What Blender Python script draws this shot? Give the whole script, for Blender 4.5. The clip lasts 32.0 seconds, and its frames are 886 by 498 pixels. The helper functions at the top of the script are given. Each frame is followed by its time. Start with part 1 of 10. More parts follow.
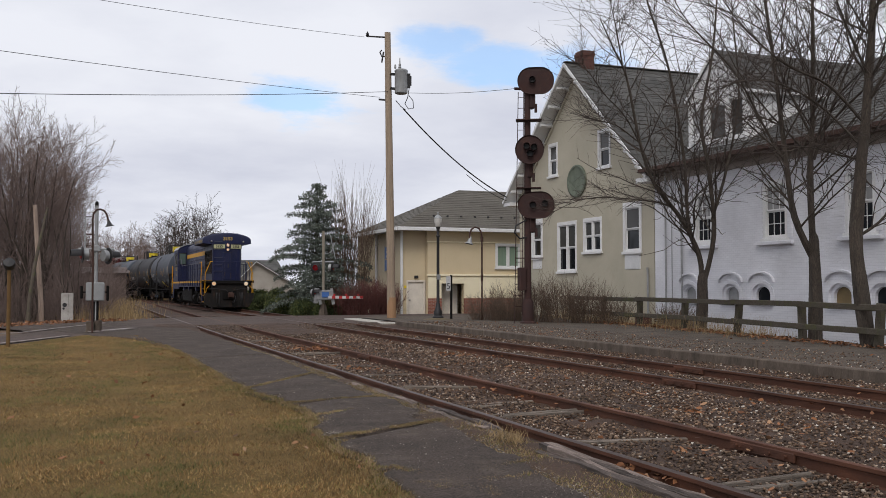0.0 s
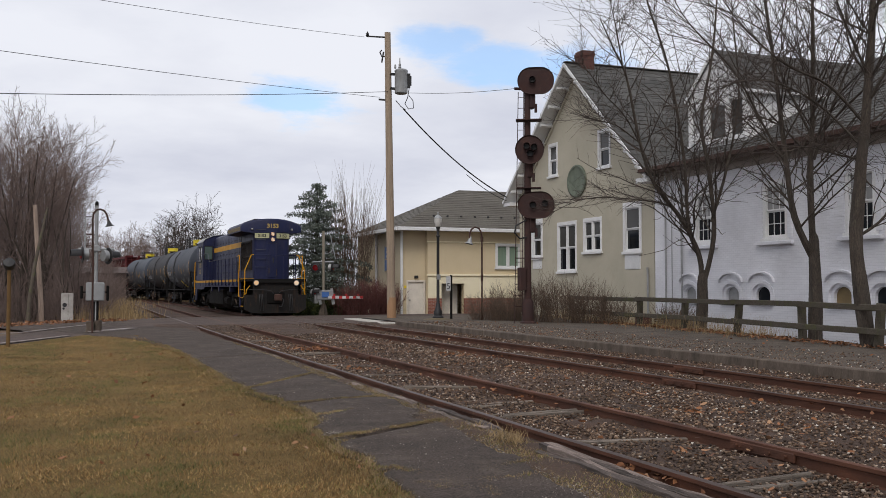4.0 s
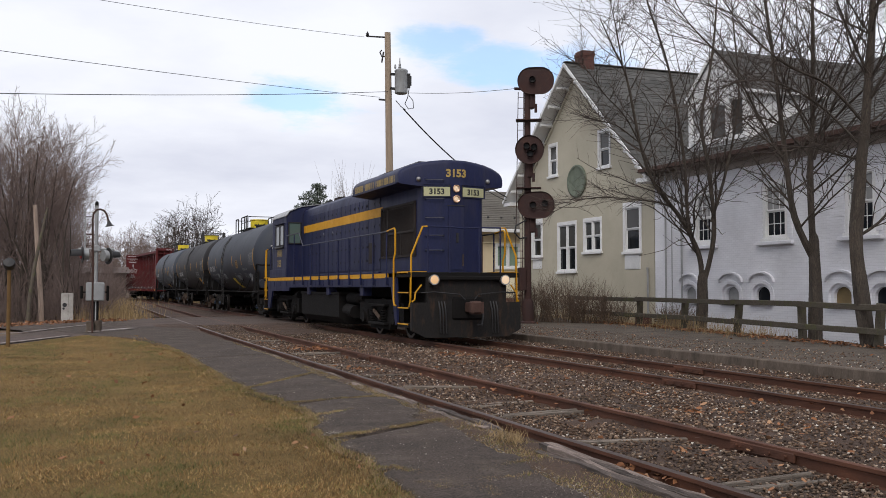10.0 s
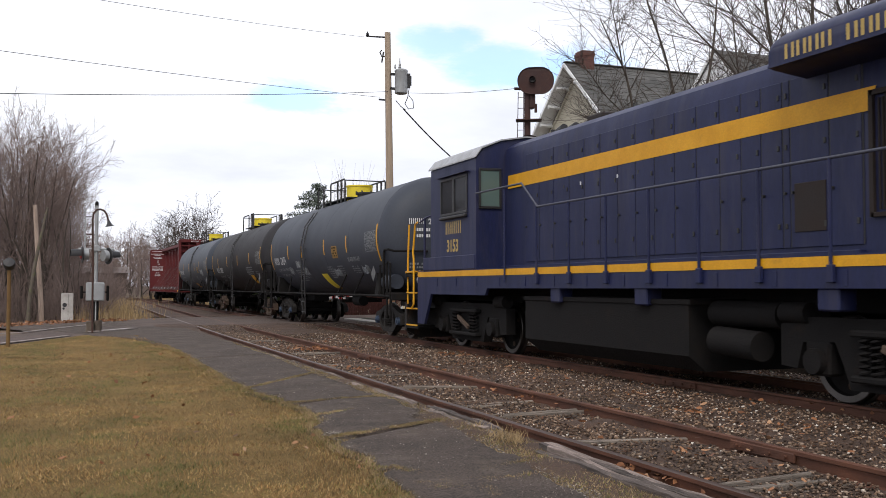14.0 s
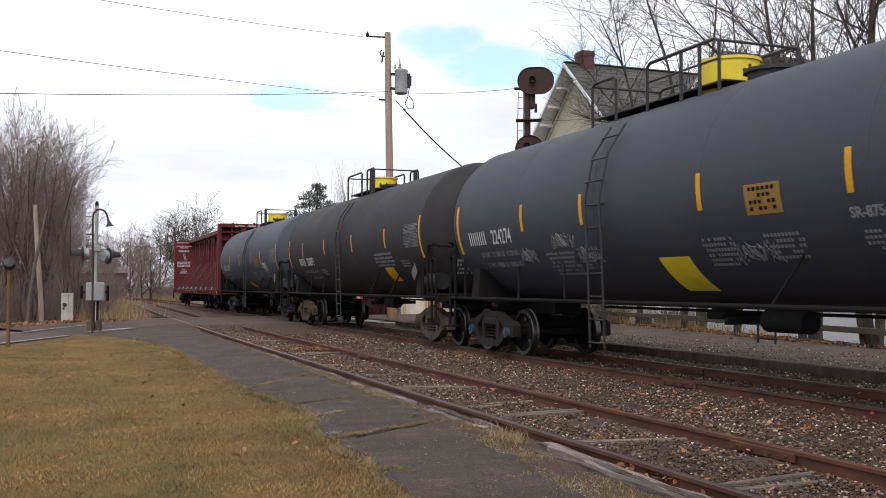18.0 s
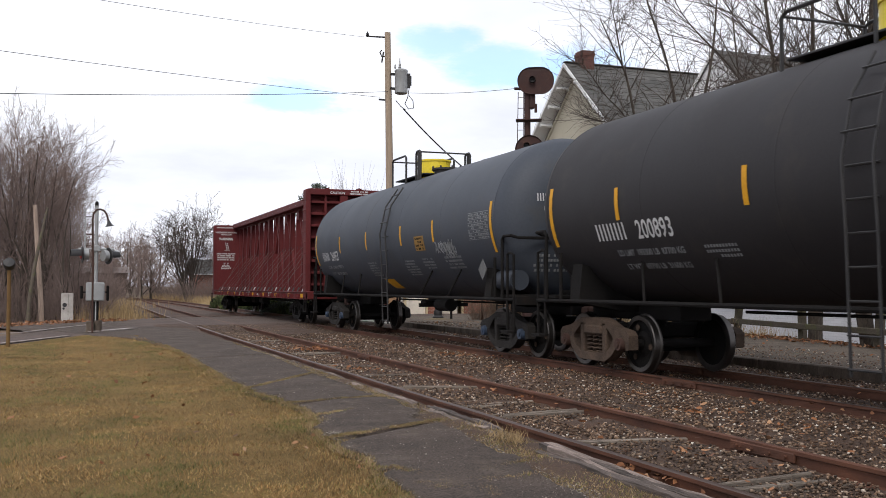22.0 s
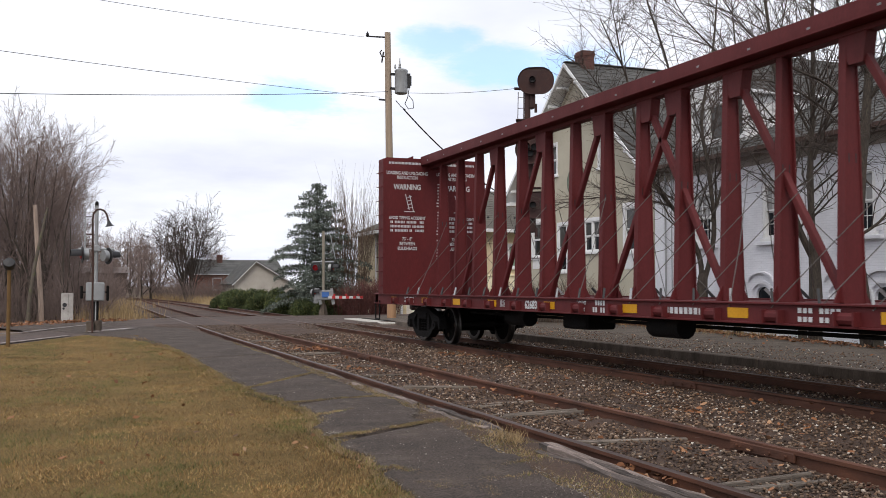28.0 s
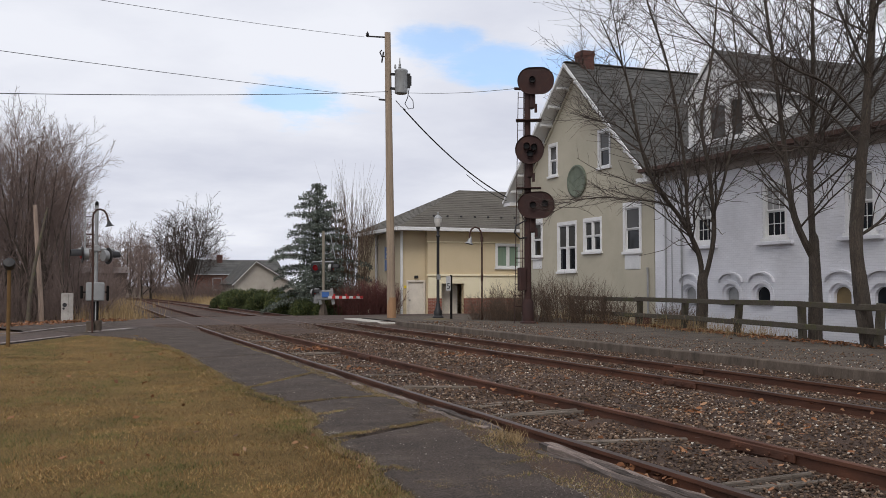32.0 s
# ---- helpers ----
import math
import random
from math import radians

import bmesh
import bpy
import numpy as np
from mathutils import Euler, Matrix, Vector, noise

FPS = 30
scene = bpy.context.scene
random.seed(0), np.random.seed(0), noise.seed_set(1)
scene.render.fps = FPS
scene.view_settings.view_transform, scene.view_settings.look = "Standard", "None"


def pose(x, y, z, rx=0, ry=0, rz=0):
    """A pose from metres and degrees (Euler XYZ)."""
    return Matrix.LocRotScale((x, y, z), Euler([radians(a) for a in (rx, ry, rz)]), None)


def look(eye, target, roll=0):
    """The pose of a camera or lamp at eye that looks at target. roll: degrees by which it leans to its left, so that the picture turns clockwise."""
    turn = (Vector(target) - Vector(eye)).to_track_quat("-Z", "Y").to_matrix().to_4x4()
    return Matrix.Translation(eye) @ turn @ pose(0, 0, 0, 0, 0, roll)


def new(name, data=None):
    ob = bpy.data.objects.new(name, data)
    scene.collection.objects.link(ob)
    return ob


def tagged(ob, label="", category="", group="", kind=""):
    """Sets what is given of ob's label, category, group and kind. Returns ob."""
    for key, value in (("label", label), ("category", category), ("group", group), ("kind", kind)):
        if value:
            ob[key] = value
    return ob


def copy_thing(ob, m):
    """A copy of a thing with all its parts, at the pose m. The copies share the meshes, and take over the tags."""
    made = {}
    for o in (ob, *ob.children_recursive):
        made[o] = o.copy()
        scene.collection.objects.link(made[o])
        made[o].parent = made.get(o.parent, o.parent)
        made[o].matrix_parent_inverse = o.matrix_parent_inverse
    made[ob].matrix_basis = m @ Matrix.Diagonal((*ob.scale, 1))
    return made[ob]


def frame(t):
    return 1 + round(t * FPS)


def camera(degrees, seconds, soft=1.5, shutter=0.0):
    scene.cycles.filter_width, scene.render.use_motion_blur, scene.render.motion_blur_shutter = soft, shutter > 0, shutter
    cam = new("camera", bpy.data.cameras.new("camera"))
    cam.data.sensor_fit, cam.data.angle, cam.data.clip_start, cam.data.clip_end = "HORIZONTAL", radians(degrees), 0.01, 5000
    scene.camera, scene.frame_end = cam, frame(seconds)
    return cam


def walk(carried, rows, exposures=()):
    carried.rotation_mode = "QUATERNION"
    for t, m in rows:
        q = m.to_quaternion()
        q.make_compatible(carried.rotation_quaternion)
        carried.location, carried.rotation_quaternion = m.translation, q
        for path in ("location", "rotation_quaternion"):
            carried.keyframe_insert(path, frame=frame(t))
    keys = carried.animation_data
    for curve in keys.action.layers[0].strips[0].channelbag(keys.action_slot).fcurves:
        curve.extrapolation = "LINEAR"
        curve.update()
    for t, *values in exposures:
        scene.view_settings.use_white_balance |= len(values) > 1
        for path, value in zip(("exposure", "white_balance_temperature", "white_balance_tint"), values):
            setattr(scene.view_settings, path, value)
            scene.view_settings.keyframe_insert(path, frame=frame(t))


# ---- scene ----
cam = camera(48.51, 32.0, soft=0.65, shutter=0.15)
HEAD = math.atan(674.0 / 1740.0)
PITCH = radians(2.172)
EYE = Vector((0.0, 0.0, 1.38))
AIM = EYE + 30 * Vector((math.sin(HEAD) * math.cos(PITCH), math.cos(HEAD) * math.cos(PITCH), math.sin(PITCH)))
walk(cam, [(0.0, look(EYE, AIM)), (32.0, look(EYE, AIM))],
     exposures=[(0.0, -0.18), (8.5, -0.12), (13.0, 0.3), (24.0, 0.3), (28.0, 0.2), (30.0, 0.05), (31.0, -0.1), (32.0, -0.15)])

# ------------------------------------------------------------------ world and sun
world = bpy.data.worlds.new("sky")
scene.world = world
world.use_nodes = True


def build_sky():
    nt = world.node_tree
    n, l = nt.nodes, nt.links
    n.clear()
    out = n.new("ShaderNodeOutputWorld")
    mixs = n.new("ShaderNodeMixShader")
    l.new(mixs.outputs[0], out.inputs[0])
    sky = n.new("ShaderNodeTexSky")
    sky.sky_type = "NISHITA"
    sky.sun_disc = False
    sky.sun_elevation = radians(46)
    sky.sun_rotation = radians(211)
    bsky = n.new("ShaderNodeBackground")
    bsky.inputs[1].default_value = 0.15
    tint = n.new("ShaderNodeMix")
    tint.data_type, tint.blend_type = "RGBA", "MULTIPLY"
    tint.inputs[0].default_value = 1.0
    tint.inputs[7].default_value = (0.80, 1.18, 1.45, 1)
    l.new(sky.outputs[0], tint.inputs[6])
    l.new(tint.outputs[2], bsky.inputs[0])
    bcl = n.new("ShaderNodeBackground")
    bcl.inputs[1].default_value = 1.06
    l.new(bsky.outputs[0], mixs.inputs[1])
    l.new(bcl.outputs[0], mixs.inputs[2])
    tc = n.new("ShaderNodeTexCoord")
    sep = n.new("ShaderNodeSeparateXYZ")
    l.new(tc.outputs["Generated"], sep.inputs[0])

    def math_node(op, a, b=None, c=None):
        m = n.new("ShaderNodeMath")
        m.operation = op
        for k, s in enumerate((a, b, c)):
            if s is None:
                continue
            if isinstance(s, (int, float)):
                m.inputs[k].default_value = s
            else:
                l.new(s, m.inputs[k])
        return m.outputs[0]

    zz = math_node("ADD", math_node("MAXIMUM", sep.outputs[2], 0.0), 0.16)
    px = math_node("DIVIDE", sep.outputs[0], zz)
    py = math_node("DIVIDE", sep.outputs[1], zz)
    comb = n.new("ShaderNodeCombineXYZ")
    l.new(px, comb.inputs[0])
    l.new(py, comb.inputs[1])

    def noise_tex(scale, detail, rough, off):
        mp = n.new("ShaderNodeMapping")
        mp.inputs["Location"].default_value = off
        l.new(comb.outputs[0], mp.inputs[0])
        t = n.new("ShaderNodeTexNoise")
        t.inputs["Scale"].default_value = scale
        t.inputs["Detail"].default_value = detail
        t.inputs["Roughness"].default_value = rough
        l.new(mp.outputs[0], t.inputs["Vector"])
        return t.outputs["Fac"]

    # holes of blue sky between the clouds
    holes = None
    for d, w in (((0.2095, 0.959, 0.190), (17, 17, 34)), ((0.40, 0.889, 0.222), (12, 12, 30)),
                 ((0.345, 0.905, 0.245), (14, 14, 34)), ((0.47, 0.85, 0.215), (13, 13, 30))):
        sub = n.new("ShaderNodeVectorMath")
        sub.operation = "SUBTRACT"
        l.new(tc.outputs["Generated"], sub.inputs[0])
        sub.inputs[1].default_value = d
        mul = n.new("ShaderNodeVectorMath")
        mul.operation = "MULTIPLY"
        l.new(sub.outputs[0], mul.inputs[0])
        mul.inputs[1].default_value = w
        le = n.new("ShaderNodeVectorMath")
        le.operation = "LENGTH"
        l.new(mul.outputs[0], le.inputs[0])
        g = math_node("POWER", 2.718, math_node("MULTIPLY", math_node("POWER", le.outputs["Value"], 2.0), -1.0))
        holes = g if holes is None else math_node("MAXIMUM", holes, g)
    fine = noise_tex(2.3, 7, 0.62, (3.1, 1.7, 0))
    wide = noise_tex(0.55, 4, 0.5, (0.4, 2.6, 0))
    v = math_node("SUBTRACT", math_node("ADD", fine, math_node("MULTIPLY", wide, 0.35)), math_node("MULTIPLY", holes, 0.36))
    ramp = n.new("ShaderNodeMapRange")
    ramp.interpolation_type = "SMOOTHSTEP"
    ramp.inputs["From Min"].default_value = 0.30
    ramp.inputs["From Max"].default_value = 0.52
    ramp.inputs["To Min"].default_value = 0.42
    l.new(v, ramp.inputs["Value"])
    l.new(ramp.outputs[0], mixs.inputs[0])
    # cloud tone
    tone = noise_tex(0.9, 6, 0.55, (7.3, 0.2, 0))
    cr = n.new("ShaderNodeValToRGB")
    cr.color_ramp.elements[0].position = 0.30
    cr.color_ramp.elements[0].color = (0.665, 0.69, 0.80, 1)
    cr.color_ramp.elements[1].position = 0.62
    cr.color_ramp.elements[1].color = (0.905, 0.925, 1.0, 1)
    l.new(tone, cr.inputs[0])
    l.new(cr.outputs[0], bcl.inputs[0])


build_sky()
sun_data = bpy.data.lights.new("sun", "SUN")
sun_data.energy, sun_data.angle, sun_data.color = 1.5, radians(24), (1.0, 0.94, 0.86)
sun = new("sun", sun_data)
SUN_FROM = Vector((-0.36, -0.60, 0.72))
sun.matrix_world = look(SUN_FROM * 50, (0, 0, 0))

# ------------------------------------------------------------------ materials


def mat(name, col, col2=None, scale=3.0, rough=0.7, metal=0.0, bump=0.15, bscale=60.0, blur=0.25, rand=0.0, stretch=(1, 1, 1),
        dirt=None, dirt_scale=1.2, dirt_at=(0.55, 0.75), spec=0.5, emit=0.0, grain=0.12, island=0.0):
    m = bpy.data.materials.new(name)
    m.use_nodes = True
    nt = m.node_tree
    n, l = nt.nodes, nt.links
    b = n["Principled BSDF"]
    b.inputs["Roughness"].default_value = rough
    b.inputs["Metallic"].default_value = metal
    b.inputs["Specular IOR Level"].default_value = spec
    tc = n.new("ShaderNodeTexCoord")
    mp = n.new("ShaderNodeMapping")
    mp.inputs["Scale"].default_value = stretch
    l.new(tc.outputs["Object"], mp.inputs[0])

    def tex(s, d, r):
        t = n.new("ShaderNodeTexNoise")
        t.inputs["Scale"].default_value, t.inputs["Detail"].default_value, t.inputs["Roughness"].default_value = s, d, r
        l.new(mp.outputs[0], t.inputs["Vector"])
        return t

    def mix(kind, fac, a, c):
        x = n.new("ShaderNodeMix")
        x.data_type, x.blend_type = "RGBA", kind
        for sock, s in ((x.inputs[0], fac), (x.inputs[6], a), (x.inputs[7], c)):
            if isinstance(s, (int, float)):
                sock.default_value = s
            elif isinstance(s, tuple):
                sock.default_value = (*s, 1) if len(s) == 3 else s
            else:
                l.new(s, sock)
        return x.outputs[2]

    def span(sock, a, c, lo=0.0, hi=1.0):
        r = n.new("ShaderNodeMapRange")
        r.inputs["From Min"].default_value, r.inputs["From Max"].default_value = a, c
        r.inputs["To Min"].default_value, r.inputs["To Max"].default_value = lo, hi
        l.new(sock, r.inputs["Value"])
        return r.outputs[0]

    col2 = col2 or tuple(c * 0.75 for c in col)
    t1 = tex(scale, 6, 0.6)
    c = mix("MIX", span(t1.outputs["Fac"], 0.5 - blur, 0.5 + blur), col, col2)
    t2 = tex(bscale, 4, 0.7)
    if grain:
        c = mix("MULTIPLY", 1.0, c, mix("MIX", span(t2.outputs["Fac"], 0.3, 0.7), (1 - grain,) * 3, (1 + grain,) * 3))
    if dirt:
        t3 = tex(dirt_scale, 8, 0.65)
        c = mix("MIX", span(t3.outputs["Fac"], *dirt_at), c, dirt)
    if rand:
        oi = n.new("ShaderNodeObjectInfo")
        c = mix("MULTIPLY", 1.0, c, mix("MIX", oi.outputs["Random"], (1 - rand,) * 3, (1 + rand,) * 3))
    if island:
        ge = n.new("ShaderNodeNewGeometry")
        c = mix("MULTIPLY", 1.0, c, mix("MIX", ge.outputs["Random Per Island"], (1 - island,) * 3, (1 + island,) * 3))
    l.new(c, b.inputs["Base Color"])
    if bump:
        bp = n.new("ShaderNodeBump")
        bp.inputs["Strength"].default_value = bump
        bp.inputs["Distance"].default_value = 0.02
        l.new(t2.outputs["Fac"], bp.inputs["Height"])
        l.new(bp.outputs[0], b.inputs["Normal"])
    l.new(span(t1.outputs["Fac"], 0.2, 0.8, max(rough - 0.1, 0.02), min(rough + 0.1, 1)), b.inputs["Roughness"])
    if emit:
        b.inputs["Emission Color"].default_value = (*col, 1)
        b.inputs["Emission Strength"].default_value = emit
    return m


def ramp_mat(name, stops, rough=0.85, bump=0.0, bscale=50, big=0.8, big_amt=0.3):
    """A colour for every loose piece, drawn per island from a ramp."""
    m = bpy.data.materials.new(name)
    m.use_nodes = True
    n, l = m.node_tree.nodes, m.node_tree.links
    b = n["Principled BSDF"]
    b.inputs["Roughness"].default_value = rough
    ge = n.new("ShaderNodeNewGeometry")
    cr = n.new("ShaderNodeValToRGB")
    cr.color_ramp.interpolation = "LINEAR"
    while len(cr.color_ramp.elements) < len(stops):
        cr.color_ramp.elements.new(0.5)
    for e, (p, c) in zip(cr.color_ramp.elements, stops):
        e.position, e.color = p, (*c, 1)
    l.new(ge.outputs["Random Per Island"], cr.inputs[0])
    tc = n.new("ShaderNodeTexCoord")
    t = n.new("ShaderNodeTexNoise")
    t.inputs["Scale"].default_value = big
    t.inputs["Detail"].default_value = 5
    l.new(tc.outputs["Object"], t.inputs["Vector"])
    r = n.new("ShaderNodeMapRange")
    r.inputs["From Min"].default_value, r.inputs["From Max"].default_value = 0.3, 0.7
    r.inputs["To Min"].default_value, r.inputs["To Max"].default_value = 1 - big_amt, 1 + big_amt
    l.new(t.outputs["Fac"], r.inputs["Value"])
    x = n.new("ShaderNodeMix")
    x.data_type, x.blend_type = "RGBA", "MULTIPLY"
    x.inputs[0].default_value = 1
    l.new(cr.outputs[0], x.inputs[6])
    l.new(r.outputs[0], x.inputs[7])
    l.new(x.outputs[2], b.inputs["Base Color"])
    return m


def glass_mat(name, col=(0.012, 0.014, 0.017), rough=0.06):
    m = bpy.data.materials.new(name)
    m.use_nodes = True
    b = m.node_tree.nodes["Principled BSDF"]
    b.inputs["Base Color"].default_value = (*col, 1)
    b.inputs["Roughness"].default_value = rough
    b.inputs["IOR"].default_value = 1.33
    return m


def lamp_mat(name, col, strength):
    m = bpy.data.materials.new(name)
    m.use_nodes = True
    b = m.node_tree.nodes["Principled BSDF"]
    b.inputs["Base Color"].default_value = (*(0.35 * c for c in col), 1)
    b.inputs["Emission Color"].default_value = (*col, 1)
    b.inputs["Emission Strength"].default_value = strength
    b.inputs["Roughness"].default_value = 0.2
    return m


M_CAPBLUE = mat("blue_axle_cap", (0.03, 0.058, 0.11), (0.03, 0.04, 0.06), 8, 0.6, 0, 0.1, 40)
M_RAIL = mat("rail_rust", (0.145, 0.055, 0.028), (0.052, 0.023, 0.015), 4, 0.75, 0.3, 0.3, 80, stretch=(1, 0.3, 1))
M_RAILTOP = mat("rail_head", (0.10, 0.062, 0.047), (0.06, 0.038, 0.03), 2, 0.5, 0.6, 0.05, 80, stretch=(1, 0.1, 1))
M_TIE = mat("weathered_tie", (0.23, 0.19, 0.155), (0.06, 0.047, 0.038), 9, 0.9, 0, 0.9, 30, stretch=(0.25, 3, 3), grain=0.4, rand=0.35)
M_BED = mat("ballast_bed", (0.085, 0.045, 0.026), (0.030, 0.018, 0.012), 1.2, 0.95, 0, 0.9, 45, grain=0.5)
M_ASPH = mat("old_asphalt", (0.094, 0.071, 0.058), (0.050, 0.039, 0.033), 1.3, 0.95, 0, 1.0, 60, grain=0.85, dirt=(0.15, 0.118, 0.088), dirt_scale=2.4, dirt_at=(0.54, 0.82), spec=0.25)
M_ROAD = mat("road_asphalt", (0.085, 0.08, 0.08), (0.062, 0.058, 0.06), 0.5, 0.9, 0, 0.25, 120, grain=0.15)
M_XING = mat("crossing_asphalt", (0.105, 0.076, 0.064), (0.064, 0.049, 0.043), 0.9, 0.95, 0, 0.5, 90, grain=0.35, spec=0.25, dirt=(0.15, 0.105, 0.08), dirt_scale=0.7, dirt_at=(0.56, 0.8))
M_LINE = mat("worn_road_paint", (0.42, 0.37, 0.34), (0.14, 0.11, 0.10), 3.5, 0.9, 0, 0.2, 60, grain=0.3)
M_MOULD = mat("leaf_mould", (0.15, 0.085, 0.045), (0.075, 0.05, 0.03), 1.6, 0.95, 0, 0.8, 35, grain=0.5)
M_SOIL = mat("lawn_soil", (0.205, 0.130, 0.050), (0.112, 0.078, 0.030), 1.2, 0.95, 0, 0.9, 90, grain=0.85, dirt=(0.108, 0.105, 0.034), dirt_scale=0.9, dirt_at=(0.55, 0.8), spec=0.1)
M_GROUND = mat("winter_ground", (0.16, 0.115, 0.06), (0.09, 0.075, 0.045), 0.25, 0.95, 0, 0.6, 20, grain=0.3)
M_GRAVEL = mat("platform_gravel", (0.115, 0.088, 0.066), (0.05, 0.039, 0.029), 1.6, 0.95, 0, 0.8, 45, grain=0.5, dirt=(0.085, 0.088, 0.045), dirt_scale=1.1, dirt_at=(0.6, 0.85))
M_CONC = mat("stained_concrete", (0.15, 0.115, 0.088), (0.045, 0.034, 0.026), 3.5, 0.92, 0, 0.5, 40, stretch=(1, 1, 0.35), grain=0.3)
M_CONCL = mat("pale_concrete", (0.5, 0.47, 0.42), (0.36, 0.34, 0.3), 2, 0.9, 0, 0.3, 50)
M_WHITE = mat("white_road_paint", (0.72, 0.7, 0.66), (0.5, 0.48, 0.45), 3, 0.8, 0, 0.2, 60)
M_WOODG = mat("grey_weathered_wood", (0.125, 0.10, 0.075), (0.06, 0.05, 0.04), 3, 0.9, 0, 0.5, 25, stretch=(4, 0.4, 4), grain=0.3, dirt=(0.085, 0.10, 0.03), dirt_scale=1.4, dirt_at=(0.52, 0.72))
M_OLDPOLE = mat("bleached_old_wood", (0.40, 0.31, 0.25), (0.22, 0.16, 0.125), 2.5, 0.9, 0, 0.5, 20, stretch=(4, 4, 0.5), grain=0.3)
M_POLE = mat("utility_pole_wood", (0.36, 0.27, 0.19), (0.24, 0.19, 0.145), 2.5, 0.85, 0, 0.4, 20, stretch=(5, 5, 0.25), grain=0.25)
M_BLACK = mat("black_steel", (0.02, 0.02, 0.022), (0.035, 0.033, 0.033), 3, 0.55, 0.3, 0.1, 60)
M_UNDER = mat("grimy_black_running_gear", (0.0085, 0.008, 0.008), (0.014, 0.0125, 0.012), 2.5, 0.85, 0.0, 0.4, 40, dirt=(0.026, 0.017, 0.012), dirt_scale=2.8, dirt_at=(0.58, 0.86), spec=0.12)
M_RUSTY = mat("rusty_truck_steel", (0.105, 0.072, 0.052), (0.048, 0.035, 0.028), 4, 0.88, 0.0, 0.5, 40, grain=0.3, dirt=(0.15, 0.10, 0.07), dirt_scale=3.5, dirt_at=(0.6, 0.85), spec=0.2)
M_TRUCK = mat("grey_dusty_truck_steel", (0.030, 0.027, 0.025), (0.016, 0.014, 0.013), 4, 0.85, 0.0, 0.5, 40, grain=0.25, dirt=(0.06, 0.048, 0.038), dirt_scale=3.5, dirt_at=(0.58, 0.85), spec=0.2)
M_WHEEL = mat("wheel_tread_steel", (0.11, 0.10, 0.095), (0.06, 0.055, 0.05), 2, 0.38, 0.9, 0.05, 60)
M_BLUE = mat("faded_navy_paint", (0.0130, 0.0170, 0.062), (0.0145, 0.0175, 0.046), 1.3, 0.5, 0, 0.06, 30, stretch=(1.6, 1.6, 0.3), dirt=(0.042, 0.039, 0.060), dirt_scale=2.4, dirt_at=(0.50, 0.88), grain=0.18, spec=0.22)
M_PILOT = mat("rust_stained_black_plate", (0.012, 0.0115, 0.012), (0.020, 0.017, 0.015), 3, 0.75, 0, 0.4, 30, stretch=(2, 2, 0.6), grain=0.25, dirt=(0.062, 0.034, 0.020), dirt_scale=2.6, dirt_at=(0.52, 0.75), spec=0.2)
M_BLUEL = mat("sooty_navy_roof", (0.030, 0.034, 0.060), (0.060, 0.062, 0.078), 1.4, 0.6, 0, 0.08, 30)
M_YEL = mat("chrome_yellow_paint", (0.62, 0.31, 0.008), (0.50, 0.24, 0.008), 3, 0.55, 0, 0.05, 40, spec=0.3, dirt=(0.30, 0.16, 0.02), dirt_scale=4, dirt_at=(0.62, 0.85))
M_ORANGE = mat("faded_orange_notice", (0.30, 0.16, 0.022), (0.20, 0.11, 0.02), 5, 0.6, 0, 0.03, 40)
M_PLACARD = mat("grey_placard_holder", (0.13, 0.13, 0.13), (0.07, 0.07, 0.07), 8, 0.6, 0.2, 0.05, 40)
M_YELB = mat("bright_yellow_paint", (0.78, 0.62, 0.03), (0.66, 0.5, 0.02), 3, 0.5, 0, 0.05, 40)
M_GRILLE = mat("brown_radiator_grille", (0.010, 0.0065, 0.0055), (0.022, 0.0125, 0.009), 2, 0.8, 0.1, 0.3, 50)
M_TEXTY = mat("yellow_lettering", (0.44, 0.31, 0.085), (0.34, 0.235, 0.065), 3, 0.6, 0, 0, 40)
M_TEXTW = mat("white_lettering", (0.6, 0.6, 0.6), (0.45, 0.45, 0.46), 3, 0.7, 0, 0, 40)
M_TEXTG = mat("pale_grey_chalk_lettering", (0.24, 0.25, 0.26), (0.16, 0.165, 0.17), 4, 0.8, 0, 0, 40)
M_TEXTK = mat("black_lettering", (0.015, 0.015, 0.015), None, 3, 0.6, 0, 0, 40)
M_CREAM = mat("cream_number_board", (0.47, 0.46, 0.27), (0.38, 0.37, 0.21), 3, 0.5, 0, 0, 40)
M_TANK1 = mat("dark_slate_tank_paint", (0.032, 0.037, 0.050), (0.042, 0.047, 0.060), 0.5, 0.6, 0, 0.04, 25, dirt=(0.055, 0.052, 0.050), dirt_scale=1.3, dirt_at=(0.55, 0.9), grain=0.1, spec=0.3)
M_TANK2 = mat("black_tank_paint", (0.017, 0.016, 0.018), (0.024, 0.022, 0.024), 0.5, 0.66, 0, 0.04, 25, dirt=(0.040, 0.034, 0.030), dirt_scale=1.3, dirt_at=(0.55, 0.9), grain=0.1, spec=0.3)
M_TANK3 = mat("slate_grey_tank_paint", (0.040, 0.047, 0.062), (0.050, 0.057, 0.070), 0.5, 0.6, 0, 0.04, 25, dirt=(0.06, 0.058, 0.056), dirt_scale=1.3, dirt_at=(0.55, 0.9), grain=0.1, spec=0.3)
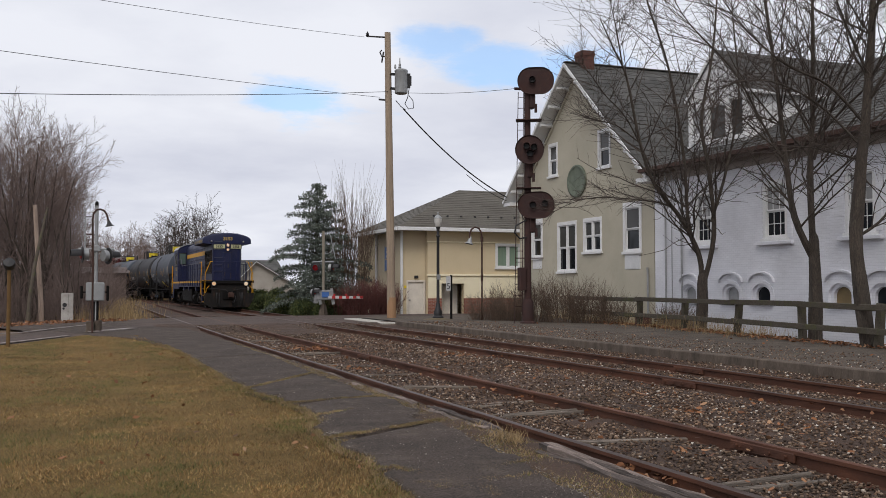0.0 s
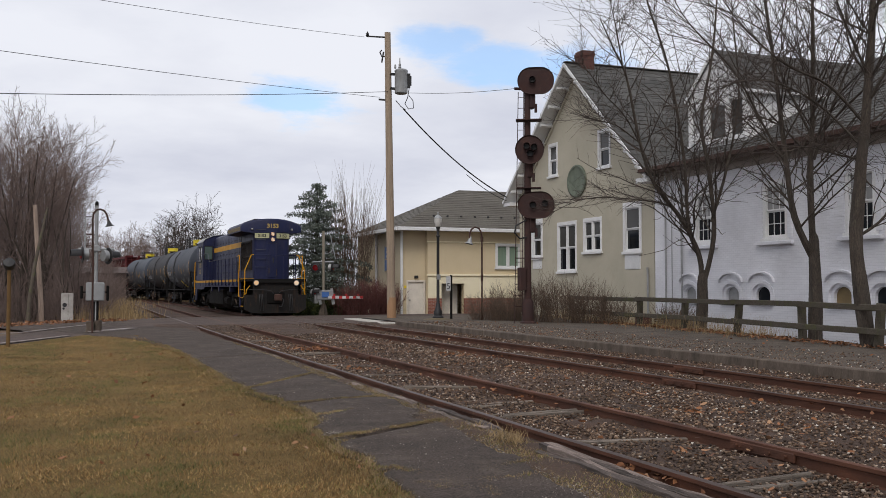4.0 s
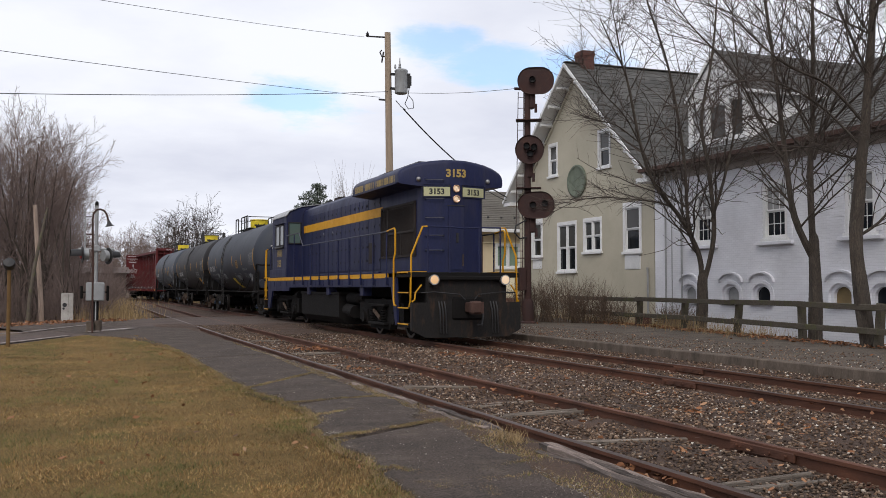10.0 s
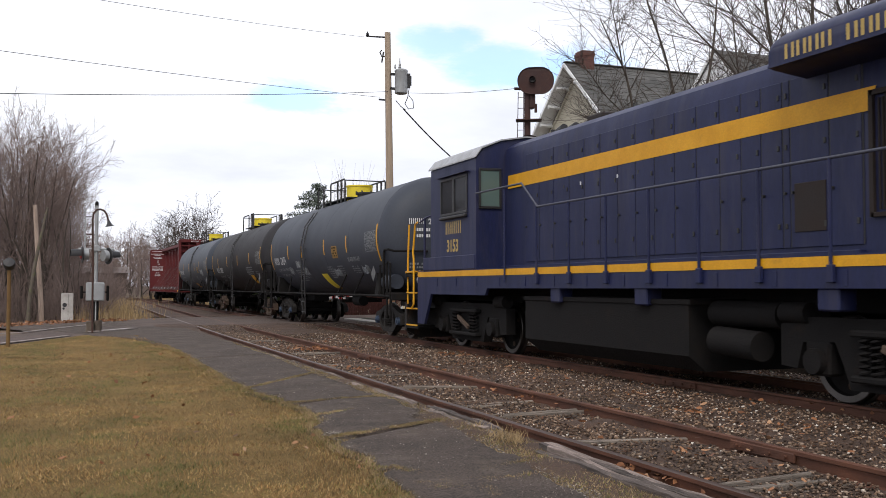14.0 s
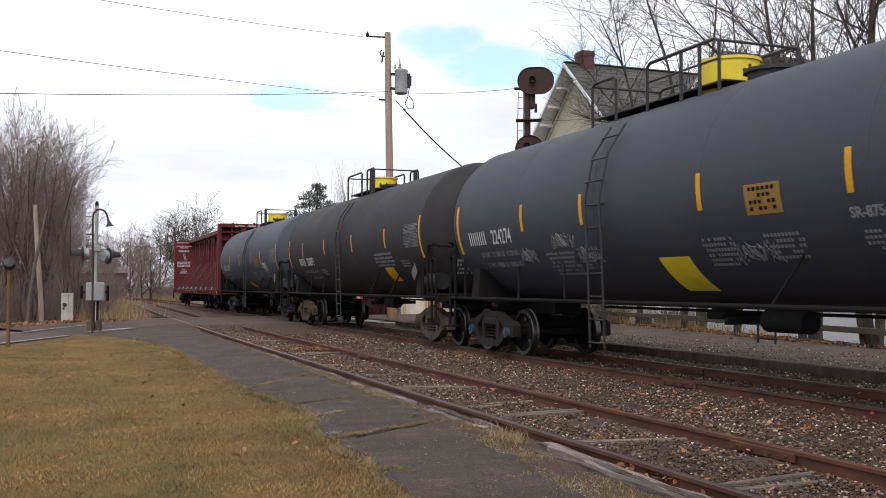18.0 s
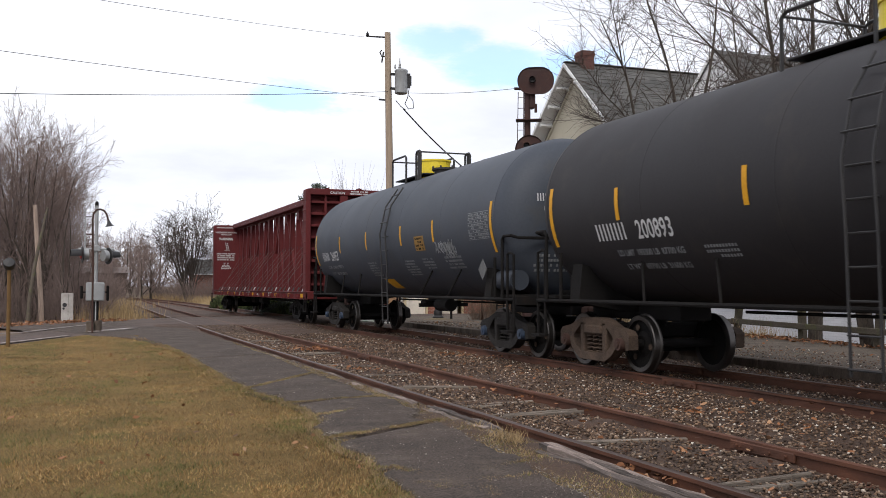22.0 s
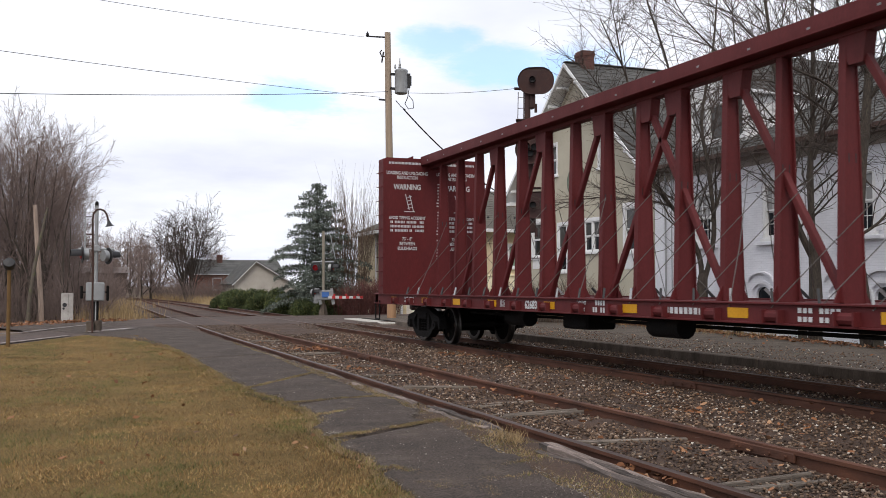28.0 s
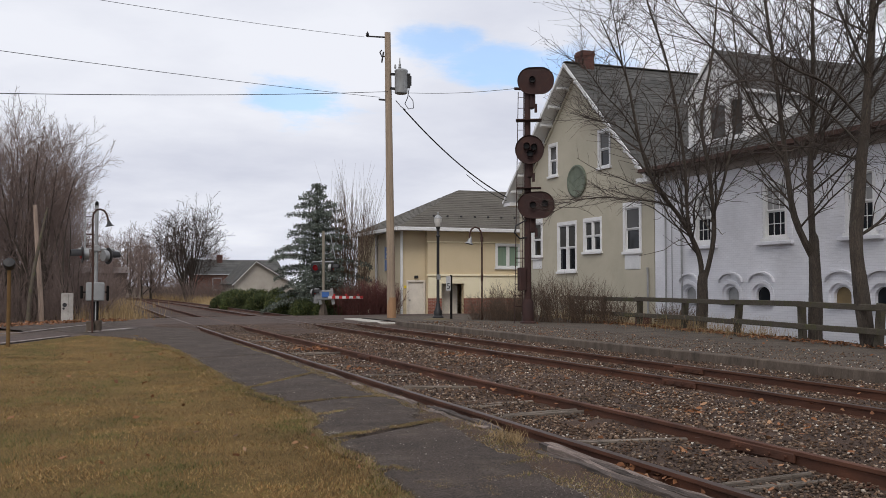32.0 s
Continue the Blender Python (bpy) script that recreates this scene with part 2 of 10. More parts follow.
M_MAROON = mat("maroon_car_paint", (0.112, 0.0155, 0.016), (0.074, 0.0125, 0.0135), 1.3, 0.65, 0, 0.08, 30, stretch=(1, 1, 0.4), dirt=(0.075, 0.020, 0.018), dirt_scale=1.7, dirt_at=(0.58, 0.85), grain=0.14, spec=0.25)
M_GLASS = glass_mat("window_glass")
M_GLASSUP = glass_mat("curtained_glass", (0.065, 0.063, 0.06), 0.10)
M_BLIND = glass_mat("window_with_white_blind", (0.27, 0.27, 0.27), 0.15)
M_TIMBER = mat("rotten_grey_timber", (0.23, 0.18, 0.155), (0.035, 0.026, 0.022), 9, 0.95, 0, 0.9, 25, stretch=(3, 0.2, 3), grain=0.4, rand=0.5)
M_CHIM = mat("sooty_red_brick", (0.125, 0.05, 0.038), (0.07, 0.032, 0.027), 5, 0.9, 0, 0.5, 30, grain=0.3)
M_GLASSCAB = glass_mat("cab_glass", (0.09, 0.13, 0.12), 0.05)
M_REFLECT = mat("warm_lamp_reflector", (0.75, 0.55, 0.42), (0.6, 0.42, 0.3), 20, 0.25, 0.9)
M_LAMPW = lamp_mat("lit_warm_lens", (1.0, 0.74, 0.5), 0.6)
M_LAMPD = lamp_mat("lit_amber_lens", (1.0, 0.62, 0.32), 0.55)
M_CHROME = mat("dull_aluminium", (0.40, 0.40, 0.40), (0.27, 0.26, 0.25), 4, 0.4, 0.8, 0.1, 60)
M_CABLE = mat("weathered_steel_cable", (0.17, 0.16, 0.15), (0.09, 0.08, 0.07), 6, 0.6, 0.5, 0.1, 80)
M_FENCE = mat("mossy_fence_wood", (0.085, 0.070, 0.050), (0.045, 0.037, 0.027), 3, 0.95, 0, 0.6, 40, dirt=(0.085, 0.088, 0.028), dirt_scale=3.0, dirt_at=(0.5, 0.75), grain=0.45)
M_GALV = mat("galvanised_grey", (0.36, 0.37, 0.37), (0.27, 0.27, 0.27), 3, 0.5, 0.4, 0.1, 50)
M_RUSTPOST = mat("rusty_brown_post", (0.075, 0.034, 0.024), (0.038, 0.021, 0.016), 3, 0.85, 0.1, 0.3, 50)
M_SIGNAL = mat("rusted_dark_signal_steel", (0.035, 0.019, 0.019), (0.062, 0.028, 0.023), 2.2, 0.85, 0.2, 0.35, 40, dirt=(0.09, 0.042, 0.03), dirt_scale=2.5)
M_RED = mat("red_paint", (0.5, 0.03, 0.03), (0.4, 0.03, 0.03), 3, 0.5, 0, 0.05, 40)
M_REDLENS = lamp_mat("dark_red_lens", (0.35, 0.02, 0.025), 0.18)
M_SIGNBLUE = mat("blue_sign", (0.06, 0.16, 0.45), None, 3, 0.5, 0, 0, 40)
M_STUCCO = mat("beige_stucco", (0.49, 0.45, 0.355), (0.40, 0.37, 0.29), 0.8, 0.92, 0, 0.5, 40, dirt=(0.36, 0.31, 0.24), dirt_scale=0.6, dirt_at=(0.58, 0.85), grain=0.08)
M_WHBRICK = mat("white_painted_brick", (0.68, 0.68, 0.71), (0.58, 0.58, 0.61), 0.9, 0.8, 0, 0.12, 60, grain=0.05, rand=0.05)
M_WHMORTAR = mat("white_painted_joint", (0.55, 0.55, 0.58), None, 1, 0.9, 0, 0.2, 60)
M_TRIM = mat("white_trim", (0.76, 0.76, 0.76), (0.64, 0.64, 0.64), 2, 0.6, 0, 0.08, 40)
M_SHINGLE = mat("grey_shingle", (0.092, 0.089, 0.082), (0.050, 0.049, 0.046), 1.1, 0.9, 0, 0.5, 50, grain=0.3, island=0.18)
M_SHINGLE2 = mat("brown_grey_shingle", (0.115, 0.104, 0.086), (0.088, 0.078, 0.065), 0.6, 0.9, 0, 0.4, 40, grain=0.25, island=0.08)
M_YSTUC = mat("tan_yellow_stucco", (0.64, 0.53, 0.36), (0.57, 0.47, 0.31), 0.7, 0.9, 0, 0.3, 60, grain=0.06)
M_YPALE = mat("pale_cream_stucco", (0.86, 0.78, 0.57), (0.80, 0.72, 0.52), 0.8, 0.9, 0, 0.3, 60, grain=0.06)
M_BRICK = mat("red_brick", (0.27, 0.095, 0.06), (0.2, 0.07, 0.05), 2, 0.9, 0, 0.3, 60, rand=0.25)
M_MORTAR = mat("grey_mortar", (0.35, 0.32, 0.28), None, 2, 0.95, 0, 0.3, 60)
M_DOORP = mat("pale_door_paint", (0.78, 0.72, 0.64), None, 2, 0.6, 0, 0.05, 40)
M_BARK = mat("grey_brown_bark", (0.075, 0.058, 0.044), (0.036, 0.028, 0.022), 4, 0.95, 0, 1.0, 22, stretch=(2.5, 2.5, 0.5), grain=0.5, dirt=(0.14, 0.13, 0.095), dirt_scale=5.0, dirt_at=(0.6, 0.8))
M_TWIG = mat("bare_twig_bark", (0.075, 0.054, 0.043), (0.045, 0.034, 0.029), 1, 0.9, 0, 0, 20, grain=0.1, island=0.2)
M_WOODS = mat("woods_twig_bark", (0.225, 0.165, 0.143), (0.15, 0.11, 0.096), 0.5, 0.9, 0, 0, 20, grain=0.1, island=0.35)
# ------------------------------------------------------------------ mesh helpers


class Geo:
    def __init__(self):
        self.v, self.f = [], []

    def add(self, vs, fs):
        k = len(self.v)
        self.v += [tuple(p) for p in vs]
        self.f += [tuple(i + k for i in q) for q in fs]
        return self

    def box(self, c, s, ch=0.0, m=None):
        hx, hy, hz = s[0] / 2, s[1] / 2, s[2] / 2
        if ch <= 0:
            vs = [(x, y, z) for x in (-hx, hx) for y in (-hy, hy) for z in (-hz, hz)]
            fs = [(0, 1, 3, 2), (4, 6, 7, 5), (0, 4, 5, 1), (2, 3, 7, 6), (0, 2, 6, 4), (1, 5, 7, 3)]
        else:
            ch = min(ch, hx * 0.6, hy * 0.6, hz * 0.6)
            vs, fs, ix = [], [], {}
            for sx in (-1, 1):
                for sy in (-1, 1):
                    for sz in (-1, 1):
                        for a in range(3):
                            p = [sx * (hx - ch), sy * (hy - ch), sz * (hz - ch)]
                            p[a] = (sx * hx, sy * hy, sz * hz)[a]
                            ix[(sx, sy, sz, a)] = len(vs)
                            vs.append(tuple(p))
            for a in range(3):
                b, d = (a + 1) % 3, (a + 2) % 3
                for sa in (-1, 1):
                    q = []
                    for sb, sd in ((-1, -1), (1, -1), (1, 1), (-1, 1)):
                        k = [0, 0, 0]
                        k[a], k[b], k[d] = sa, sb, sd
                        q.append(ix[(*k, a)])
                    fs.append(tuple(q if sa > 0 else q[::-1]))
                for sb in (-1, 1):
                    for sd in (-1, 1):
                        k0, k1 = [0, 0, 0], [0, 0, 0]
                        k0[a], k0[b], k0[d] = -1, sb, sd
                        k1[a], k1[b], k1[d] = 1, sb, sd
                        q = [ix[(*k0, b)], ix[(*k1, b)], ix[(*k1, d)], ix[(*k0, d)]]
                        fs.append(tuple(q if sb * sd < 0 else q[::-1]))
            for sx in (-1, 1):
                for sy in (-1, 1):
                    for sz in (-1, 1):
                        q = [ix[(sx, sy, sz, a)] for a in range(3)]
                        fs.append(tuple(q if sx * sy * sz > 0 else q[::-1]))
        if m is not None:
            vs = [m @ Vector(p) for p in vs]
        return self.add([(p[0] + c[0], p[1] + c[1], p[2] + c[2]) for p in vs], fs)

    def span(self, a, b, ch=0.0):
        return self.box([(p + q) / 2 for p, q in zip(a, b)], [abs(p - q) for p, q in zip(a, b)], ch)

    def beam(self, a, b, w, h, ch=0.0, up=(0, 0, 1)):
        a, b = Vector(a), Vector(b)
        y = (b - a).normalized()
        x = y.cross(Vector(up))
        if x.length < 1e-4:
            x = y.cross(Vector((1, 0, 0)))
        x.normalize()
        z = x.cross(y)
        m = Matrix((x, y, z)).transposed()
        return self.box((a + b) / 2, (w, (b - a).length, h), ch, m)

    def cyl(self, a, b, r, r2=None, n=12, caps=True):
        a, b = Vector(a), Vector(b)
        r2 = r if r2 is None else r2
        d = (b - a).normalized()
        u = d.orthogonal().normalized()
        w = d.cross(u)
        vs = []
        for p, q in ((a, r), (b, r2)):
            for i in range(n):
                t = 2 * math.pi * i / n
                vs.append(p + (u * math.cos(t) + w * math.sin(t)) * q)
        fs = [(i, (i + 1) % n, n + (i + 1) % n, n + i) for i in range(n)]
        if caps:
            fs += [tuple(range(n))[::-1], tuple(range(n, 2 * n))]
        return self.add(vs, fs)

    def tube(self, pts, r, n=6, r2=None):
        pts = [Vector(p) for p in pts]
        vs, fs = [], []
        u = None
        for i, p in enumerate(pts):
            d = (pts[min(i + 1, len(pts) - 1)] - pts[max(i - 1, 0)]).normalized()
            u = d.orthogonal().normalized() if u is None else (u - d * u.dot(d)).normalized()
            w = d.cross(u)
            q = r if r2 is None else r + (r2 - r) * i / (len(pts) - 1)
            for k in range(n):
                t = 2 * math.pi * k / n
                vs.append(p + (u * math.cos(t) + w * math.sin(t)) * q)
        for i in range(len(pts) - 1):
            for k in range(n):
                fs.append((i * n + k, i * n + (k + 1) % n, (i + 1) * n + (k + 1) % n, (i + 1) * n + k))
        fs += [tuple(range(n))[::-1], tuple(range((len(pts) - 1) * n, len(pts) * n))]
        return self.add(vs, fs)

    def prism(self, prof, axis, a, b):
        """A closed outline pushed along an axis from a to b; the outline's two numbers are the other axes in order."""
        n = len(prof)
        vs = []
        for t in (a, b):
            for p, q in prof:
                vs.append({"x": (t, p, q), "y": (p, t, q), "z": (p, q, t)}[axis])
        fs = [(i, (i + 1) % n, n + (i + 1) % n, n + i) for i in range(n)]
        fs += [tuple(range(n))[::-1], tuple(range(n, 2 * n))]
        return self.add(vs, fs)

    def loft(self, rings, caps=True, closed=True):
        n = len(rings[0])
        vs = [p for r in rings for p in r]
        fs = []
        for i in range(len(rings) - 1):
            for k in range(n if closed else n - 1):
                fs.append((i * n + k, i * n + (k + 1) % n, (i + 1) * n + (k + 1) % n, (i + 1) * n + k))
        if caps:
            fs += [tuple(range(n))[::-1], tuple(range((len(rings) - 1) * n, len(rings) * n))]
        return self.add(vs, fs)

    def lathe(self, prof, m, n=24):
        """Outline of (radius, height) turned round z, then placed by m."""
        rings = [[m @ Vector((r * math.cos(2 * math.pi * k / n), r * math.sin(2 * math.pi * k / n), z)) for k in range(n)] for r, z in prof]
        return self.loft(rings)

    def ball(self, c, r, n=12, k=8, s=(1, 1, 1)):
        prof = [(max(r * math.sin(math.pi * i / k), 1e-4), -r * math.cos(math.pi * i / k)) for i in range(k + 1)]
        return self.lathe(prof, Matrix.Translation(c) @ Matrix.Diagonal((*s, 1)), n)

    def mesh(self, name, smooth=35):
        me = bpy.data.meshes.new(name)
        me.from_pydata(self.v, [], self.f)
        bm = bmesh.new()
        bm.from_mesh(me)
        bmesh.ops.recalc_face_normals(bm, faces=bm.faces)
        bm.to_mesh(me)
        bm.free()
        if smooth:
            me.polygons.foreach_set("use_smooth", [True] * len(me.polygons))
            me.set_sharp_from_angle(angle=radians(smooth))
        return me


def part(name, geo, material, parent=None, label="", smooth=35):
    me = geo if isinstance(geo, bpy.types.Mesh) else geo.mesh(name, smooth)
    if material is not None and not me.materials:
        me.materials.append(material)
    ob = new(name, me)
    if parent is not None:
        ob.parent = parent
    if label:
        ob["label"] = label
    return ob


def root(name, label, category, m=None, group="", kind=""):
    ob = new(name)
    ob.empty_display_size = 0.3
    if m is not None:
        ob.matrix_basis = m
    return tagged(ob, label, category, group, kind)


def soup(name, vs, fs, material, smooth=False):
    """A mesh straight from arrays, for what is scattered."""
    vs, fs = np.asarray(vs, dtype=np.float32), np.asarray(fs, dtype=np.int32)
    me = bpy.data.meshes.new(name)
    k = fs.shape[1]
    me.vertices.add(len(vs))
    me.vertices.foreach_set("co", vs.ravel())
    me.loops.add(fs.size)
    me.loops.foreach_set("vertex_index", fs.ravel())
    me.polygons.add(len(fs))
    me.polygons.foreach_set("loop_start", np.arange(len(fs), dtype=np.int32) * k)
    if smooth:
        me.polygons.foreach_set("use_smooth", np.ones(len(fs), dtype=bool))
    me.update(calc_edges=True)
    me.materials.append(material)
    return me


def letters(text, size, spread=1.0, bold=0.0):
    """Flat letters of the built-in font as vertices and faces, baseline at 0, centred."""
    cu = bpy.data.curves.new("letters", "FONT")
    cu.body, cu.size, cu.align_x = text, size, "CENTER"
    cu.space_character = spread
    cu.resolution_u = 3
    cu.offset = bold
    ob = bpy.data.objects.new("letters", cu)
    me = bpy.data.meshes.new_from_object(ob)
    vs = [tuple(v.co) for v in me.vertices]
    fs = [tuple(p.vertices) for p in me.polygons]
    bpy.data.objects.remove(ob)
    bpy.data.curves.remove(cu)
    bpy.data.meshes.remove(me)
    return vs, fs


def lettering(name, text, size, material, parent, place, label="", squash=1.0, bold=0.0):
    """Letters whose (u, v) are carried to 3D by place(u, v)."""
    vs, fs = letters(text, size, 1.0, bold)
    g = Geo()
    g.add([place(x * squash, y) for x, y, _ in vs], fs)
    me = bpy.data.meshes.new(name)
    me.from_pydata(g.v, [], g.f)
    me.materials.append(material)
    return part(name, me, None, parent, label)


def bars(name, count, w, h, material, parent, place, gap=0.35, label="", lines=1, lead=1.7, ragged=0.0, slim=1):
    """Rows of plain upright bars standing in for writing; u runs along the row, v upwards."""
    g = Geo()
    rnd = random.Random(count * 7 + lines)
    for j in range(lines):
        step = w / count
        c = count - int(rnd.random() * ragged * count)
        for i in range(c):
            if lines > 1 and rnd.random() < 0.14:
                continue
            v0 = -j * h * lead
            for k in range(slim):
                w1 = step * (1 - gap) * (1.0 if slim == 1 else 0.30)
                u0 = -c * step / 2 + i * step + k * (step * (1 - gap) - w1)
                u1 = u0 + w1
                g.add([place(u0, v0), place(u1, v0), place(u1, v0 + h), place(u0, v0 + h)], [(0, 1, 2, 3)])
    me = bpy.data.meshes.new(name)
    me.from_pydata(g.v, [], g.f)
    me.materials.append(material)
    return tagged(part(name, me, None, parent, label), kind="stuff")


# ------------------------------------------------------------------ ground and tracks
XC = 9.41          # centre of the running track
RNG = np.random.default_rng(7)


def track_main(s):
    """Centre of the running track at distance s; it bends away gently beyond the crossing."""
    if s <= 84:
        return Vector((XC, s, 0))
    a = (s - 84) / 365.0
    return Vector((XC - 365 * (1 - math.cos(a)), 84 + 365 * math.sin(a), 0))


def track_side(s):
    x = np.interp(s, [-30, 6, 28, 48, 75, 100, 125], [5.07, 5.07, 5.09, 5.33, 5.9, 6.75, 7.9])
    return Vector((float(x), s, 0))


def path_x(y):
    return np.interp(y, [-20, 5.6, 6.25, 6.87, 7.4, 7.9, 8.4, 9.1, 10.15, 10.9, 12.35, 13.35, 15.5, 19.7, 24.2, 30], [2.0, 2.18, 2.21, 2.24, 2.31, 2.38, 2.33, 2.34, 2.5, 2.66, 2.6, 2.44, 2.39, 2.43, 2.4, 1.9])


def walk_right(y):
    return np.interp(y, [-20, 5.78, 6.25, 6.85, 7.3, 7.9, 8.6, 9.03, 9.46, 9.9, 10.5, 11.2, 13.0, 15.8, 20.3, 24, 33], [3.36, 3.37, 3.39, 3.41, 3.54, 3.57, 3.61, 3.71, 3.7, 3.53, 3.8, 3.88, 3.84, 3.89, 4.04, 4.06, 4.1])


def sheet(name, xs, ys, zf, material, label, category, kind="structure", smooth=True):
    vs, fs = [], []
    for y in ys:
        for x in xs:
            vs.append((x, y, zf(x, y)))
    w = len(xs)
    for j in range(len(ys) - 1):
        for i in range(w - 1):
            fs.append((j * w + i, j * w + i + 1, (j + 1) * w + i + 1, (j + 1) * w + i))
    me = soup(name, vs, fs, material, smooth)
    return tagged(part(name, me, None), label, category, kind=kind)


def bump2(x, y, s, a):
    return noise.noise(Vector((x * s, y * s, 3.7))) * a


def build_ground():
    # the broad sheet to the horizon
    xs = [-2500, -600, -150, -60, -30, -16, -10, -6, -3, 0, 3, 6, 9, 12, 15, 16.5, 18, 19.5, 21, 24, 30, 50, 100, 300, 900, 2500]
    ys = [-2500, -500, -100, -40, -20, 0, 6, 12, 18, 24, 30, 36, 42, 50, 60, 75, 95, 120, 160, 220, 400, 900, 2500]

    def z(x, y):
        v = -0.32
        if x > 18:
            v -= 0.15 * min((x - 18) / 2, 1)
        return v
    sheet("ground", xs, ys, z, M_GROUND, "bare winter ground with dead grass reaching the horizon", "ground")
    # lawn
    lx = np.concatenate([np.linspace(-30, -6, 13), np.linspace(-5.5, 2.6, 34)])
    ly = np.linspace(-12, 33, 91)

    def lz(x, y):
        e = float(path_x(y)) - x
        d = max(0.0, 0.22 * max(0, (y - 26.6 - (x + 1.4) * 1.9)) / 3)
        return -0.05 + bump2(x, y, 0.5, 0.05) + bump2(x, y, 2.5, 0.02) - (0.05 * max(0, 1 - e / 0.5) if e < 0.5 else 0) - d - 0.4 * max(0, -e)
    sheet("lawn", list(lx), list(ly), lz, M_SOIL, "dry tan winter lawn with green patches", "lawn")
    # asphalt walk beside the siding: old slabs parted by wide cracks, ragged at their edges
    walk_top = root("asphalt_walk", "cracked old asphalt walk between lawn and siding", "pavement", kind="structure")
    cracks = [((2.0, -12.0), (3.9, -12.0)), ((2.25, 8.85), (3.75, 9.72)), ((2.5, 11.75), (3.9, 12.1)), ((2.4, 13.65), (3.85, 15.75)), ((2.2, 19.6), (4.0, 20.3)), ((1.0, 42.0), (4.2, 42.0))]
    for c, ((lo, hi), tilt) in enumerate(zip(zip(cracks, cracks[1:]), (0.012, -0.006, 0.004, -0.004, 0.0))):
        vs, fs = [], []
        cols = 25
        rows = 130 if c == 0 else 70 if c < 4 else 90
        for j in range(rows):
            q = j / (rows - 1)
            for i in range(cols):
                t = i / (cols - 1)
                wv = 0.05 * noise.noise(Vector((t * 5, c * 3.1, 0))) + 0.02 * noise.noise(Vector((t * 19, c, 4)))
                wv2 = 0.05 * noise.noise(Vector((t * 5, (c + 1) * 3.1, 0))) + 0.02 * noise.noise(Vector((t * 19, c + 1, 4)))
                ya = lo[0][1] + (lo[1][1] - lo[0][1]) * t + wv + 0.018
                yb = hi[0][1] + (hi[1][1] - hi[0][1]) * t + wv2 - 0.018
                y = ya + (yb - ya) * q
                x0 = float(path_x(y)) + 0.16 * noise.noise(Vector((0, y * 1.7, 0))) + 0.12 * noise.noise(Vector((5, y * 6, 0))) + 0.03 * noise.noise(Vector((5, y * 17, 0))) - max(0, y - 27) * 0.35
                x1 = float(walk_right(y)) + 0.07 * noise.noise(Vector((9, y * 2.1, 0))) + 0.09 * noise.noise(Vector((2, y * 7.5, 0))) + 0.025 * noise.noise(Vector((2, y * 19, 0)))
                x = x0 + (x1 - x0) * t
                rim = i in (0, cols - 1) or j in (0, rows - 1)
                zz = -0.03 + 0.02 * math.sin(math.pi * t) + tilt * (1 - q) + bump2(x, y, 1.1, 0.016) + bump2(x, y, 7, 0.004) + (-0.07 if rim else 0)
                vs.append((x, y, zz))
        for j in range(rows - 1):
            for i in range(cols - 1):
                k = j * cols + i
                fs.append((k, k + 1, k + cols + 1, k + cols))
        part("asphalt_slab", soup("asphalt_slab", vs, fs, M_ASPH, True), None, walk_top)
    # ballast bed of both tracks

    def bz(x, y):
        hump = 0.05 * math.exp(-((x - 7.2) / 0.9) ** 2)
        edge = 0.06 * min(1.0, max(0.0, (x - 10.6) / 0.8)) - 0.12 * max(0, 3.2 - x)
        if x < 4.45:
            edge += 0.075 * min(1, (4.45 - x) / 0.25)
        ramp = min(1.0, max(0.0, (y - 33.4) / 2.2))
        return -0.15 + hump + edge + 0.128 * ramp + bump2(x, y, 1.7, 0.035) * (1 - 0.6 * ramp) + bump2(x, y, 6, 0.02)
    bx = np.linspace(3.0, 11.9, 72)
    by = np.concatenate([np.linspace(-14, 2, 17), np.linspace(2.2, 36, 190)])
    sheet("ballast_bed", list(bx), list(by), bz, M_BED, "grey-brown ballast bed with dirt and clinker", "ballast")

    def fz(x, y):
        return -0.16 + 0.125 * min(1.0, max(0.0, (49.5 - y) / 2.5)) + bump2(x, y, 1.2, 0.03)
    vs, fs = [], []
    for j, y in enumerate(np.linspace(46.5, 190, 120)):
        c = track_main(y)
        left = min(track_side(y).x, c.x) - 1.6
        for i, x in enumerate(np.linspace(left, c.x + 1.9, 14)):
            vs.append((x, c.y, fz(x, y)))
    for j in range(119):
        for i in range(13):
            k = j * 14 + i
            fs.append((k, k + 1, k + 15, k + 14))
    tagged(part("ballast_bed", soup("ballast_bed_far", vs, fs, M_BED, True), None), "ballast bed running on beyond the crossing", "ballast", kind="structure")
    # level crossing and road, one asphalt sheet with a slight crown
    vs, fs = [], []
    near = [(-60, 3.0), (-30, 14.5), (-10, 22.8), (-1.43, 26.5), (2.1, 33.4), (3.6, 35.2), (8.1, 36.2), (11.4, 35.6), (14.0, 41.2), (17, 41.6), (60, 40.5)]
    far = [(-60, 8.4), (-30, 19.8), (-10, 28.1), (-1.7, 32.0), (1.2, 40.4), (3.6, 46.0), (8.1, 47.0), (11.4, 47.2), (14.0, 47.0), (17, 47.4), (60, 47)]
    xs_ = np.concatenate([np.linspace(-60, -8, 14), np.linspace(-7, 17, 65), np.linspace(19, 60, 9)])
